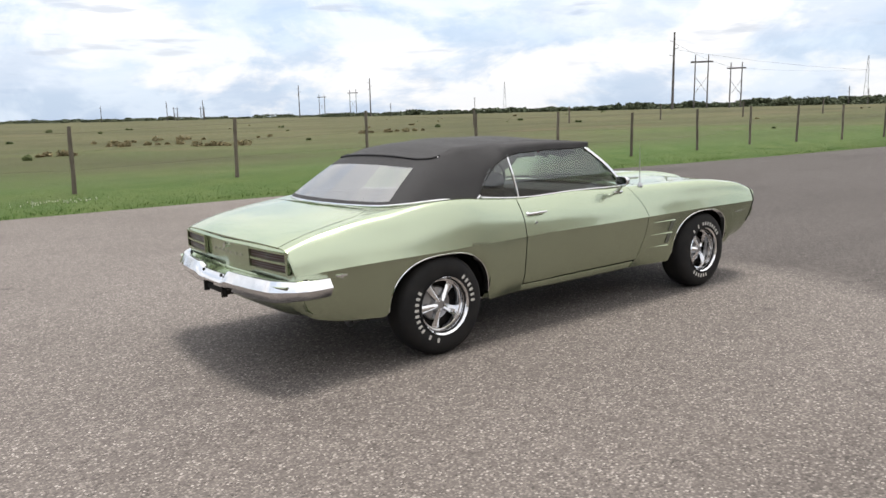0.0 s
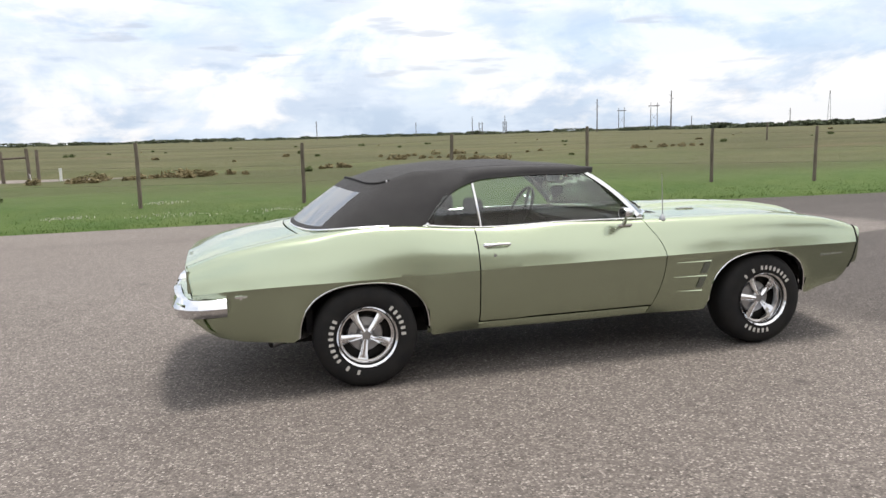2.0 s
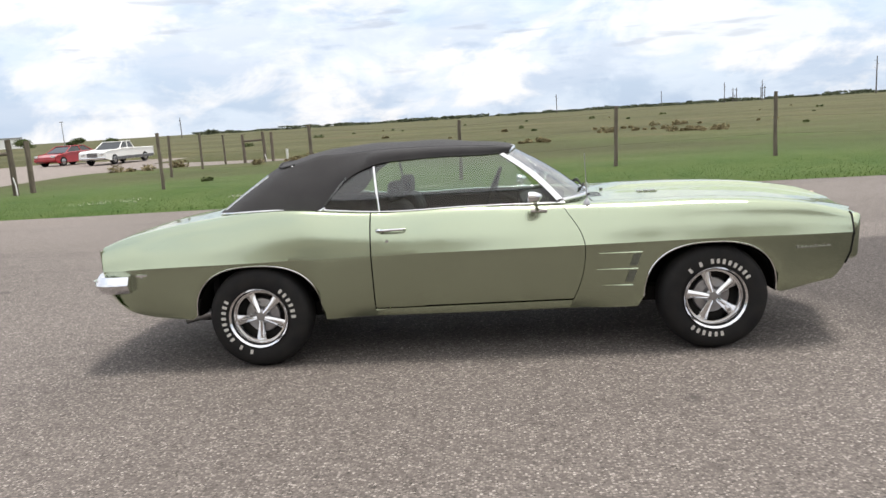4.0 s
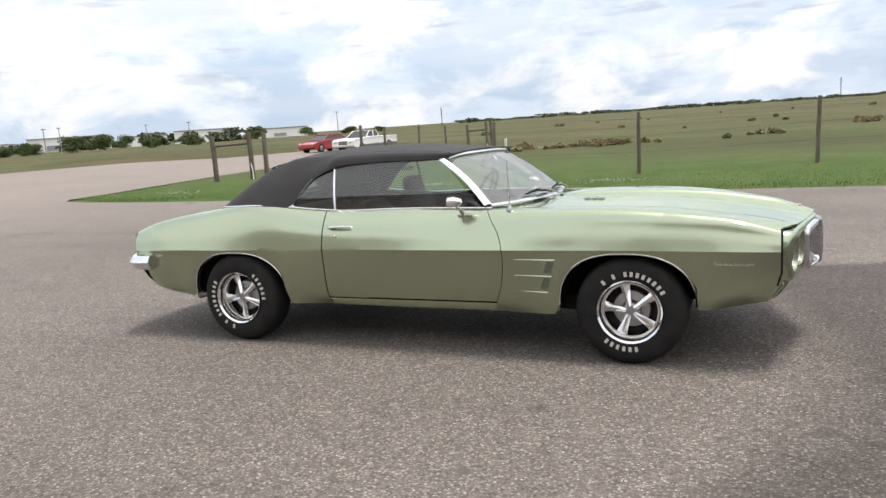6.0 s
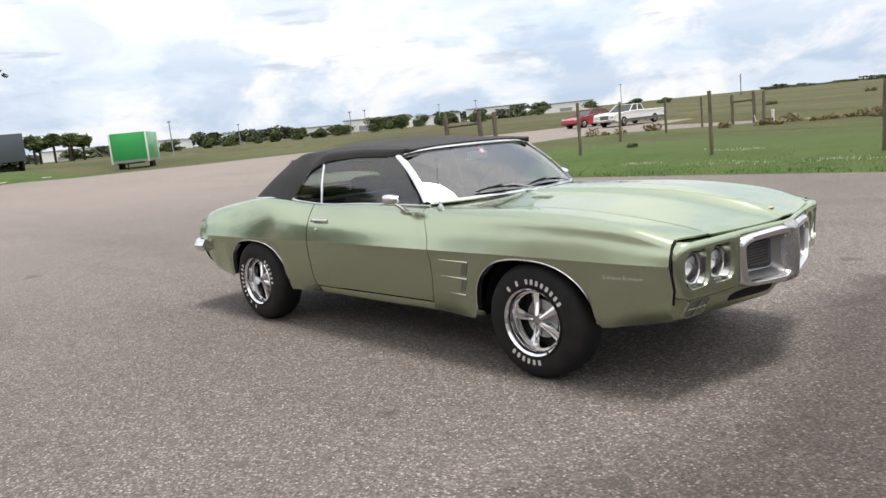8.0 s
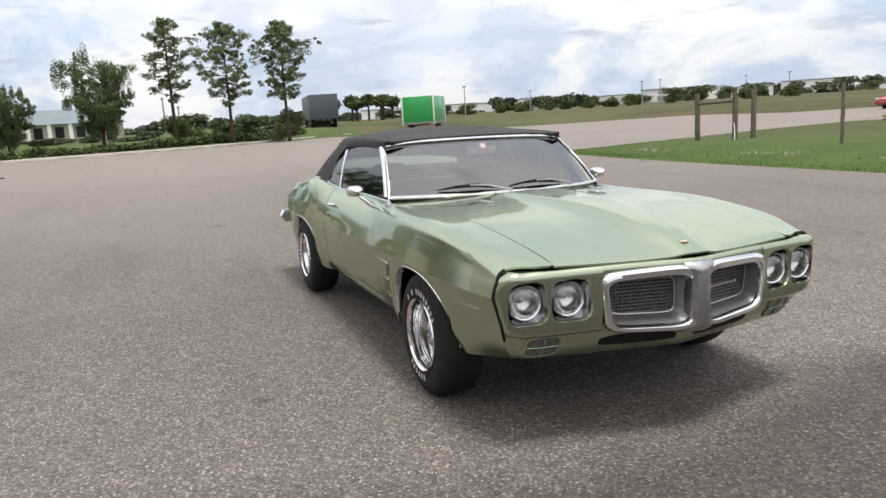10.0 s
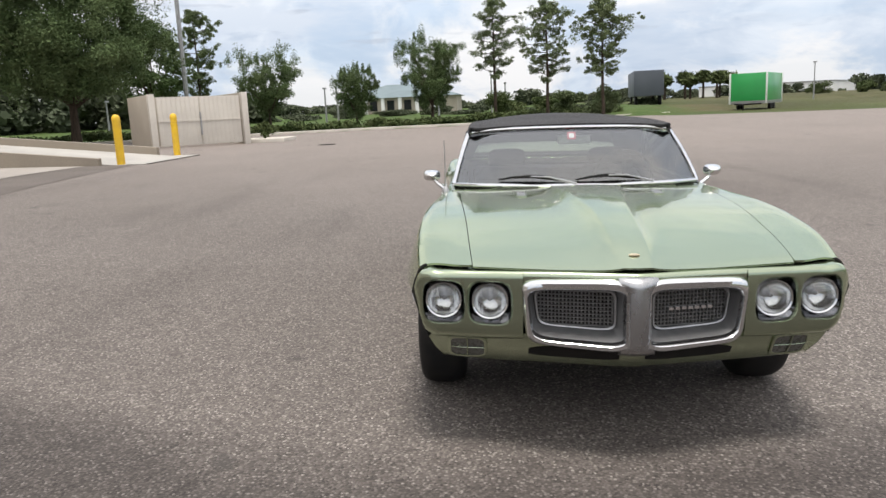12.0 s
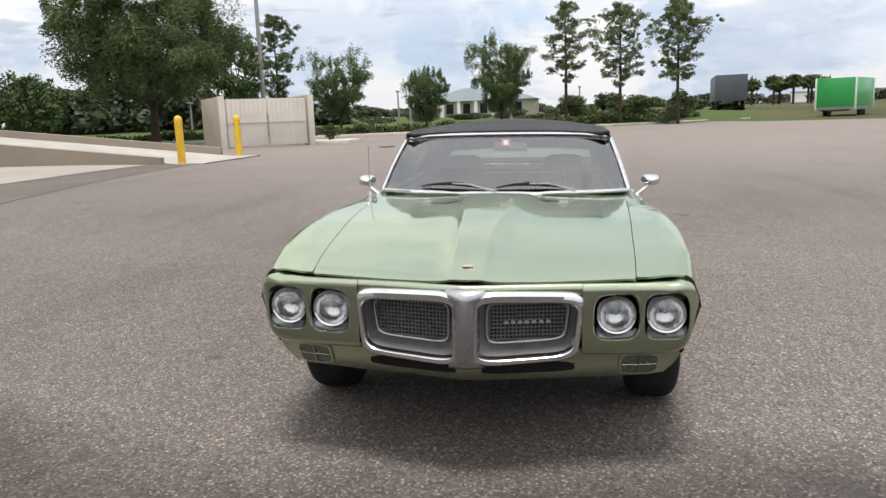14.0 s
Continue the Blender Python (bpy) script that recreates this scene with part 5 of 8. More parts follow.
# wipers
for y0, y1 in ((-0.02, -0.47), (0.43, -0.02)):
    bm = bmesh.new()
    (xa, za), (xb, zb) = WS_BASE(abs(y0)), WS_BASE(abs(lerp(y0, y1, 0.55)))
    tube(bm, [(xa + 0.030, y0, za + 0.012), (lerp(xa, xb, 0.5) + 0.010, lerp(y0, y1, 0.35), za + 0.050), (xb - 0.005, lerp(y0, y1, 0.58), zb + 0.052)], [0.007, 0.005, 0.004], 8)
    arm = part("wiper", bm, M_ALU, car, "wiper with a bright arm and a black blade")
    bm = bmesh.new()
    tube(bm, [(WS_BASE(abs(lerp(y0, y1, q)))[0] - 0.012 - 0.006 * q, lerp(y0, y1, q), WS_BASE(abs(lerp(y0, y1, q)))[1] + 0.020 + 0.030 * math.sin(math.pi * (q - 0.1) / 1.0)) for q in (0.14, 0.3, 0.45, 0.6, 0.8, 1.0)], [0.004, 0.008, 0.011, 0.010, 0.007, 0.004], 8)
    part("wiper_blade", bm, M_BLACK, arm)

# door mirrors and aerial
for s in (-1, 1):
    bm = bmesh.new()
    tube(bm, [(1.73, s * 0.800, 0.895), (1.725, s * 0.845, 0.930), (1.705, s * 0.875, 0.960)], [0.016, 0.011, 0.010], 10)
    box(bm, 1.69, 1.79, min(s * 0.785, s * 0.815), max(s * 0.785, s * 0.815), 0.884, 0.900, bevel=0.006)
    mir = part("door_mirror", bm, M_CHROME, car, "chrome door mirror on a stalk")
    bm = bmesh.new()
    rows = []
    for xo, sc in ((-0.030, 1.0), (-0.024, 1.04), (0.0, 1.0), (0.025, 0.80), (0.045, 0.45), (0.052, 0.05)):
        rows.append([(1.705 + xo, s * 0.885 + 0.052 * sc * math.copysign(abs(math.cos(a)) ** 0.7, math.cos(a)), 0.982 + 0.033 * sc * math.copysign(abs(math.sin(a)) ** 0.7, math.sin(a))) for a in (2 * math.pi * k / 28 for k in range(28))])
    loft(bm, rows, closed=True, outward=(1.70, s * 0.885, 0.985))
    part("mirror_shell", bm, M_CHROME, mir)
    bm = bmesh.new()
    bm.faces.new([bm.verts.new((x + 0.003, y, z)) for x, y, z in rows[0]])
    part("mirror_face", bm, M_MIRROR, mir)
bm = bmesh.new()
tube(bm, [(2.027, -0.785, 0.908), (2.027, -0.785, 0.928), (2.027, -0.785, 0.936), (2.027, -0.785, 0.948)], [0.021, 0.019, 0.012, 0.006], 14)
tube(bm, [(2.027, -0.785, 0.940), (2.025, -0.786, 1.07), (2.020, -0.788, 1.215)], [0.0036, 0.0030, 0.0022], 8)
part("radio_aerial", bm, M_ALU, car, "thin radio aerial on the front fender")

# soft top: lower edge, crown edge and middle line from the windscreen round to the back
EDGE = curve([(0.0, 1.585, 0.643, 1.244), (0.12, 1.44, 0.652, 1.238), (0.30, 1.0, 0.652, 1.236), (0.40, 0.74, 0.668, 1.212), (0.46, 0.60, 0.686, 1.150), (0.52, 0.49, 0.708, 1.045), (0.56, 0.42, 0.735, 0.968), (0.66, 0.12, 0.735, 0.975), (0.78, -0.19, 0.690, 0.968), (0.83, -0.27, 0.600, 0.962), (0.90, -0.335, 0.360, 0.960), (1.0, -0.365, 0.0, 0.960)])
CROWN = curve([(0.0, 1.600, 0.585, 1.270), (0.12, 1.44, 0.575, 1.288), (0.30, 1.0, 0.565, 1.303), (0.40, 0.76, 0.568, 1.300), (0.46, 0.64, 0.570, 1.292), (0.52, 0.52, 0.570, 1.284), (0.56, 0.43, 0.572, 1.286), (0.66, 0.285, 0.568, 1.256), (0.78, 0.158, 0.538, 1.224), (0.83, 0.115, 0.466, 1.226), (0.90, 0.078, 0.284, 1.242), (1.0, 0.060, 0.0, 1.250)])
MIDDLE = curve([(0.0, 1.618, 0.0, 1.284), (0.12, 1.44, 0.0, 1.312), (0.30, 1.0, 0.0, 1.345), (0.40, 0.76, 0.0, 1.346), (0.46, 0.64, 0.0, 1.342), (0.52, 0.52, 0.0, 1.336), (0.56, 0.43, 0.0, 1.332), (0.66, 0.285, 0.0, 1.306), (0.78, 0.158, 0.0, 1.272), (0.83, 0.115, 0.0, 1.261), (0.90, 0.078, 0.0, 1.253), (1.0, 0.058, 0.0, 1.2505)])
soft_top = None
NS, NK, NR = 110, 14, 12


def top_point(t, v, s):
    """v 0..1 from the lower edge to the crown, 1..2 from the crown to the middle."""
    e, c, m = Vector(EDGE(t)), Vector(CROWN(t)), Vector(MIDDLE(t))
    if v <= 1:
        q = e.lerp(c, v)
        n = Vector((0, 1, 0)).lerp(Vector((-0.75, 0, 0.66)), smooth01((t - 0.62) / 0.30))
        q = q + n * (0.026 * math.sin(math.pi * v * 0.85) * (1 - 0.6 * smooth01((t - 0.6) / 0.3)))
        if t < 0.42:
            q.z += 0.018 * math.sin(math.pi * v)
    else:
        w = v - 1
        q = c.lerp(m, w)
        if c.y > 0.02:
            q.z = c.z + (m.z - c.z) * (1 - (1 - w) ** 2.1)
        bows = 0.004 * math.cos(2 * math.pi * (q.x - 1.58) / 0.46) * smooth01(w * 3) * smooth01((q.x - 0.1) / 0.2)
        q.z += bows
    return (q.x, s * q.y, q.z)


WIN_T, WIN_V = 0.815, (0.05, 0.76)
bm = bmesh.new()
bw = bmesh.new()
for s in (-1, 1):
    ts = [k / NS for k in range(NS + 1)]
    vs = [k / NK for k in range(NK + 1)] + [1 + k / NR for k in range(1, NR + 1)]
    rows = [[top_point(t, v, s) for v in vs] for t in ts]

    def in_window(i, j):
        t, v = (i + 0.5) / NS, (j + 0.5) / NK
        edge = WIN_T + 0.020 * (1 - v)
        return t > edge - 0.03 * (1 - v) and j < NK and WIN_V[0] < v < WIN_V[1]

    loft(bm, rows, outward=(0.6, 0, 0.9), skip=in_window)
    loft(bw, rows, outward=(0.6, 0, 0.9), skip=lambda i, j: not in_window(i, j))
soft_top = thicken(part("soft_top", bm, M_TOP, car, "raised black cloth soft top", 50), 0.012)
for v in list(bw.verts):
    if not v.link_faces:
        bw.verts.remove(v)
for f in bw.faces:
    f.normal_update()
rw = part("rear_window", bw, M_VINYLWIN, soft_top, "hazy clear vinyl rear window", 60)
rw.visible_shadow = False
bm = bmesh.new()
for s in (-1, 1):
    tube(bm, [Vector(top_point(t, 0.985, s)) + Vector((-0.004, 0, 0.004)) for t in (0.70 + 0.30 * k / 24 for k in range(25))], 0.006, 6)
part("rear_bow_piping", bm, M_TOP, soft_top)
bm = bmesh.new()
for s in (-1, 1):
    tube(bm, [(x + 0.004, y * 1.004, z - 0.004) for x, y, z in (top_point(0.555 + 0.445 * k / 40, 0.0, s) for k in range(41))], 0.0075, 6)
part("top_base_moulding", bm, M_CHROME, soft_top, "bright moulding along the base of the top")
for s in (-1, 1):
    bm = bmesh.new()
    tube(bm, [Vector(top_point(0.55 * k / 40, 0.0, s)) + Vector((0, s * 0.003, 0)) for k in range(41)], 0.0055, 6)
    part("edge_binding", bm, M_RUBBER, soft_top)
    bm = bmesh.new()
    tube(bm, [Vector(top_point(0.02 + 0.66 * k / 40, 1.02, s)) + Vector((0, 0, 0.0005)) for k in range(41)], 0.0030, 6)
    part("top_seam", bm, M_TOP, soft_top)
    bm = bmesh.new()
    bmesh.ops.create_uvsphere(bm, u_segments=10, v_segments=6, radius=0.008, matrix=Matrix.Translation(top_point(0.715, 0.97, s)))
    part("top_fastener", bm, M_CHROME, soft_top)

# side glass
for s in (-1, 1):
    bm = bmesh.new()
    rows = []
    for k in range(9):
        v = k / 8
        z = lerp(0.905, 1.245, v)
        y = lerp(0.742, 0.648, v) + 0.010 * math.sin(math.pi * v)
        x1 = lerp(1.852, 1.530, v)
        rows.append([(lerp(lerp(0.775, 0.745, v), x1, j / 10), s * y, z) for j in range(11)])
    loft(bm, rows, outward=(1.2, 0, 1.0))
    g = part("door_glass", bm, M_GLASS, car, "raised clear door glass")
    g.visible_shadow = False
    bm = bmesh.new()
    rows = []
    for k in range(9):
        v = k / 8
        z = lerp(0.925, 1.235, v)
        y = lerp(0.742, 0.650, v) + 0.010 * math.sin(math.pi * v)
        rows.append([(lerp(lerp(0.40, 0.66, v ** 1.3), lerp(0.765, 0.738, v), j / 4), s * y, z) for j in range(5)])
    loft(bm, rows, outward=(0.6, 0, 1.0))
    g2 = part("quarter_glass", bm, M_GLASS, car, "clear quarter glass")
    g2.visible_shadow = False
    bm = bmesh.new()
    tube(bm, [(lerp(0.772, 0.742, v), s * (lerp(0.742, 0.650, v) + 0.010 * math.sin(math.pi * v) + 0.004), lerp(0.905, 1.228, v)) for v in (0, 0.25, 0.5, 0.75, 1.0)], 0.009, 8)
    part("glass_edge_trim", bm, M_CHROME, g2, "bright strip between the side windows")
    bm = bmesh.new()
    tube(bm, [(lerp(0.43, 1.90, k / 16), s * 0.748, (lid_gap(lerp(0.43, 1.90, k / 16))[1] + 0.004)) for k in range(17)], 0.006, 6)
    part("belt_moulding", bm, M_CHROME, car)

# interior: seats, dash, steering wheel
for s in (-1, 1):
    e = bmesh.new()
    rows = []
    for x, z0, z1 in ((1.02, 0.52, 0.60), (1.06, 0.44, 0.62), (1.25, 0.42, 0.64), (1.45, 0.43, 0.66), (1.52, 0.46, 0.64), (1.54, 0.52, 0.58)):
        rows.append([(x, s * 0.37 + 0.26 * math.copysign(abs(math.cos(a)) ** 0.5, math.cos(a)), lerp(z0, z1, 0.5 + 0.5 * math.copysign(abs(math.sin(a)) ** 0.5, math.sin(a)))) for a in (2 * math.pi * k / 24 for k in range(24))])
    loft(e, rows, closed=True, outward=(1.28, s * 0.37, 0.52))
    cush = part("front_seat", e, M_VINYL, car, "black vinyl bucket seat with headrest")
    cush.matrix_local = Matrix.Translation((-0.12, 0, -0.045))
    e = bmesh.new()
    rows = []
    for z, x, th, w in ((0.50, 1.10, 0.09, 0.24), (0.60, 1.07, 0.10, 0.25), (0.80, 1.02, 0.10, 0.25), (0.93, 0.985, 0.085, 0.24), (0.99, 0.97, 0.06, 0.20), (1.01, 0.965, 0.02, 0.16)):
        rows.append([(x + th * math.copysign(abs(math.sin(a)) ** 0.6, math.sin(a)), s * 0.37 + w * math.copysign(abs(math.cos(a)) ** 0.6, math.cos(a)), z) for a in (2 * math.pi * k / 24 for k in range(24))])
    loft(e, rows, closed=True, outward=(1.03, s * 0.37, 0.75))
    e.faces.new([e.verts.new(q) for q in rows[-1]])
    part("seat_back", e, M_VINYL, cush)
    e = bmesh.new()
    rows = []
    for z, sc in ((1.01, 0.3), (1.02, 0.9), (1.07, 1.0), (1.115, 0.95), (1.135, 0.7), (1.14, 0.1)):
        rows.append([(0.955 + 0.05 * sc * math.sin(a), s * 0.37 + 0.14 * sc * math.copysign(abs(math.cos(a)) ** 0.6, math.cos(a)), z) for a in (2 * math.pi * k / 20 for k in range(20))])
    loft(e, rows, closed=True, outward=(0.955, s * 0.37, 1.07))
    part("headrest", e, M_VINYL, cush)
bm = bmesh.new()
box(bm, 0.05, 0.55, -0.62, 0.62, 0.42, 0.62, bevel=0.05)
box(bm, -0.12, 0.12, -0.64, 0.64, 0.50, 0.90, bevel=0.06)
part("rear_seat", bm, M_VINYL, car, "black vinyl rear bench")
bm = bmesh.new()
rows = []
for j in range(-10, 11):
    y = 0.67 * j / 10
    rows.append([(1.70, y, 0.62), (1.66, y, 0.80), (1.68, y, 0.88), (1.74, y, 0.905), (2.02, y, 0.915)])
loft(bm, rows, outward=(1.9, 0, 0.6))
part("dashboard", bm, M_VINYL, car, "black padded dashboard")
bm = bmesh.new()
c0 = Vector((1.46, 0.37, 0.93))
ax = Vector((-0.90, 0, 0.42)).normalized()
e1 = Vector((0, 1, 0))
e2 = ax.cross(e1).normalized()
ringpts = [c0 + (e1 * math.cos(a) + e2 * math.sin(a)) * 0.19 for a in (2 * math.pi * k / 32 for k in range(33))]
tube(bm, ringpts, 0.012, 8, caps=False)
for a in (0.25, math.pi - 0.25, math.pi * 1.5):
    tube(bm, [c0 - ax * 0.03, c0 + (e1 * math.cos(a) + e2 * math.sin(a)) * 0.185], 0.011, 6)
tube(bm, [c0 - ax * 0.02, Vector((1.72, 0.37, 0.80))], 0.03, 10)
part("steering_wheel", bm, M_BLACK, car, "dark three-spoke steering wheel")


# ---- ground, lot and road ----
LOT = [(80, 6.6), (60, 7.2), (45, 7.8), (29, 8.7), (20, 9.4), (10, 10.4), (4, 10.8), (-2, 10.95), (-8, 11.0), (-12.5, 11.15), (-15.4, 11.40), (-16.8, 11.75), (-17.3, 12.3), (-17.2, 13.2),
       (-54.5, 13.2), (-53, 9), (-48.5, 3), (-46, -2), (-44.6, -8), (-41, -15), (-36, -24), (-33, -30), (-33, -70), (80, -70)]
ROAD = [(-17.2, 13.2), (-17.6, 15.5), (-18.4, 20.0), (-18.6, 25.0), (-16.5, 28.8), (-11, 30.6), (-4, 31.6), (-4, 34.8), (-12, 37.2), (-19.5, 39.5), (-20.5, 47.5), (-31.5, 48.5), (-34, 40.5), (-48, 40), (-70, 45), (-100, 52), (-112, 44), (-88, 34), (-70, 26), (-62, 20), (-56.5, 15), (-54.5, 13.2)]


def poly_distance(px, py, poly):
    """Signed distance to a polygon, positive outside."""
    d2 = np.full(px.shape, 1e18)
    inside = np.zeros(px.shape, bool)
    for (ax, ay), (bx, by) in zip(poly, poly[1:] + poly[:1]):
        ex, ey = bx - ax, by - ay
        t = np.clip(((px - ax) * ex + (py - ay) * ey) / (ex * ex + ey * ey), 0, 1)
        d2 = np.minimum(d2, (px - ax - t * ex) ** 2 + (py - ay - t * ey) ** 2)
        inside ^= ((ay > py) != (by > py)) & (px < ex * (py - ay) / (ey if ey else 1e-9) + ax)
    return np.where(inside, -1.0, 1.0) * np.sqrt(d2)


def lot_z(x, y):
    """The lot is nearly level round the car, falls to the north and levels out westwards."""
    w = np.clip((np.asarray(x, float) + 42) / 32, 0, 1)
    w = w * w * (3 - 2 * w)
    near = np.interp(np.asarray(y, float), (-14.5, -4.0, -2.0, 0.0, 2.0, 4.0, 7.0, 9.2), (0.30, 0.066, 0.031, 0.002, -0.022, -0.085, -0.165, -0.22))
    far = np.clip(0.16 - 0.004 * np.asarray(y, float), -0.1, 0.26)
    return near * w + far * (1 - w)


def paved(px, py):
    return np.minimum(poly_distance(px, py, LOT), poly_distance(px, py, ROAD))


def field_z(px, py):
    """Height of the grass."""
    px, py = np.asarray(px, float), np.asarray(py, float)
    sd = paved(px, py)
    s1 = np.clip(sd / 0.35, 0, 1)
    s2 = np.clip((sd - 0.3) / 2.6, 0, 1)
    r = np.hypot(px, py)
    far = np.clip((r - 35) / 130, 0, 1)
    north = np.clip((py - 6) / 8, 0, 1)
    az = np.arctan2(py, px)
    east = np.clip((1.25 - az) / 0.9, 0, 1) * north
    west = np.clip((az - 2.0) / 0.7, 0, 1) * north + (py < 6) * (px < 0) * 1.0
    z = lot_z(px, py) - 0.10 + s1 * 0.125 + s2 * 0.25 * north
    z = z + far * (0.12 + 0.95 * east + 0.75 * np.clip(west, 0, 1))
    z = z + np.clip((-px - 44) / 8, 0, 1) * (py < 16) * 0.18 * s2
    return z + s2 * 0.03 * np.sin(px * 0.41 + 1.3) * np.sin(py * 0.33) + far * 0.10 * np.sin(px * 0.043) * np.cos(py * 0.037)


def axis_lines(lo, hi, step, far):
    core = list(np.arange(lo, hi + 1e-6, step))
    out, d, x = [], step, hi
    while x < far:
        d *= 1.16
        x += d
        out.append(x)
    left, d, x = [], step, lo
    while x > -far:
        d *= 1.16
        x -= d
        left.append(x)
    return np.array(left[::-1] + core + out)


def sheet(name, material, xs, ys, zf, keep=None):
    X, Y = np.meshgrid(xs, ys, indexing="ij")
    co = np.stack([X.ravel(), Y.ravel(), zf(X, Y).ravel()], 1)
    ni, nj = X.shape
    ii, jj = np.meshgrid(np.arange(ni - 1), np.arange(nj - 1), indexing="ij")
    quads = np.stack([ii * nj + jj, (ii + 1) * nj + jj, (ii + 1) * nj + jj + 1, ii * nj + jj + 1], -1).reshape(-1, 4)
    me = bpy.data.meshes.new(name)
    me.from_pydata(co.tolist(), [], quads.tolist())
    me.materials.append(material)
    me.polygons.foreach_set("use_smooth", [True] * len(me.polygons))
    return new(name, me)


ground = sheet("ground", M_GRASS, axis_lines(-72, 46, 0.7, 4000), axis_lines(-34, 62, 0.45, 4000), field_z)
tagged(ground, "rough green grass field with dry patches", "grass", kind="structure")


def paved_sheet(name, poly, label):
    """A level-cut asphalt sheet, split in strips so that it follows the slope."""
    bm = bmesh.new()
    pts = []
    for (ax, ay), (bx, by) in zip(poly, poly[1:] + poly[:1]):
        n = max(1, int(math.hypot(bx - ax, by - ay) / 2))
        pts += [(lerp(ax, bx, k / n), lerp(ay, by, k / n)) for k in range(n)]
    bm.faces.new([bm.verts.new((x, y, 0)) for x, y in pts])
    for k in range(-44, 40, 2):
        bmesh.ops.bisect_plane(bm, geom=bm.verts[:] + bm.edges[:] + bm.faces[:], plane_co=(k, 0, 0), plane_no=(1, 0, 0))
    for k in range(-30, 54, 2):
        bmesh.ops.bisect_plane(bm, geom=bm.verts[:] + bm.edges[:] + bm.faces[:], plane_co=(0, k, 0), plane_no=(0, 1, 0))
    for v in bm.verts:
        v.co.z = float(lot_z(v.co.x, v.co.y))
    bmesh.ops.triangulate(bm, faces=bm.faces[:])
    bm.normal_update()
    bmesh.ops.reverse_faces(bm, faces=[f for f in bm.faces if f.normal.z < 0])
    return tagged(new(name, mesh_of(name, bm, M_ASPHALT, 180)), label, "asphalt", kind="structure")


paved_sheet("pavement", LOT, "pale worn asphalt car park with exposed pebbles")
paved_sheet("road", ROAD, "pale asphalt drive leading past the grass")


def gz(x, y):
    return float(field_z(np.array([x]), np.array([y]))[0])


def leaf_mesh(name, centres, radii, counts, size, material, seed, flat=0.7, droop=0.0, long=1.6):
    """Many small leaves as loose quads gathered in clumps."""
    rng = np.random.default_rng(seed)
    pts = []
    for c, r, n in zip(centres, radii, counts):
        d = rng.normal(size=(n, 3))
        d /= np.linalg.norm(d, axis=1)[:, None] + 1e-9
        rad = rng.random(n) ** 0.45
        q = np.array(c) + d * rad[:, None] * np.array(r)
        pts.append(q)
    p = np.concatenate(pts)
    n = len(p)
    a = rng.normal(size=(n, 3))
    a[:, 2] = a[:, 2] * flat - droop
    a /= np.linalg.norm(a, axis=1)[:, None]
    b = np.cross(a, rng.normal(size=(n, 3)))
    b /= np.linalg.norm(b, axis=1)[:, None]
    s = size * (0.6 + 0.8 * rng.random(n))[:, None]
    v = np.stack([p - a * s * long * 0.5, p + b * s * 0.5, p + a * s * long * 0.5, p - b * s * 0.5], 1).reshape(-1, 3)
    f = np.arange(4 * n).reshape(-1, 4)
    me = bpy.data.meshes.new(name)
    me.from_pydata(v.tolist(), [], f.tolist())
    me.materials.append(material)
    return me


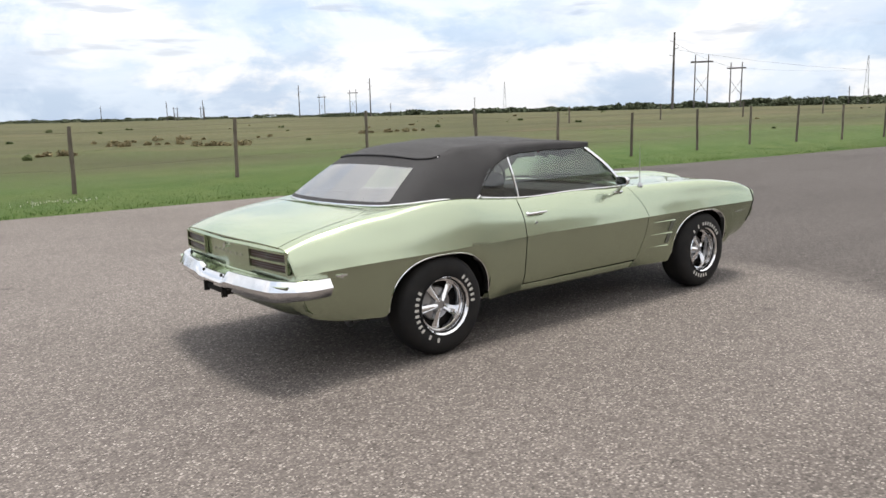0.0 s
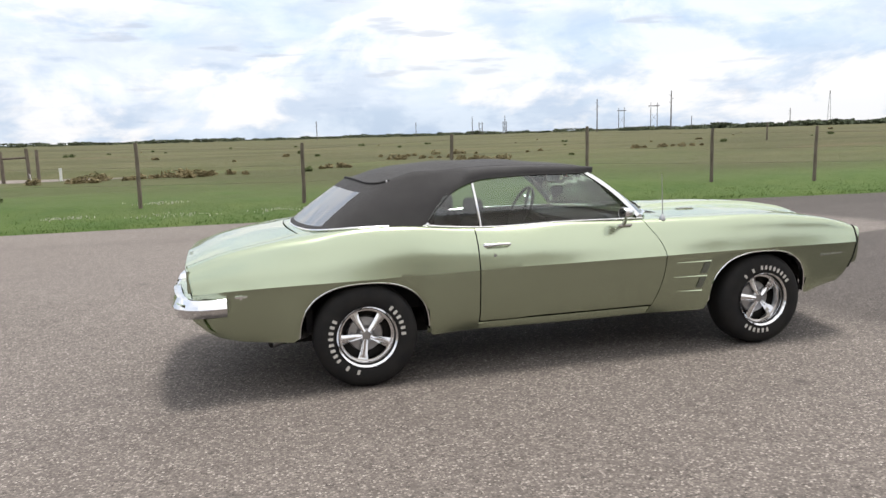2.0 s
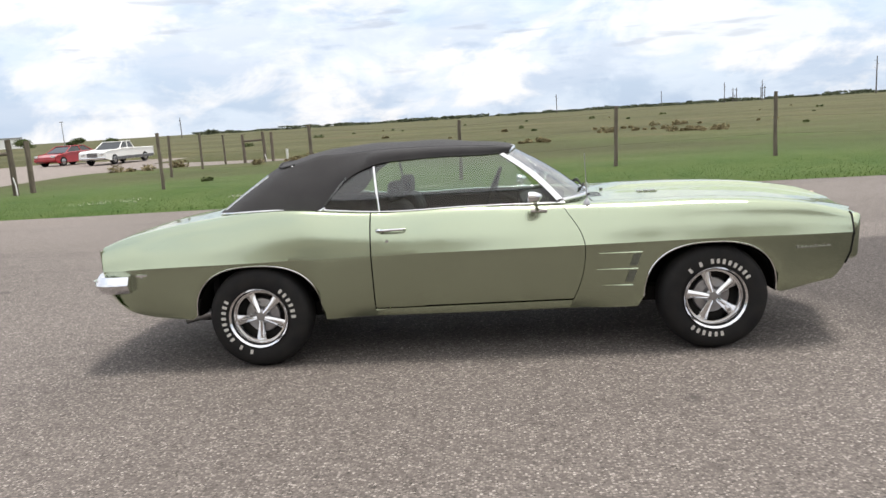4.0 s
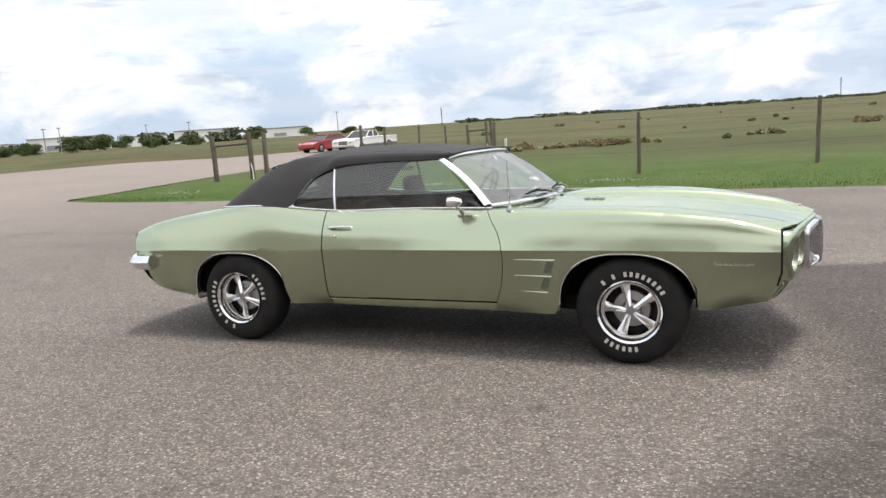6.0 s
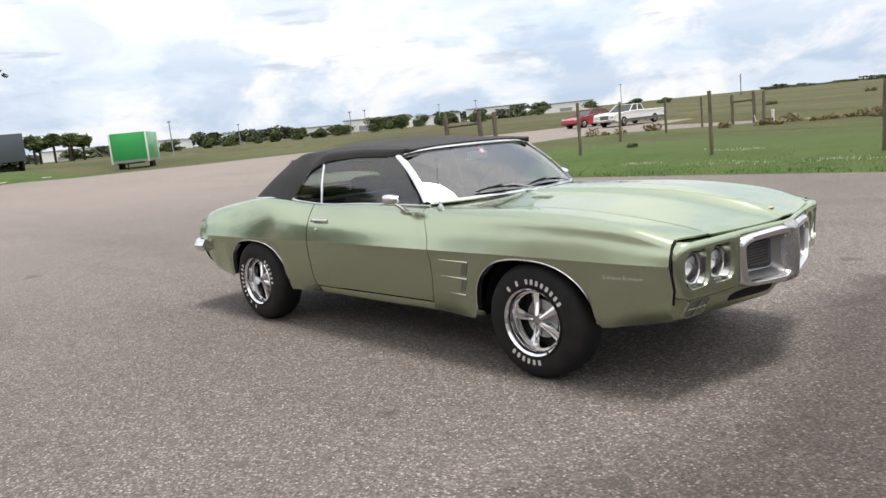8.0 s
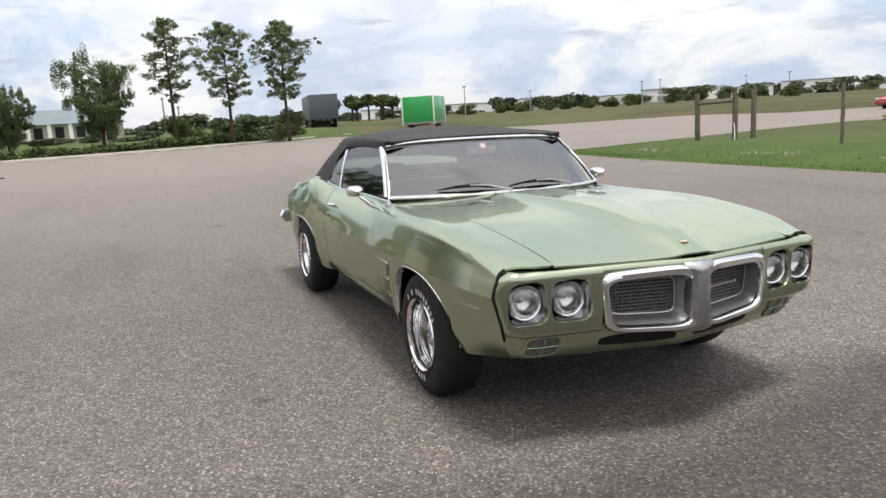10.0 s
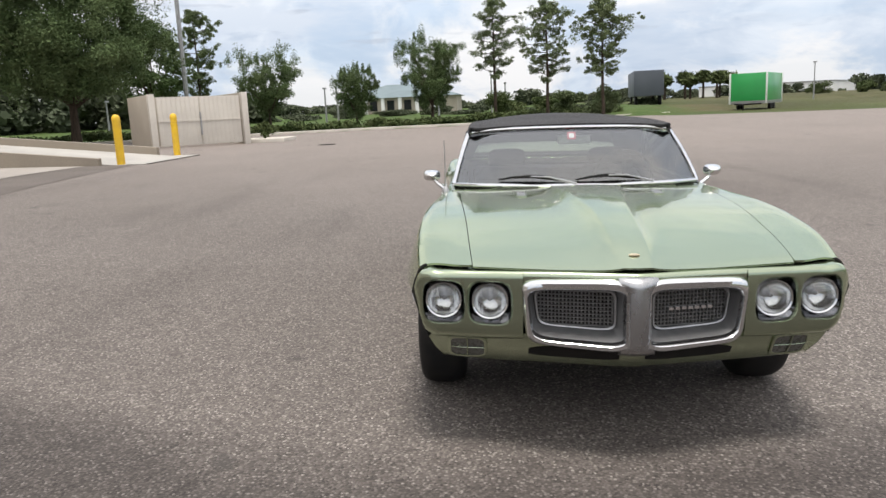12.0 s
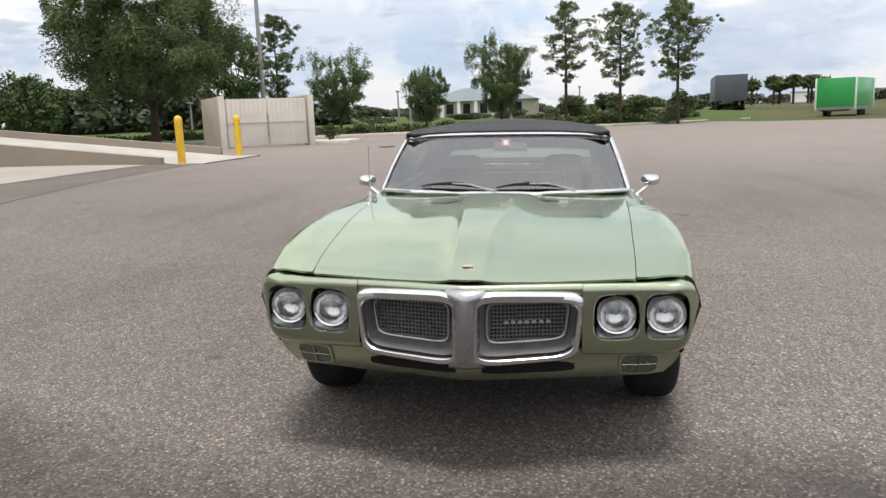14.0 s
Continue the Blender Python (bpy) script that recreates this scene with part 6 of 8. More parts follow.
def oak(label, x, y, height, spread, seed, leaves=9000, leaf=0.13, base=0.28, trunk_r=0.13, clumps=170, z=None, narrow=1.0, low=0.9, vase=False):
    rnd = random.Random(seed)
    z = gz(x, y) if z is None else z
    t = thing("tree", label, "tree", Matrix.Translation((x, y, z - 0.03)), "trees round the lot")
    bm = bmesh.new()
    fork = height * base
    tips = []
    lean = Vector((rnd.uniform(-0.1, 0.1), rnd.uniform(-0.1, 0.1), 0))
    tube(bm, [(0, 0, 0), (lean.x * 0.5, lean.y * 0.5, fork * 0.5), (lean.x, lean.y, fork * 1.1)], [trunk_r * 1.5, trunk_r, trunk_r * 0.85], 9)
    n_limb = 9
    for k in range(n_limb):
        a = 2 * math.pi * k / n_limb + rnd.uniform(-0.4, 0.4)
        rise = rnd.uniform(0.25, 1.0)
        rr = spread / 2 * math.sqrt(max(0.05, 1 - (rise - 0.35) ** 2 / 0.75)) * rnd.uniform(0.6, 0.95)
        top = Vector((math.cos(a) * rr, math.sin(a) * rr, fork + (height - fork) * rise * rnd.uniform(0.75, 0.95)))
        start = Vector((lean.x, lean.y, fork * rnd.uniform(0.8, 1.1)))
        mid = start.lerp(top, 0.5) + Vector((0, 0, 0.10 * height * rnd.uniform(-0.2, 0.9)))
        tube(bm, [start, mid, top], [trunk_r * 0.55, trunk_r * 0.32, trunk_r * 0.08], 6)
        for j in range(4):
            b0 = start.lerp(mid, rnd.uniform(0.5, 1.0)) if j < 2 else mid.lerp(top, rnd.uniform(0.1, 0.7))
            b1 = b0 + Vector((rnd.uniform(-1, 1), rnd.uniform(-1, 1), rnd.uniform(-0.15, 0.9))) * spread * 0.18
            tube(bm, [b0, b0.lerp(b1, 0.5) + Vector((0, 0, 0.05)), b1], [trunk_r * 0.2, trunk_r * 0.12, trunk_r * 0.04], 5)
            tips += [b1, b0.lerp(b1, 0.6)]
        tips += [top, mid.lerp(top, 0.6), mid.lerp(top, 0.85)]
    part("trunk", bm, M_BARK, t, "brown trunk and limbs")
    cs, rs = [], []
    for q in tips:
        r = spread * rnd.uniform(0.04, 0.085)
        cs.append(tuple(q))
        rs.append((r, r, r * 0.8))
    n_clump = clumps
    lumps = [(rnd.uniform(0, 6.28), rnd.uniform(0, 1), rnd.uniform(0.75, 1.08)) for _ in range(14)]
    for k in range(n_clump):
        a, h = rnd.uniform(0, 6.28), rnd.uniform(0.0, 1.0)
        prof = (0.62 + 1.05 * h) if h < 0.36 else math.sqrt(max(0.02, 1 - ((h - 0.36) / 0.66) ** 2))
        if vase:
            prof = 0.28 + 1.08 * h if h < 0.66 else math.sqrt(max(0.02, 1 - ((h - 0.66) / 0.40) ** 2))
        near = min(lumps, key=lambda q: abs(math.atan2(math.sin(a - q[0]), math.cos(a - q[0]))) + 2.2 * abs(h - q[1]))
        rr = spread / 2 * prof * near[2] * math.sqrt(rnd.uniform(0.12, 1.0)) * narrow
        r = spread * rnd.uniform(0.045, 0.105)
        cs.append((math.cos(a) * rr, math.sin(a) * rr, fork * low + (height - fork * low) * h * lerp(1.0, near[2], 0.6)))
        rs.append((r * 0.5, r * 0.5, r * 1.5) if rnd.random() < (0.6 if vase else 0.3) else (r, r, r * 0.8))
    per = leaves // len(cs)
    counts = [int(per * rnd.uniform(0.5, 1.4)) for _ in cs]
    part("crown", leaf_mesh("crown", cs, rs, counts, leaf, M_LEAF, seed), None, t, "green uneven leafy crown")
    return t


def pine(label, x, y, height, spread, seed, leaves=6000, low=0.30, lean=0.0, leaf=0.10):
    rnd = random.Random(seed)
    t = thing("pine_tree", label, "tree", Matrix.Translation((x, y, gz(x, y) - 0.03)), "tall pines behind the hedge")
    bm = bmesh.new()
    trunk = [Vector((lean * (k / 8) ** 1.5 + rnd.uniform(-0.03, 0.03), rnd.uniform(-0.04, 0.04), height * k / 8)) for k in range(9)]
    tube(bm, trunk, [0.13 * (1 - 0.9 * k / 8) + 0.01 for k in range(9)], 8)
    cs, rs = [], []
    n = 37
    for k in range(n):
        h = low + (0.985 - low) * (k / (n - 1)) ** 0.9
        b0 = trunk[min(7, int(h * 8))].lerp(trunk[min(8, int(h * 8) + 1)], h * 8 - int(h * 8))
        a = k * 2.4 + rnd.uniform(-0.5, 0.5)
        u = (h - low) / (1 - low)
        prof = (0.55 + 0.7 * u) if u < 0.35 else (0.80 + 0.25 * math.sin((u - 0.35) * 5)) * (1 - (u - 0.35) ** 2 * 1.9)
        ln = spread / 2 * max(0.16, prof) * rnd.uniform(0.55, 1.12)
        if u < 0.3 and rnd.random() < 0.35:
            ln *= 0.5
        b1 = b0 + Vector((math.cos(a) * ln, math.sin(a) * ln, ln * rnd.uniform(0.05, 0.45)))
        tube(bm, [b0, b0.lerp(b1, 0.55) - Vector((0, 0, 0.03)), b1], [0.032, 0.02, 0.008], 5)
        for j in range(12):
            q = b0.lerp(b1, rnd.uniform(0.30, 1.12)) + Vector((rnd.uniform(-1, 1), rnd.uniform(-1, 1), rnd.uniform(-0.5, 0.7))) * 0.34 * (0.5 + ln * 0.35)
            r = rnd.uniform(0.07, 0.24) * (0.6 + 0.14 * spread)
            cs.append(tuple(q))
            rs.append((r * 1.15, r * 1.15, r * 0.85))
    part("trunk", bm, M_BARK, t, "straight bare pine trunk")
    per = leaves // len(cs)
    part("crown", leaf_mesh("crown", cs, rs, [int(per * rnd.uniform(0.5, 1.5)) for _ in cs], leaf, M_PINE, seed, long=2.6), None, t, "open tufted pine crown")
    return t


# ---- west side: kerb, hedge, trees ----
KERB = [(-33, -30), (-36, -24), (-41, -15), (-44.6, -8), (-46, -2), (-48.5, 3), (-53, 9), (-56.5, 15)]
bm = bmesh.new()
rows = []
for i, (x, y) in enumerate(KERB):
    (ax, ay), (bx, by) = KERB[max(i - 1, 0)], KERB[min(i + 1, len(KERB) - 1)]
    n = Vector((-(by - ay), bx - ax, 0)).normalized()
    n = n if n.x < 0 else -n
    z = float(lot_z(x, y))
    rows.append([(x, y, z - 0.1), (x, y, z + 0.13), (x + n.x * 0.02, y + n.y * 0.02, z + 0.15), (x + n.x * 0.16, y + n.y * 0.16, z + 0.15), (x + n.x * 0.16, y + n.y * 0.16, z - 0.1)])
loft(bm, rows, outward=(-60, -5, -5))
solid("kerb", bm, M_CONCRETE, "pale concrete kerb along the lot", "kerb", kind="structure")

rng = random.Random(5)
for i in range(len(KERB) - 1):
    (ax, ay), (bx, by) = KERB[i], KERB[i + 1]
    ln = math.hypot(bx - ax, by - ay)
    n = Vector((-(by - ay), bx - ax, 0)).normalized()
    n = n if n.x < 0 else -n
    for k in range(int(ln / 1.05)):
        if i == len(KERB) - 2 and k > 2:
            break
        u = (k + 0.5) / int(ln / 1.05)
        x, y = lerp(ax, bx, u) + n.x * rng.uniform(1.9, 2.4), lerp(ay, by, u) + n.y * rng.uniform(1.9, 2.4)
        h = rng.uniform(0.45, 0.72)
        cs, rs = [], []
        for j in range(7):
            cs.append((rng.uniform(-0.55, 0.55), rng.uniform(-0.55, 0.55), h * rng.uniform(0.25, 0.7)))
            rs.append((0.5, 0.5, h * 0.42))
        sh = new("hedge_shrub", leaf_mesh("hedge_shrub", cs, rs, [85] * 7, 0.11, M_HEDGE, 100 + i * 20 + k))
        sh.matrix_world = Matrix.Translation((x, y, gz(x, y) - 0.02))
        tagged(sh, "low dark green shrub in the clipped hedge row", "shrub", "hedge shrubs")

pine("tall slender pine with an open crown", -50.5, 0.6, 8.6, 4.0, 11, 15000, 0.36, 0.25, 0.058)
pine("tall pine with a broad ragged crown", -50.4, 4.5, 8.3, 4.8, 12, 18000, 0.34, -0.1, 0.058)
pine("tall pine with a dense rounded crown", -50.0, 8.5, 8.6, 5.1, 13, 24000, 0.36, 0.05, 0.058)
pine("pine standing behind the big oak", -59.1, -25.0, 10.0, 5.0, 14, 22000, 0.25, 0.0, 0.07)
oak("young oak with an upswept green crown", -44.8, -15.0, 5.6, 5.2, 21, 40000, 0.058, 0.24, 0.10, vase=True)
oak("small bushy oak beside the hedge", -49.0, -9.6, 4.5, 4.3, 22, 36000, 0.055, 0.20, 0.09, vase=True)
oak("young oak with a full rounded crown", -49.3, -4.1, 6.4, 5.6, 23, 54000, 0.060, 0.22, 0.11, vase=True)
oak("large spreading oak with dense dark foliage", -33.2, -22.4, 10.6, 11.6, 24, 250000, 0.070, 0.22, 0.22, clumps=300, low=1.35)
oak("medium oak beyond the big oak", -49.5, -25.0, 8.2, 6.5, 25, 26000, 0.10, 0.25, 0.14)
oak("small oak near the white building", -41.5, -36.6, 5.0, 5.0, 26, 8000, 0.13, 0.25, 0.10)
oak("small oak near the white building", -45.5, -38.5, 4.2, 4.4, 27, 7000, 0.13, 0.25, 0.10)

# scrub and shrubs behind the pines
rng = random.Random(8)


def shrub(label, x, y, w, h, seed, leaves=900, leaf=0.22, material=None, group="far shrubs", z=None, name="shrub"):
    r_ = random.Random(seed)
    cs, rs = [], []
    for k in range(12):
        a, d = r_.uniform(0, 6.28), r_.uniform(0, 0.36) * w
        cs.append((math.cos(a) * d, math.sin(a) * d, h * r_.uniform(0.2, 0.8)))
        q = r_.uniform(0.13, 0.24)
        rs.append((w * q, w * q, h * q))
    o = new(name, leaf_mesh(name, cs, rs, [leaves // 12] * 12, leaf, material or M_FAR, seed))
    o.matrix_world = Matrix.Translation((x, y, (gz(x, y) if z is None else z) - (0.35 if name == "far_tree" else 0.05)))
    return tagged(o, label, "shrub", group)


shrub("dense rounded shrub below the third pine", -52.0, 8.9, 3.4, 2.8, 31, 7000, 0.10, M_PINE)
shrub("dense rounded shrub below the third pine", -55.0, 6.6, 3.2, 2.2, 34, 6000, 0.10, M_PINE)
shrub("dark rounded shrub behind the pines", -62.0, 1.5, 4.2, 2.3, 32, 6000, 0.11, M_HEDGE)
shrub("dark rounded shrub behind the pines", -66.0, 6.0, 4.0, 2.0, 33, 6000, 0.11, M_HEDGE)
for k in range(34):
    y = -62 + k * 2.5 + rng.uniform(-0.8, 0.8)
    x = -82 + rng.uniform(-7, 7) - 0.1 * y
    shrub("green scrub on the far side of the hedge", x, y, rng.uniform(3.0, 6.0), rng.uniform(0.5, 1.25), 200 + k, 2600, 0.14)


def far_woods(label, rows, leaf, seed, per):
    """A whole skyline of distant trees as one mass of foliage."""
    r_ = random.Random(seed)
    cs, rs = [], []
    for x, y, w, h in rows:
        z = gz(x, y) - 0.35
        for k in range(10):
            a, d = r_.uniform(0, 6.28), r_.uniform(0, 0.38) * w
            q = r_.uniform(0.11, 0.22)
            cs.append((x + math.cos(a) * d, y + math.sin(a) * d, z + h * r_.uniform(0.1, 0.8)))
            rs.append((w * q, w * q, h * q * 1.1))
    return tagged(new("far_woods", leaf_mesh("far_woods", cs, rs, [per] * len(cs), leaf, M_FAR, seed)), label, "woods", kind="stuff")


rows = []
for k in range(70):
    a = radians(lerp(128, 205, (k + rng.random()) / 70))
    d = rng.uniform(190, 300)
    rows.append((math.cos(a) * d, math.sin(a) * d, rng.uniform(8, 18), rng.uniform(2.2, 5.0)))
for k in range(46):
    y = lerp(-96, -24, (k + rng.random()) / 46)
    rows.append((-84 - 0.25 * y + rng.uniform(-8, 8), y, rng.uniform(4, 8), rng.uniform(1.5, 3.2) if y > -36 else rng.uniform(4.2, 6.8)))
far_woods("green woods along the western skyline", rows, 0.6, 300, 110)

# ---- far vegetation to the north ----
rows = []
for k in range(120):
    a = radians(lerp(14, 62, (k + rng.random()) / 120))
    d = rng.uniform(430, 560)
    rows.append((math.cos(a) * d, math.sin(a) * d, rng.uniform(10, 24), lerp(6.5, 2.6, k / 120) * rng.uniform(0.5, 1.15)))
for k in range(70):
    a = radians(lerp(62, 112, (k + rng.random()) / 70))
    d = rng.uniform(620, 900)
    rows.append((math.cos(a) * d, math.sin(a) * d, rng.uniform(16, 40), rng.uniform(1.8, 4.5)))
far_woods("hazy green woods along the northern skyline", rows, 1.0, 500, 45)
NW_TREES = [(-133, 127, 7, 4.0), (-128, 133, 5, 2.6), (-137, 123, 4, 2.4), (-124, 136, 7, 1.9), (-117, 154, 9, 3.0), (-107, 162, 9, 3.0), (-98, 167, 8, 2.4), (-91, 171, 6, 2.0), (-131, 59, 6, 3.0), (-128, 65.5, 6, 3.0), (-126, 69, 5, 2.6), (-123.5, 73, 4, 2.6), (-121.5, 77, 4.4, 2.8), (-119.5, 80.5, 4.6, 3.0), (-117.5, 83.5, 4.6, 2.5), (-115, 86.8, 5.6, 3.3), (-110.3, 93, 6.5, 3.6), (-107.5, 96.4, 6.5, 3.6), (-103, 103, 5, 2.8), (-98.5, 110, 6, 2.6)]
for k, (x, y, w, h) in enumerate(NW_TREES):
    shrub("dark green tree on the far grass bank", x, y, w * 0.85, h * 0.95, 900 + k, 3600, 0.15, M_HEDGE, "trees on the far bank", name="far_tree")


def palm(x, y, h, seed):
    t = thing("palm_tree", "small cabbage palm with a round head on the skyline", "palm", Matrix.Translation((x, y, gz(x, y))), "far palms")
    bm = bmesh.new()
    tube(bm, [(0, 0, 0), (0.1, 0, h * 0.5), (0, 0, h * 0.8)], [0.24, 0.2, 0.2], 8)
    part("trunk", bm, M_BARK, t)
    part("crown", leaf_mesh("palm_crown", [(0, 0, h * 0.85)], [(1.5, 1.5, 1.1)], [420], 0.38, M_HEDGE, seed, long=3.2), None, t)


for k, (y, h) in enumerate(((31.5, 3.8), (33.5, 4.1), (36.8, 4.4), (38.6, 4.0), (40.5, 4.6), (42.5, 4.3), (44.0, 4.5), (45.4, 4.0))):
    palm(-137.5 + (k % 3) * 1.6, y, h, 950 + k)


# ---- fence along the field ----
def post(x, y, h, r, lean, seed, label="weathered round wooden fence post", group="fence posts", base=None):
    rnd = random.Random(seed)
    bm = bmesh.new()
    top = Vector((lean[0], lean[1], h))
    n = 7
    tube(bm, [Vector((0, 0, -0.2)).lerp(top, k / n) + Vector((rnd.uniform(-1, 1), rnd.uniform(-1, 1), 0)) * 0.006 for k in range(n + 1)], [r * rnd.uniform(0.92, 1.08) * (1.06 - 0.12 * k / n) for k in range(n + 1)], 9)
    return solid("fence_post", bm, M_WOOD, label, "fence post", Matrix.Translation((x, y, (gz(x, y) if base is None else base))), group)


FENCE = [(-7.28, 14.0), (-3.09, 13.4), (0.66, 13.2), (4.5, 13.6), (8.35, 13.6), (11.75, 12.9), (14.6, 12.3), (17.6, 11.8), (21.2, 11.7), (25.0, 11.9), (28.4, 11.8), (31.6, 11.4), (34.8, 11.0), (38.4, 10.8), (42.2, 10.6), (46.0, 10.4), (50.0, 10.2), (54.5, 10.0), (59.5, 9.8)]
rnd = random.Random(3)
tops = []
for k, (x, y) in enumerate(FENCE):
    h = 1.50 + rnd.uniform(-0.06, 0.06)
    lx, ly = rnd.uniform(-0.04, 0.04), rnd.uniform(-0.04, 0.04)
    post(x, y, h, 0.047, (lx, ly), 40 + k)
    tops.append((x, y, gz(x, y), h))
SIDE = [(-9.6, 19.8), (-10.3, 24.4), (-11.0, 29.0)]
stops_ = [tops[0]]
for k, (x, y) in enumerate(SIDE):
    post(x, y, 1.42, 0.05, (rnd.uniform(-0.05, 0.05), rnd.uniform(-0.05, 0.05)), 70 + k)
    stops_.append((x, y, gz(x, y), 1.42))
BACK = [(44, 52), (52, 47), (61, 43), (71, 40), (82, 37), (95, 33)]
for k, (x, y) in enumerate(BACK):
    post(x, y, 1.6, 0.08, (0, 0), 90 + k, "weathered wooden post of the far cross fence", "far fence posts")
for line, nm in ((tops, "fence_wire"), (stops_, "fence_wire")):
    for f in (0.35, 0.62, 0.90):
        bm = bmesh.new()
        tube(bm, [(x, y - 0.06, z + h * f) for x, y, z, h in line], 0.0022, 4)
        solid(nm, bm, M_WIRE, "thin rusty wire strung along the posts", "wire", group="fence wires")


def brace(x, y, x2, y2, h, seed, extra=None, label="H-shaped timber fence brace with a cross rail"):
    t = thing("fence_brace", label, "fence brace", Matrix.Translation((x, y, gz(x, y))), "fence braces")
    d = Vector((x2 - x, y2 - y, gz(x2, y2) - gz(x, y)))
    for k, (px, py) in enumerate(((0, 0), (d.x, d.y))):
        bm = bmesh.new()
        tube(bm, [(px, py, -0.2), (px + 0.01, py, h * 0.5), (px - 0.02, py + 0.01, h * (1.0 if k == 0 else 1.06))], [0.085, 0.08, 0.078], 10)
        part("brace_post", bm, M_WOOD, t)
    bm = bmesh.new()
    tube(bm, [(0, 0, h * 0.78), (d.x, d.y, h * 0.80)], 0.05, 8)
    part("brace_rail", bm, M_WOOD, t)
    if extra:
        bm = bmesh.new()
        tube(bm, [(extra[0] - x, extra[1] - y, -0.2), (extra[0] - x + 0.02, extra[1] - y, h * 1.02)], [0.085, 0.075], 10)
        part("brace_post", bm, M_WOOD, t)
        bm = bmesh.new()
        tube(bm, [(d.x + 0.12, d.y - 0.12, 0.0), (d.x + 0.1, d.y - 0.1, 0.28), (d.x, d.y - 0.05, 0.62)], [0.02, 0.018, 0.015], 6)
        part("pvc_pipe", bm, M_WHITEPAINT, t, "short white pipe leaning on the post")
    return t


brace(-13.3, 14.74, -12.25, 15.3, 1.50, 1, (-12.15, 15.95))
brace(-11.6, 33.5, -10.5, 33.5, 1.6, 2, (-10.2, 33.9))
bm = bmesh.new()
box(bm, -0.05, 0.05, -0.05, 0.05, -0.1, 0.80, bevel=0.01)
box(bm, -0.055, 0.055, -0.055, 0.055, 0.62, 0.80, bevel=0.01)
solid("marker_post", bm, M_WHITEPAINT, "short white utility marker post in the grass", "marker post", Matrix.Translation((-8.6, 31.0, gz(-8.6, 31.0))))

# ---- grass edge, weeds and tufts ----
rng2 = np.random.default_rng(9)


def blades(name, pts, hmin, hmax, width, material, seed, label, category="grass", lean=0.5):
    r = np.random.default_rng(seed)
    n = len(pts)
    a = r.uniform(0, 6.283, n)
    h = r.uniform(hmin, hmax, n)
    l = r.uniform(0, lean, n) * h
    b = r.uniform(0, 6.283, n)
    w = width * r.uniform(0.6, 1.4, n)
    dx, dy = np.cos(a) * w, np.sin(a) * w
    p = np.array(pts)
    v0 = np.stack([p[:, 0] - dx, p[:, 1] - dy, p[:, 2] - 0.02], 1)
    v1 = np.stack([p[:, 0] + dx, p[:, 1] + dy, p[:, 2] - 0.02], 1)
    v2 = np.stack([p[:, 0] + np.cos(b) * l, p[:, 1] + np.sin(b) * l, p[:, 2] + h], 1)
    v = np.stack([v0, v1, v2], 1).reshape(-1, 3)
    me = bpy.data.meshes.new(name)
    me.from_pydata(v.tolist(), [], np.arange(3 * n).reshape(-1, 3).tolist())
    me.materials.append(material)
    return tagged(new(name, me), label, category, kind="stuff")


def scatter(n, xlo, xhi, ylo, yhi, dmin, dmax, power=1.0):
    x = rng2.uniform(xlo, xhi, n)
    y = rng2.uniform(ylo, yhi, n)
    sd = paved(x, y)
    k = (sd > dmin) & (sd < dmax) & (rng2.random(n) < np.clip(1 - sd / dmax, 0.05, 1) ** power)
    x, y = x[k], y[k]
    return np.stack([x, y, field_z(x, y)], 1)


blades("edge_grass", np.concatenate([scatter(130000, -19, 34, 8, 16, 0.02, 3.0, 1.5), scatter(40000, -20, -10, 11, 34, 0.02, 2.5, 1.5)]), 0.015, 0.045, 0.008, M_BLADE, 1, "short green grass along the asphalt edge")
tufts = {"green": ([], []), "brown": ([], [])}
for k in range(45):
    x, y = rng2.uniform(-20, 130), rng2.uniform(16, 120)
    if paved(np.array([x]), np.array([y]))[0] < 1.5:
        continue
    s = 0.05 + 0.13 * rng2.random() ** 2 * (1 + y / 60)
    cs, rs = tufts["green" if k % 3 else "brown"]
    for j in range(3):
        cs.append((x + rng2.normal() * s * 0.8, y + rng2.normal() * s * 0.8, gz(x, y) + s * 0.35))
        rs.append((s * 0.8, s * 0.8, s * 0.75))
for x, y, s, n in ((-4.5, 27, 1.3, 15), (-2.5, 27.5, 0.9, 9), (-7.0, 26.0, 0.5, 5), (3.5, 31, 0.6, 6), (-13.6, 25, 0.4, 3), (-12.0, 27, 0.3, 2), (12, 34, 0.9, 8), (9, 40, 1.2, 9), (14, 46, 2.2, 11), (30, 44, 1.8, 9)):
    cs, rs = tufts["brown"]
    for j in range(n):
        px, py = x + rng2.normal() * s * 1.2, y + rng2.normal() * s * 0.5
        r = 0.08 + 0.20 * rng2.random() ** 1.8
        cs.append((px, py, gz(px, py) + r * 0.4))
        rs.append((r * 1.5, r * 1.3, r))
tagged(new("field_tufts", leaf_mesh("field_tufts", *tufts["green"], [110] * len(tufts["green"][0]), 0.055, M_HEDGE, 61, long=2.6)), "small dark green tufts and bushes dotted over the field", "weeds", kind="stuff")
tagged(new("dry_weeds", leaf_mesh("dry_weeds", *tufts["brown"], [130] * len(tufts["brown"][0]), 0.050, M_DRY, 62, long=4.0)), "tan dry weed clumps standing in the field", "weeds", kind="stuff")
fl = []
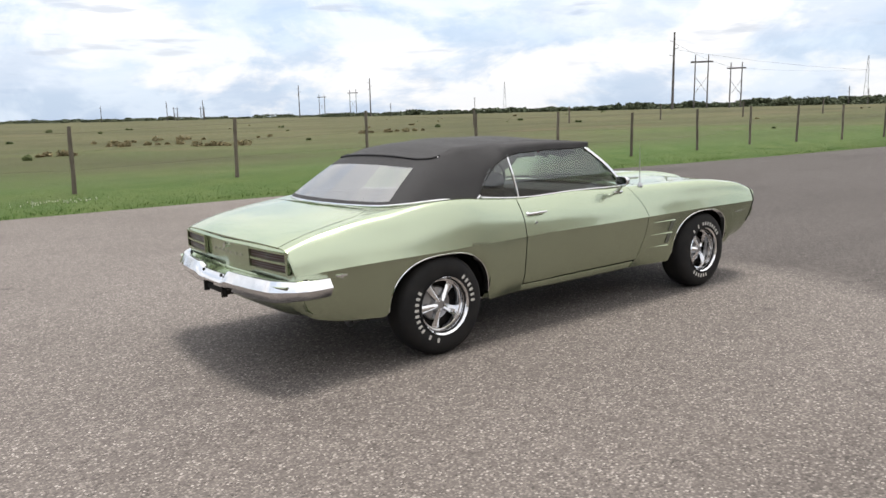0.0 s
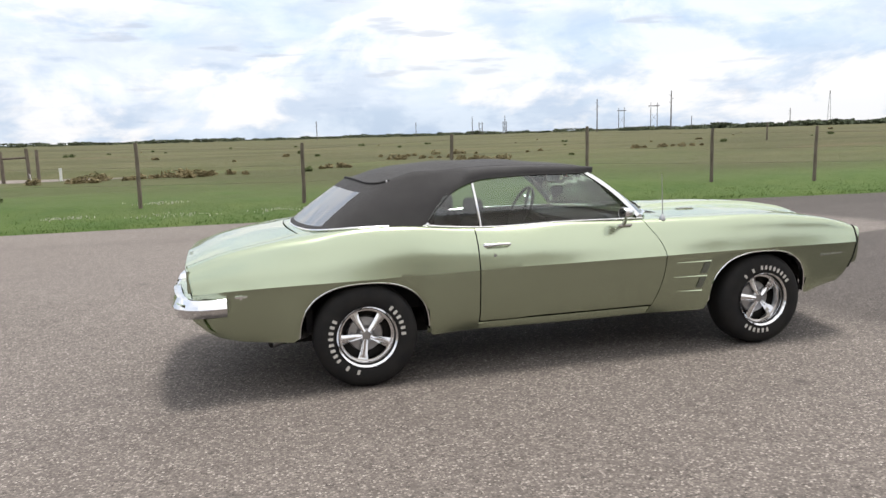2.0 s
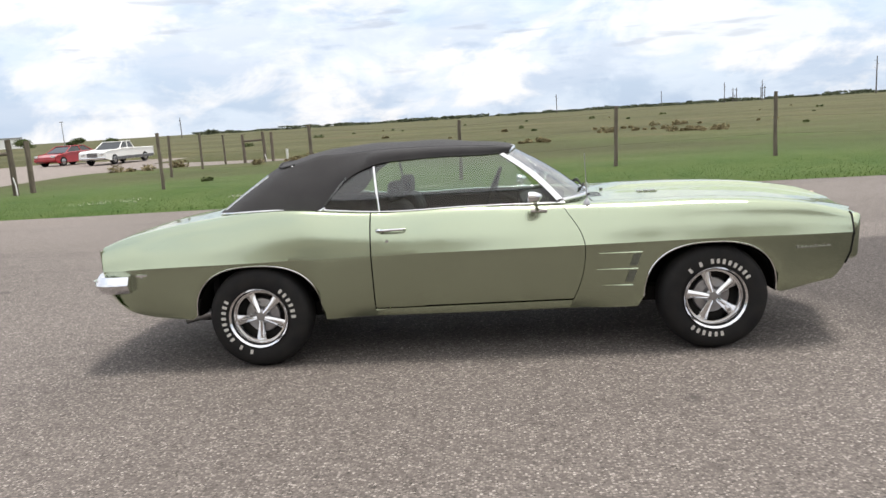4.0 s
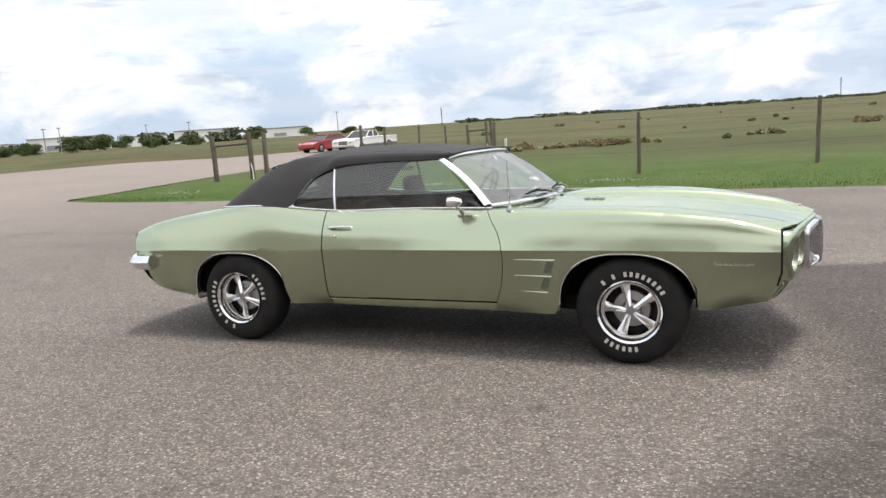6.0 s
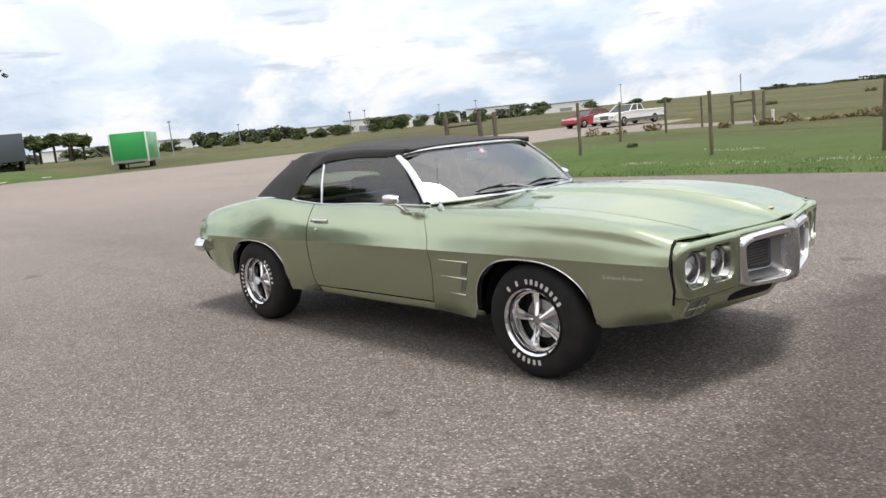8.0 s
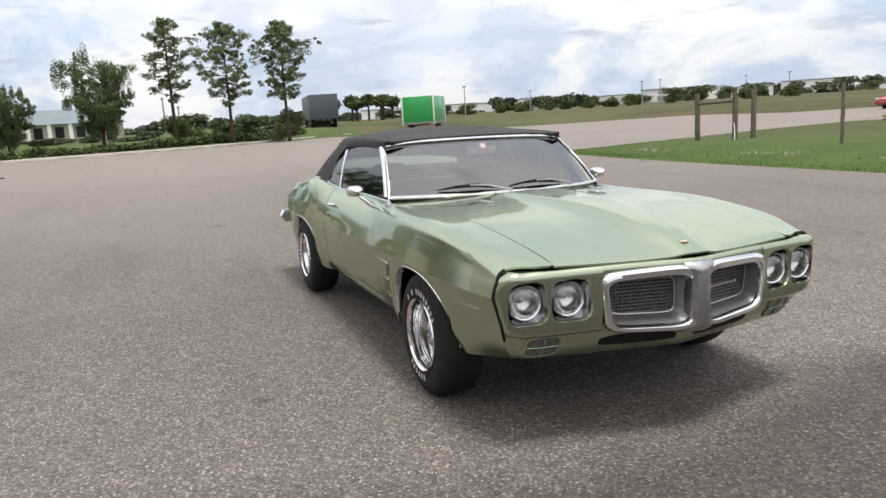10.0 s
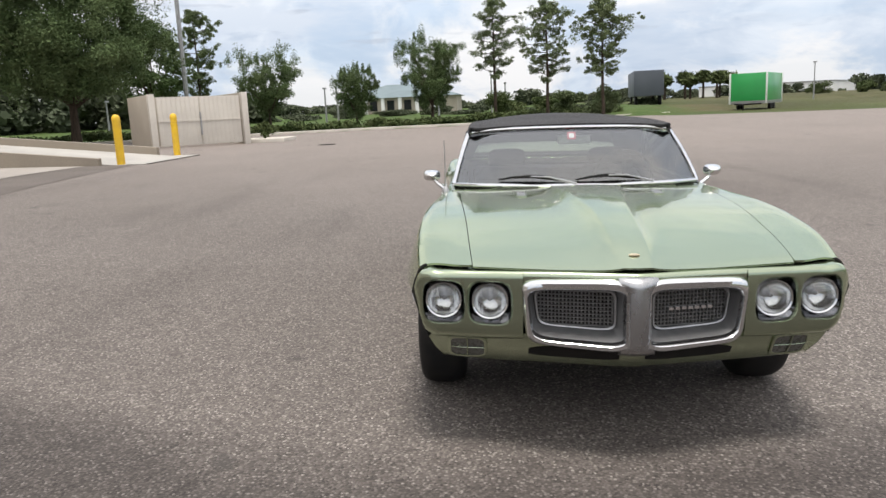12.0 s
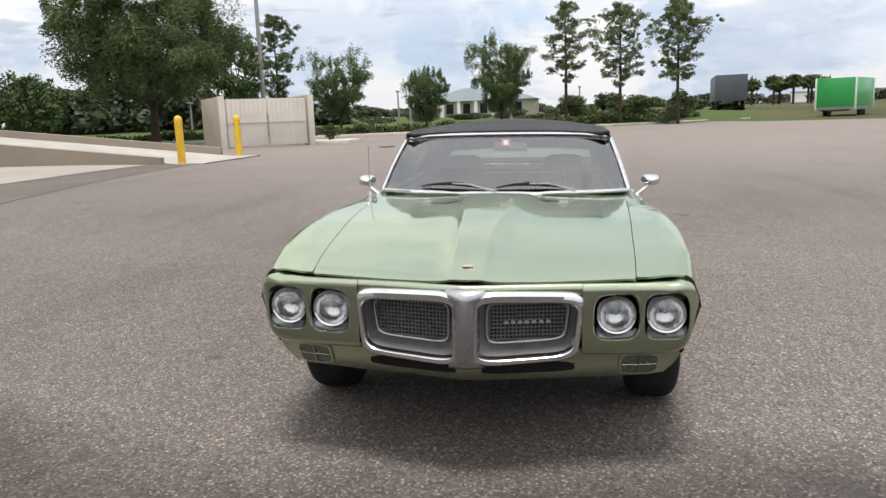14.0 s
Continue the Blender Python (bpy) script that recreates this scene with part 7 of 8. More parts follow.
for x, y, s in ((-2.2, 12.3, 0.45), (0.2, 12.4, 0.4), (-8.0, 12.6, 0.5), (-13.0, 12.6, 0.5), (-4.6, 12.5, 0.3), (-2.6, 13.9, 0.35)):
    q = rng2.normal(size=(70, 2)) * np.array([s, s * 0.30])
    cx, cy = x + q[:, 0], y + q[:, 1]
    fl.append(np.stack([cx, cy, field_z(cx, cy) + 0.025], 1))
blades("white_weeds", np.concatenate(fl), 0.01, 0.030, 0.011, M_WEED, 4, "pale flowering weeds in the grass", "weeds")


# ---- power lines on the northern skyline ----
def utility_pole(x, y, h, kind, label):
    t = thing("utility_pole", label, "utility pole", Matrix.Translation((x, y, gz(x, y) - 0.5)), "power line poles")
    face = math.degrees(math.atan2(y + 4, x + 2))
    t.matrix_world = Matrix.Translation((x, y, gz(x, y) - 0.5)) @ pose(0, 0, 0, 0, 0, face)
    if kind == "single":
        bm = bmesh.new()
        tube(bm, [(0, 0, 0), (0, 0, h)], [h * 0.016 + 0.05, h * 0.009 + 0.05], 8)
        part("pole", bm, M_POLE, t)
        for k in range(3):
            bm = bmesh.new()
            tube(bm, [(0, 0, h * (0.70 + 0.09 * k)), (0, (1 if k != 1 else -1) * h * 0.06, h * (0.715 + 0.09 * k))], 0.09, 6)
            part("insulator_arm", bm, M_POLE, t)
    elif kind == "h_frame":
        w = h * 0.115
        for sy in (-1, 1):
            bm = bmesh.new()
            tube(bm, [(0, sy * w, 0), (0, sy * w, h)], [0.30, 0.20], 8)
            part("pole", bm, M_POLE, t)
        bm = bmesh.new()
        box(bm, -0.12, 0.12, -w * 1.7, w * 1.7, h * 0.86, h * 0.89)
        part("crossarm", bm, M_POLE, t)
        for sy in (-1, 1):
            bm = bmesh.new()
            tube(bm, [(0.1, sy * w, h * 0.30), (0.1, -sy * w, h * 0.62)], 0.08, 5)
            part("cross_brace", bm, M_POLE, t)
    else:
        for sx, sy in ((-1, -1), (-1, 1), (1, -1), (1, 1)):
            bm = bmesh.new()
            tube(bm, [(sx * h * 0.05, sy * h * 0.05, 0), (sx * 0.25, sy * 0.25, h)], 0.14, 5)
            part("tower_leg", bm, M_STEEL, t)
        for k in range(7):
            bm = bmesh.new()
            z0, z1 = h * k / 7, h * (k + 1) / 7
            w0, w1 = lerp(h * 0.05, 0.25, k / 7), lerp(h * 0.05, 0.25, (k + 1) / 7)
            tube(bm, [(w0, -w0, z0), (w1, w1, z1)], 0.07, 4)
            tube(bm, [(w0, w0, z0), (w1, -w1, z1)], 0.07, 4)
            part("tower_lacing", bm, M_STEEL, t)


utility_pole(208, 148, 25, "single", "tall grey power pole with short insulator arms")
utility_pole(271, 180, 22, "h_frame", "grey H-frame power line tower with cross braces")
utility_pole(286.6, 174, 19, "h_frame", "grey H-frame power line tower with cross braces")
for x, y, h in ((185, 371, 18), (208, 335, 20), (139, 391, 11), (122, 397, 11), (361, 162, 9), (-115, 271, 8), (95, 420, 9), (330, 140, 7), (250, 300, 9), (168, 255, 6), (30, 330, 9)):
    utility_pole(x, y, h, "single", "thin grey power pole on the skyline")
for x, y, h in ((281, 524, 18), (302, 512, 21), (150, 470, 9), (165, 465, 9)):
    utility_pole(x, y, h, "h_frame", "distant H-frame power line tower")
utility_pole(465, 516, 28, "tower", "slim lattice mast on the skyline")
utility_pole(547, 236, 33, "tower", "slim lattice mast on the skyline")
for a, b in (((208, 148, 22), (286.6, 174, 17)), ((286.6, 174, 17), (547, 236, 24)), ((208, 148, 20), (330, 140, 15))):
    bm = bmesh.new()
    pts = []
    for k in range(17):
        u = k / 16
        pts.append((lerp(a[0], b[0], u), lerp(a[1], b[1], u), lerp(a[2], b[2], u) - 4 * u * (1 - u)))
    tube(bm, pts, 0.035, 4)
    solid("power_line", bm, M_POLE, "thin sagging power line", "power line", group="power lines")

# ---- warehouses beyond the bank ----
def warehouse(x, y, length, depth, h, yaw, label="long low white warehouse on the horizon"):
    t = thing("warehouse", label, "building", pose(x, y, gz(x, y) - 0.5, 0, 0, yaw), "far warehouses")
    bm = bmesh.new()
    box(bm, 0, length, 0, depth, 0, h)
    part("wall", bm, M_WAREHOUSE, t)
    bm = bmesh.new()
    box(bm, -0.2, length + 0.2, -0.2, depth + 0.2, h, h + 0.35)
    part("roof", bm, M_STEEL, t)
    for k in range(int(length / 14)):
        bm = bmesh.new()
        box(bm, 5 + k * 14, 9 + k * 14, -0.12, 0.02, 0.8, h * 0.55)
        part("dock_door", bm, M_STEEL, t)


warehouse(-222, 118, 18, 40, 3.9, 48)
warehouse(-208, 136, 14, 40, 3.2, 47)
warehouse(-196, 150, 22, 40, 4.3, 46)
warehouse(-178, 170, 12, 40, 3.4, 45)
warehouse(-168, 180, 20, 40, 4.2, 42)
warehouse(-150, 199, 16, 40, 3.3, 38)
warehouse(-250, 72, 40, 40, 3.6, 55)


def lamp_post(x, y, h, label="slim street lamp on the far bank", group="far lamps"):
    t = thing("street_lamp", label, "street lamp", Matrix.Translation((x, y, gz(x, y))), group)
    bm = bmesh.new()
    tube(bm, [(0, 0, 0), (0, 0, h)], [0.10, 0.06] if h < 10 else [0.19, 0.15], 8)
    part("pole", bm, M_STEEL, t)
    bm = bmesh.new()
    box(bm, -0.35, 0.35, -0.12, 0.12, h - 0.05, h + 0.10, bevel=0.02)
    part("lamp_head", bm, M_STEEL, t)


for x, y, h in ((-94.5, 42.7, 4.7), (-90, 70.4, 3.8), (-108, 88, 4.4), (-118, 118, 4.6), (-84, 140, 5.0), (-110, 62, 3.6), (-101, 112, 4.4)):
    lamp_post(x, y, h)
lamp_post(-49.3, -22.4, 13.5, "tall grey lamp pole behind the refuse enclosure")
for x, y, h in ((-62, -13.5, 3.4), (-62, -14.6, 3.0), (-66, -4.5, 3.2), (-68, 0.6, 3.8), (-70, 2.0, 3.0), (-58, -33, 2.6), (-55, -28, 2.4)):
    lamp_post(x, y, h, "short white lamp post beyond the hedge", "short white lamps")

# ---- office with a hipped roof ----
off = thing("office_building", "low tan office with a grey-green hipped metal roof", "building", pose(-108.0, -21.0, gz(-108, -12) + 0.25, 0, 0, 88))
bm = bmesh.new()
box(bm, 0, 17, 0, 12, -1.0, 2.15)
part("wall", bm, M_TAN, off)
bm = bmesh.new()
e, r0, r1 = 0.6, [(-0.6, -0.6), (17.6, -0.6), (17.6, 12.6), (-0.6, 12.6)], [(5.5, 6), (11.5, 6)]
vb = [bm.verts.new((x, y, 2.1)) for x, y in r0]
vt = [bm.verts.new((x, y, 4.2)) for x, y in r1]
for f in ((vb[0], vb[1], vt[1], vt[0]), (vb[1], vb[2], vt[1]), (vb[2], vb[3], vt[0], vt[1]), (vb[3], vb[0], vt[0])):
    bm.faces.new(f)
bm.faces.new(vb)
part("roof", bm, M_ROOF, off, "grey-green hipped roof")
for k in range(6):
    bm = bmesh.new()
    x = 1.2 + k * 2.6
    box(bm, x, x + 1.1, -0.06, 0.05, 0.2, 1.7)
    part("window", bm, M_DARKGLASS, off)
    bm = bmesh.new()
    box(bm, x - 0.85, x - 0.35, -0.5, -0.02, -1.0, 2.1)
    part("porch_column", bm, M_WAREHOUSE, off)

# ---- refuse enclosure, bollards, ramp and hall ----
GATE_A, GATE_B = Vector((-25.4, -14.4, 0)), Vector((-27.6, -11.5, 0))
gd = (GATE_B - GATE_A).normalized()
gn = Vector((-gd.y, gd.x, 0))
gn = gn if gn.x < 0 else -gn
zb = float(lot_z(-26, -13))
enc = thing("refuse_enclosure", "tan block refuse enclosure with a closed double gate", "enclosure", Matrix.Translation((GATE_A.x, GATE_A.y, zb)))
L = (GATE_B - GATE_A).length
enc.matrix_world = Matrix.Translation((GATE_A.x, GATE_A.y, zb)) @ Matrix.Rotation(math.atan2(gd.y, gd.x), 4, "Z")
flip = 1 if (Matrix.Rotation(-math.atan2(gd.y, gd.x), 4, "Z") @ gn).y > 0 else -1
for x0, x1, y0, y1 in ((-0.35, -0.10, 0.0, 3.6), (L + 0.10, L + 0.35, 0.0, 3.6), (-0.35, L + 0.35, 3.6, 3.85)):
    bm = bmesh.new()
    box(bm, x0, x1, min(y0 * flip, y1 * flip), max(y0 * flip, y1 * flip), -0.1, 2.30, bevel=0.01)
    part("enclosure_wall", bm, M_TAN, enc)
for x in (-0.22, L + 0.22):
    bm = bmesh.new()
    box(bm, x - 0.13, x + 0.13, -0.14, 0.14, -0.1, 2.32, bevel=0.01)
    part("gate_post", bm, M_CONCRETE, enc)
for k in range(2):
    bm = bmesh.new()
    x0, x1 = (0.0, L / 2 - 0.02) if k == 0 else (L / 2 + 0.02, L)
    box(bm, x0, x1, -0.02, 0.02, 0.08, 2.18)
    gate = part("gate_leaf", bm, M_CONCRETE, enc, "ribbed tan gate leaf")
    nrib = 9
    for j in range(nrib):
        bm = bmesh.new()
        xa = lerp(x0, x1, (j + 0.12) / nrib)
        xb = lerp(x0, x1, (j + 0.88) / nrib)
        ys = -0.030 * flip
        box(bm, xa, xb, min(0, ys), max(0, ys), 0.10, 2.16, bevel=0.006)
        part("gate_rib", bm, M_CONCRETE, gate)
    bm = bmesh.new()
    ys = -0.06 * flip
    box(bm, x0, x1, min(0, ys), max(0, ys), 1.12, 1.18)
    part("gate_rail", bm, M_CONCRETE, gate)
bm = bmesh.new()
box(bm, L / 2 - 0.03, L / 2 + 0.03, -0.09, 0.09, 0.5, 1.5)
part("gate_latch", bm, M_STEEL, enc)
bm = bmesh.new()
box(bm, -1.2, 1.2, -1.2, 1.2, -0.1, 0.14, bevel=0.02)
solid("planter_kerb", bm, M_CONCRETE, "low concrete kerb beside the refuse enclosure", "kerb", Matrix.Translation((-29.6, -11.0, zb)), kind="structure")
shrub("small clipped shrub beside the refuse enclosure", -29.5, -11.0, 1.2, 1.0, 61, 1500, 0.07, M_HEDGE, z=zb + 0.16)


def bollard(x, y):
    t = thing("bollard", "yellow painted steel bollard with a domed top", "bollard", Matrix.Translation((x, y, float(lot_z(x, y)))), "yellow bollards at the ramp")
    bm = bmesh.new()
    spin(bm, [(0.115, 0.0), (0.115, 1.32)], 24, "z")
    part("post", bm, M_YELLOW, t)
    bm = bmesh.new()
    spin(bm, [(0.119, 1.26), (0.119, 1.33), (0.10, 1.39), (0.06, 1.43), (0.0005, 1.445)], 24, "z")
    part("dome_cap", bm, M_YELLOW, t)
    bm = bmesh.new()
    spin(bm, [(0.17, 0.0), (0.165, 0.012), (0.115, 0.015)], 24, "z")
    part("base_ring", bm, M_WHITECON, t)


bollard(-14.65, -10.95)
bollard(-18.95, -11.05)


def ramp_z(y):
    return float(lot_z(-16, -11)) + max(0.0, (-11.2 - y)) * 0.105


ramp = thing("loading_ramp", "pale concrete loading ramp between two low walls", "ramp", Matrix.Translation((-16.7, -11.2, 0)))
bm = bmesh.new()
rows = [[(-2.1, 11.2 + y, 0.0), (-2.1, 11.2 + y, ramp_z(y) + 0.012), (2.1, 11.2 + y, ramp_z(y) + 0.012), (2.1, 11.2 + y, 0.0)] for y in (-10.2, -11.2, -14, -18, -22, -29)]
loft(bm, rows, outward=(0, -8, -3))
part("ramp_slab", bm, M_WHITECON, ramp, "pale concrete slab")
for x0, x1, y0, top in ((2.1, 2.32, -11.5, 0.19), (-2.32, -2.1, -11.7, 0.26)):
    bm = bmesh.new()
    rows = [[(x0, 11.2 + y, -0.1), (x0, 11.2 + y, ramp_z(y) + top), (x1, 11.2 + y, ramp_z(y) + top), (x1, 11.2 + y, -0.1)] for y in (y0, -14, -18, -22, -29)]
    loft(bm, rows, outward=(0.5 * (x0 + x1), -8, -1))
    bm.faces.new([bm.verts.new(p) for p in rows[0]])
    part("ramp_wall", bm, M_RAMPWALL, ramp)
def overlay(name, pts, material, label, category, lift):
    """A thin flush layer that follows the lot."""
    bm = bmesh.new()
    bm.faces.new([bm.verts.new((x, y, 0)) for x, y in pts])
    for k in range(-44, 40, 2):
        bmesh.ops.bisect_plane(bm, geom=bm.verts[:] + bm.edges[:] + bm.faces[:], plane_co=(k, 0, 0), plane_no=(1, 0, 0))
    for k in range(-30, 50, 2):
        bmesh.ops.bisect_plane(bm, geom=bm.verts[:] + bm.edges[:] + bm.faces[:], plane_co=(0, k, 0), plane_no=(0, 1, 0))
    for v in bm.verts:
        v.co.z = float(lot_z(v.co.x, v.co.y)) + lift
    bm.normal_update()
    bmesh.ops.reverse_faces(bm, faces=[f for f in bm.faces if f.normal.z < 0])
    return solid(name, bm, material, label, category, kind="structure", smooth=180)


overlay("apron", ((-14.35, -11.9), (-14.35, -28.6), (26, -28.6), (26, -15.24), (8, -13.4), (2, -12.5), (-5.7, -11.7), (-11.8, -12.0)), M_APRON, "pale concrete apron in front of the loading dock", "concrete", 0.010)
overlay("asphalt_patch", ((-19.0, -10.75), (-14.35, -11.86), (-11.8, -11.96), (-5.7, -11.66), (2, -12.46), (8, -13.36), (26, -15.2), (26, -4.5), (-2.2, -8.3), (-5.5, -9.2), (-9.0, -9.9), (-12.4, -10.3)), M_DARKASPHALT, "darker resurfaced asphalt strip beside the apron", "asphalt", 0.006)
hall = thing("warehouse_hall", "tall pale concrete hall with a plain wall", "building", Matrix.Translation((-28, -28.7, 0)))
bm = bmesh.new()
box(bm, 0, 70, -30, 0, -0.2, 12.5)
part("wall", bm, M_CONCRETE, hall, "plain pale concrete wall")
bm = bmesh.new()
box(bm, -0.15, 70.15, -30.15, 0.15, 12.5, 12.8)
part("roof_edge", bm, M_STEEL, hall)
for k in range(3):
    bm = bmesh.new()
    box(bm, 24 + k * 8, 28 + k * 8, -0.06, 0.05, 1.1, 5.0)
    part("dock_door", bm, M_STEEL, hall)
bm = bmesh.new()
tube(bm, [(0.6, 0.35, 1.3), (0.6, 0.35, 2.5), (8.4, 0.35, 2.5), (8.4, 0.35, 1.3)], 0.03, 6)
tube(bm, [(0.6, 0.35, 1.9), (8.4, 0.35, 1.9)], 0.025, 6)
part("dock_railing", bm, M_STEEL, hall)
bm = bmesh.new()
bmesh.ops.create_cone(bm, cap_ends=True, segments=24, radius1=0.36, radius2=0.36, depth=0.02, matrix=Matrix.Translation((-24.2, -6.9, float(lot_z(-24.2, -6.9)) + 0.008)))
solid("manhole_cover", bm, M_BLACK, "round dark iron manhole cover in the asphalt", "manhole cover")


# ---- parked vehicles and trailers ----
def vehicle(name, label, m, paint, prof, glass_lo, width, wheels, bed=None, category="car", chrome=True):
    """A car from its side outline: lower body, cabin with windows, wheels, lights."""
    t = thing(name, label, category, m)
    bm = bmesh.new()
    rows = []
    for side, inset in ((-1, 0.10), (-1, 0.0), (1, 0.0), (1, 0.10)):
        rows.append([(x, side * (width / 2 - inset * (0.5 if z > 0.5 else 0.3)), z + (0.04 if inset and z > 0.6 else 0) + (0.03 if inset == 0 and z < 0.4 else 0)) for x, z in prof])
    loft(bm, rows, closed=True, outward=(0, 0, 0.6))
    for r in (rows[0], rows[-1]):
        bm.faces.new([bm.verts.new(p) for p in r])
    bmesh.ops.recalc_face_normals(bm, faces=bm.faces)
    part("body", bm, paint, t)
    lo, hi = glass_lo
    bm = bmesh.new()
    w0, w1 = width / 2 - 0.06, width / 2 - 0.24
    lower = [(lo[0], -w0), (lo[1], -w0), (lo[1], w0), (lo[0], w0)]
    upper = [(hi[0], -w1), (hi[1], -w1), (hi[1], w1), (hi[0], w1)]
    loft(bm, [[(x, y, lo[2]) for x, y in lower], [(x, y, hi[2]) for x, y in upper]], closed=True, outward=(0.5 * (lo[0] + lo[1]), 0, lo[2]))
    part("windows", bm, M_DARKGLASS, t, "dark cabin glass")
    bm = bmesh.new()
    box(bm, hi[0] - 0.04, hi[1] + 0.04, -w1 - 0.03, w1 + 0.03, hi[2] - 0.01, hi[2] + 0.05, bevel=0.02)
    part("roof", bm, paint, t)
    for x0, x1 in ((lo[0], hi[0]), (lo[1], hi[1]), (lerp(lo[0], lo[1], 0.45), lerp(hi[0], hi[1], 0.45))):
        for s in (-1, 1):
            bm = bmesh.new()
            tube(bm, [(x0, s * w0, lo[2] - 0.02), (x1, s * w1, hi[2] + 0.02)], 0.035, 6)
            part("pillar", bm, paint, t)
    for x in wheels:
        for s in (-1, 1):
            bm = bmesh.new()
            spin(bm, [(0.18, -0.10), (0.30, -0.11), (0.33, -0.07), (0.33, 0.07), (0.30, 0.11), (0.18, 0.10)], 24)
            wh = part("wheel", bm, M_RUBBER, t, "black tyre with a bright wheel cover")
            wh.matrix_local = pose(x, s * (width / 2 - 0.12), 0.33)
            bm = bmesh.new()
            spin(bm, [(0.0005, -0.115), (0.08, -0.115), (0.19, -0.10), (0.20, -0.09)] if s < 0 else [(0.0005, 0.115), (0.08, 0.115), (0.19, 0.10), (0.20, 0.09)], 24)
            part("wheel_cover", bm, M_ALU, wh)
    xf = max(p[0] for p in prof)
    for s in (-1, 1):
        bm = bmesh.new()
        box(bm, xf - 0.06, xf + 0.012, min(s * 0.52, s * 0.80), max(s * 0.52, s * 0.80), 0.62, 0.76, bevel=0.01)
        part("headlight", bm, M_LENS, t)
    if chrome:
        bm = bmesh.new()
        box(bm, xf - 0.05, xf + 0.03, -0.36, 0.36, 0.52, 0.80, bevel=0.015)
        g = part("grille", bm, M_SILVER, t)
        for k in range(9):
            bm = bmesh.new()
            box(bm, xf + 0.02, xf + 0.045, -0.33 + k * 0.08, -0.315 + k * 0.08, 0.54, 0.78)
            part("grille_slat", bm, M_CHROME, g)
    bm = bmesh.new()
    box(bm, xf - 0.08, xf + 0.08, -width / 2 + 0.03, width / 2 - 0.03, 0.38, 0.52, bevel=0.03)
    part("bumper", bm, M_CHROME if chrome else paint, t)
    if bed:
        bm = bmesh.new()
        box(bm, bed[0], bed[1], -width / 2 + 0.14, width / 2 - 0.14, bed[2], bed[2] + 0.02)
        part("bed_floor", bm, M_BLACK, t)
        for s in (-1, 1):
            bm = bmesh.new()
            box(bm, min(p[0] for p in prof) + 0.1, xf - 0.9, s * (width / 2 + 0.003) - 0.006, s * (width / 2 + 0.003) + 0.006, 0.30, 0.48)
            part("side_trim", bm, M_SILVER, t, "grey lower side trim")
    return t


vz = float(lot_z(-25, 43))
vehicle("pickup_truck", "white old luxury car converted to a pickup, parked on the drive", pose(-23.6, 43.5, vz, 0, 0, 264), M_WHITEPAINT,
        [(-2.85, 0.40), (-2.85, 0.92), (-0.55, 0.95), (-0.3, 0.97), (1.0, 0.97), (1.2, 0.95), (2.55, 0.88), (2.72, 0.80), (2.75, 0.42), (2.3, 0.28), (-2.4, 0.28)],
        ((-0.55, 1.15, 0.95), (-0.40, 0.45, 1.40)), 1.90, (-1.75, 1.75), (-2.7, -0.6, 0.935), "pickup truck")
vehicle("hatchback_car", "red small car parked behind the white pickup", pose(-28.0, 45.0, vz, 0, 0, 260), M_REDPAINT,
        [(-2.1, 0.40), (-2.15, 0.80), (-1.9, 0.92), (-0.6, 0.93), (0.7, 0.90), (1.7, 0.78), (2.08, 0.66), (2.12, 0.40), (1.9, 0.24), (-1.8, 0.24)],
        ((-1.75, 1.05, 0.90), (-1.0, 0.25, 1.30)), 1.70, (-1.30, 1.35), None, "car", False)

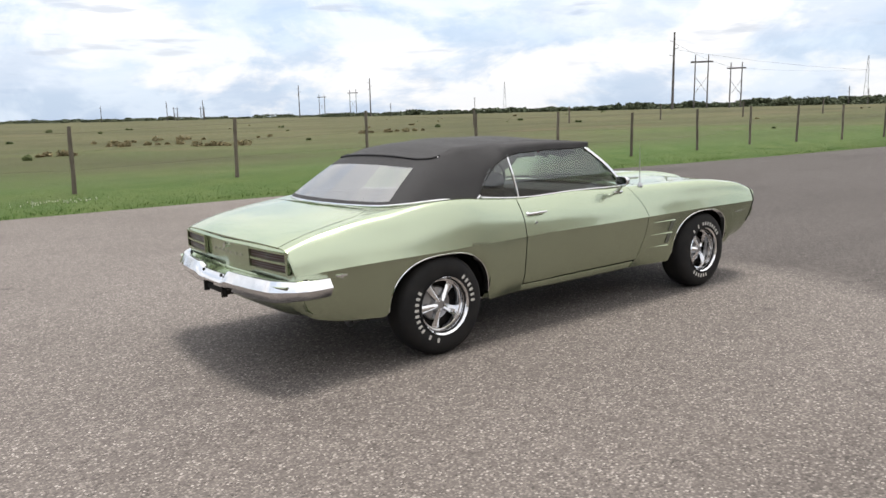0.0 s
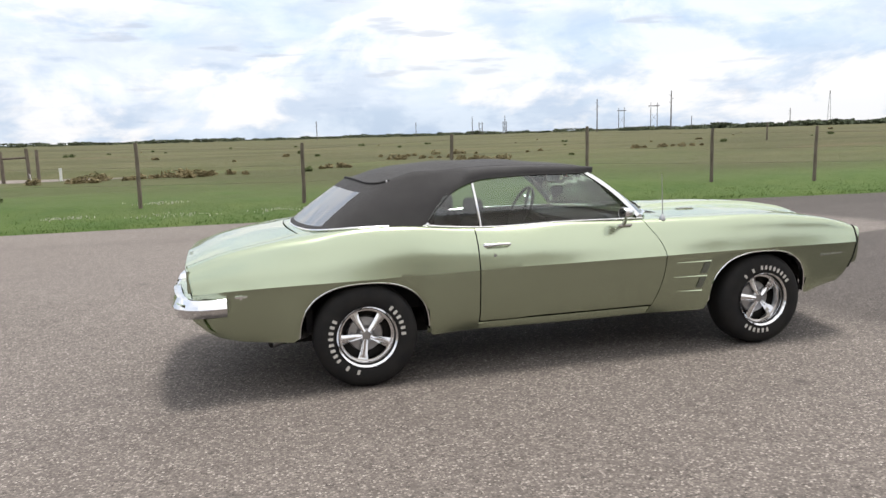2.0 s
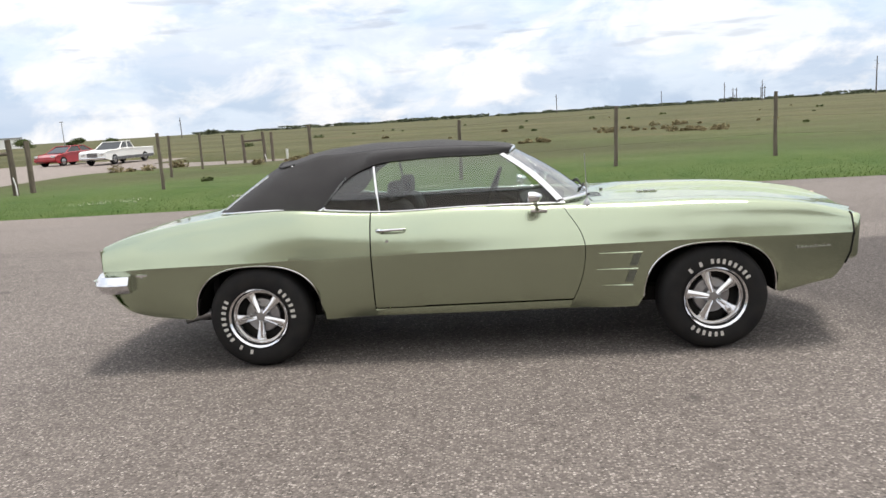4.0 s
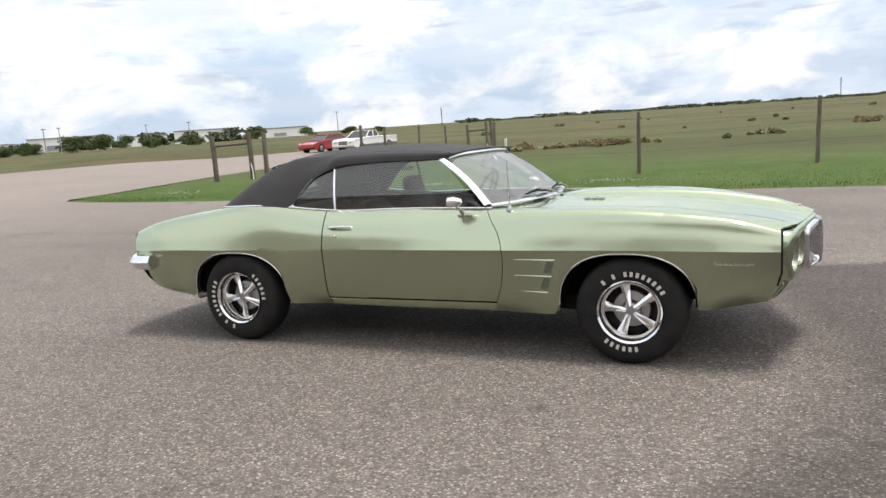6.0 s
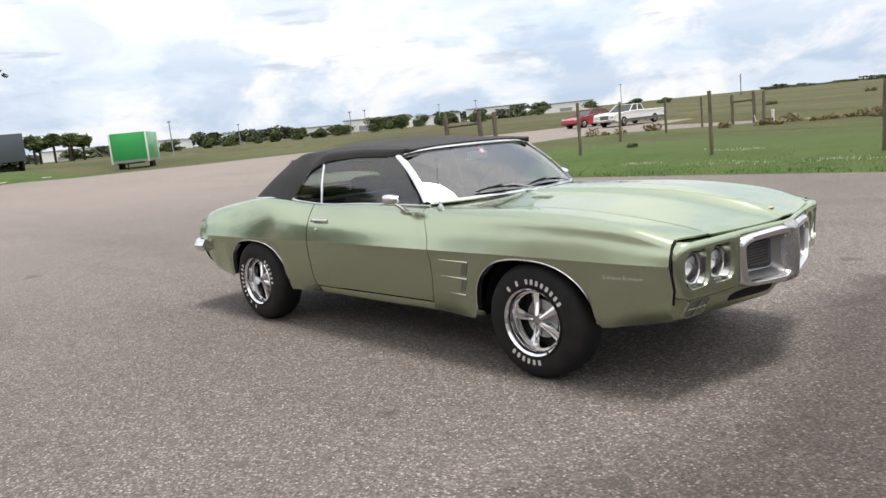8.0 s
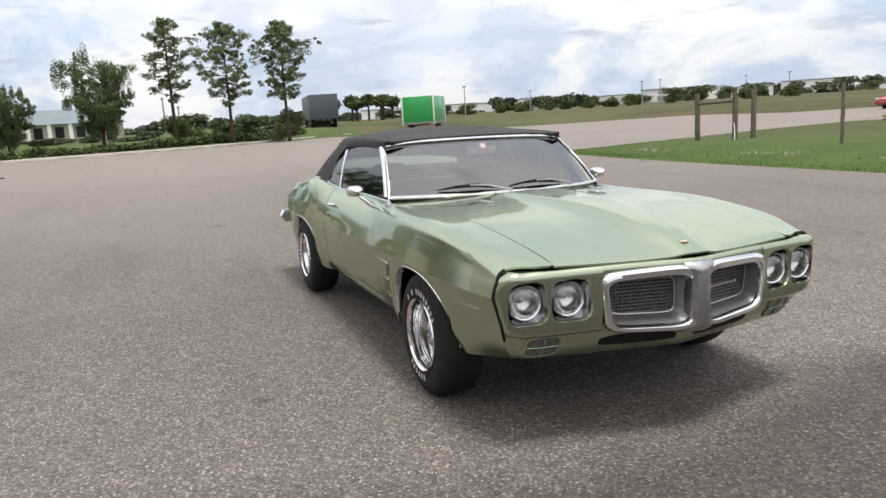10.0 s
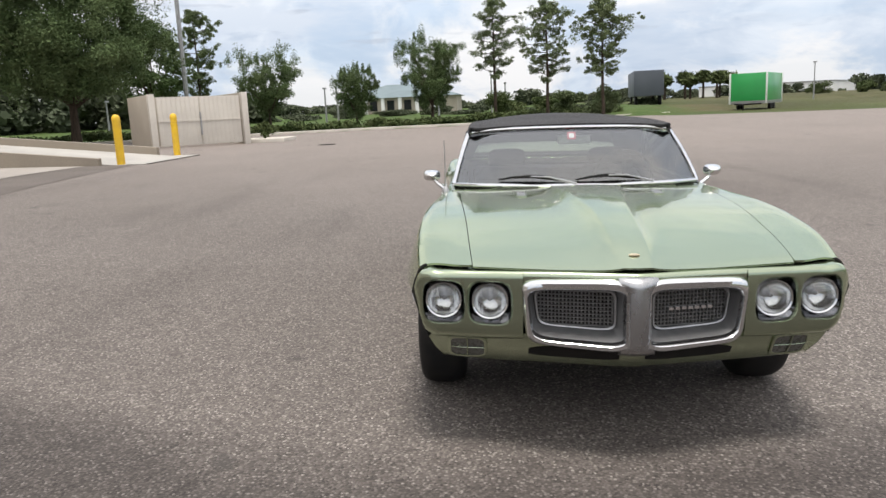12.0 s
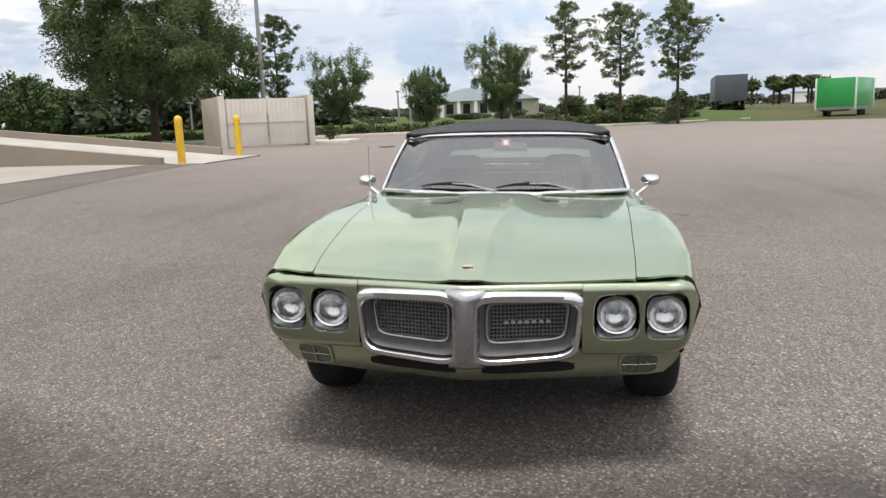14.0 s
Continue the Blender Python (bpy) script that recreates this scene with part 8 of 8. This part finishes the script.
tr = thing("cargo_trailer", "bright green enclosed cargo trailer with pale corner trim", "trailer", pose(-55.9, 21.0, float(lot_z(-56, 22)), 0, 0, 58) @ Matrix.Diagonal((1.12, 1.12, 1.08, 1)))
bm = bmesh.new()
box(bm, -1.25, 1.25, 0, 5.2, 0.55, 2.75, bevel=0.04)
part("box_body", bm, M_GREENVAN, tr)
for x in (-1.25, 1.25):
    for y in (0, 5.2):
        bm = bmesh.new()
        box(bm, x - 0.06, x + 0.06, y - 0.06, y + 0.06, 0.5, 2.77, bevel=0.02)
        part("corner_trim", bm, M_WHITEPAINT, tr)
bm = bmesh.new()
box(bm, -1.26, 1.26, -0.01, 5.21, 0.50, 0.72)
part("lower_skirt", bm, M_ALU, tr)
for x in (-1.1, 1.1):
    for y in (2.0, 2.9):
        bm = bmesh.new()
        spin(bm, [(0.10, -0.11), (0.28, -0.11), (0.32, -0.08), (0.32, 0.08), (0.28, 0.11), (0.10, 0.11)], 20, "x")
        w = part("wheel", bm, M_RUBBER, tr)
        w.matrix_local = pose(x, y, 0.32)
bm = bmesh.new()
tube(bm, [(-0.9, 0, 0.5), (0, -1.4, 0.48), (0.9, 0, 0.5)], 0.06, 6)
tube(bm, [(0, -1.3, 0.5), (0, -1.3, 0.0)], 0.05, 6)
part("drawbar", bm, M_BLACK, tr)

ct = thing("semi_trailer", "dark grey box semi-trailer with small pale lettering", "trailer", pose(-81.0, 18.4, gz(-80, 17), 0, 0, 82))
bm = bmesh.new()
box(bm, -1.6, 1.6, -2.9, 9.5, 1.0, 3.75, bevel=0.04)
part("box_body", bm, M_NAVY, ct)
bm = bmesh.new()
for k in range(8):
    box(bm, 1.605, 1.62, 2.0 + k * 0.18, 2.12 + k * 0.18, 2.25, 2.38)
part("lettering", bm, M_WHITEPAINT, ct, "small pale lettering reduced to plain bars")
for y in (-1.6, -0.5, 7.8):
    for x in (-1.3, 1.3):
        bm = bmesh.new()
        spin(bm, [(0.10, -0.14), (0.44, -0.14), (0.5, -0.1), (0.5, 0.1), (0.44, 0.14), (0.10, 0.14)], 20, "x")
        w = part("wheel", bm, M_RUBBER, ct)
        w.matrix_local = pose(x, y, 0.5)
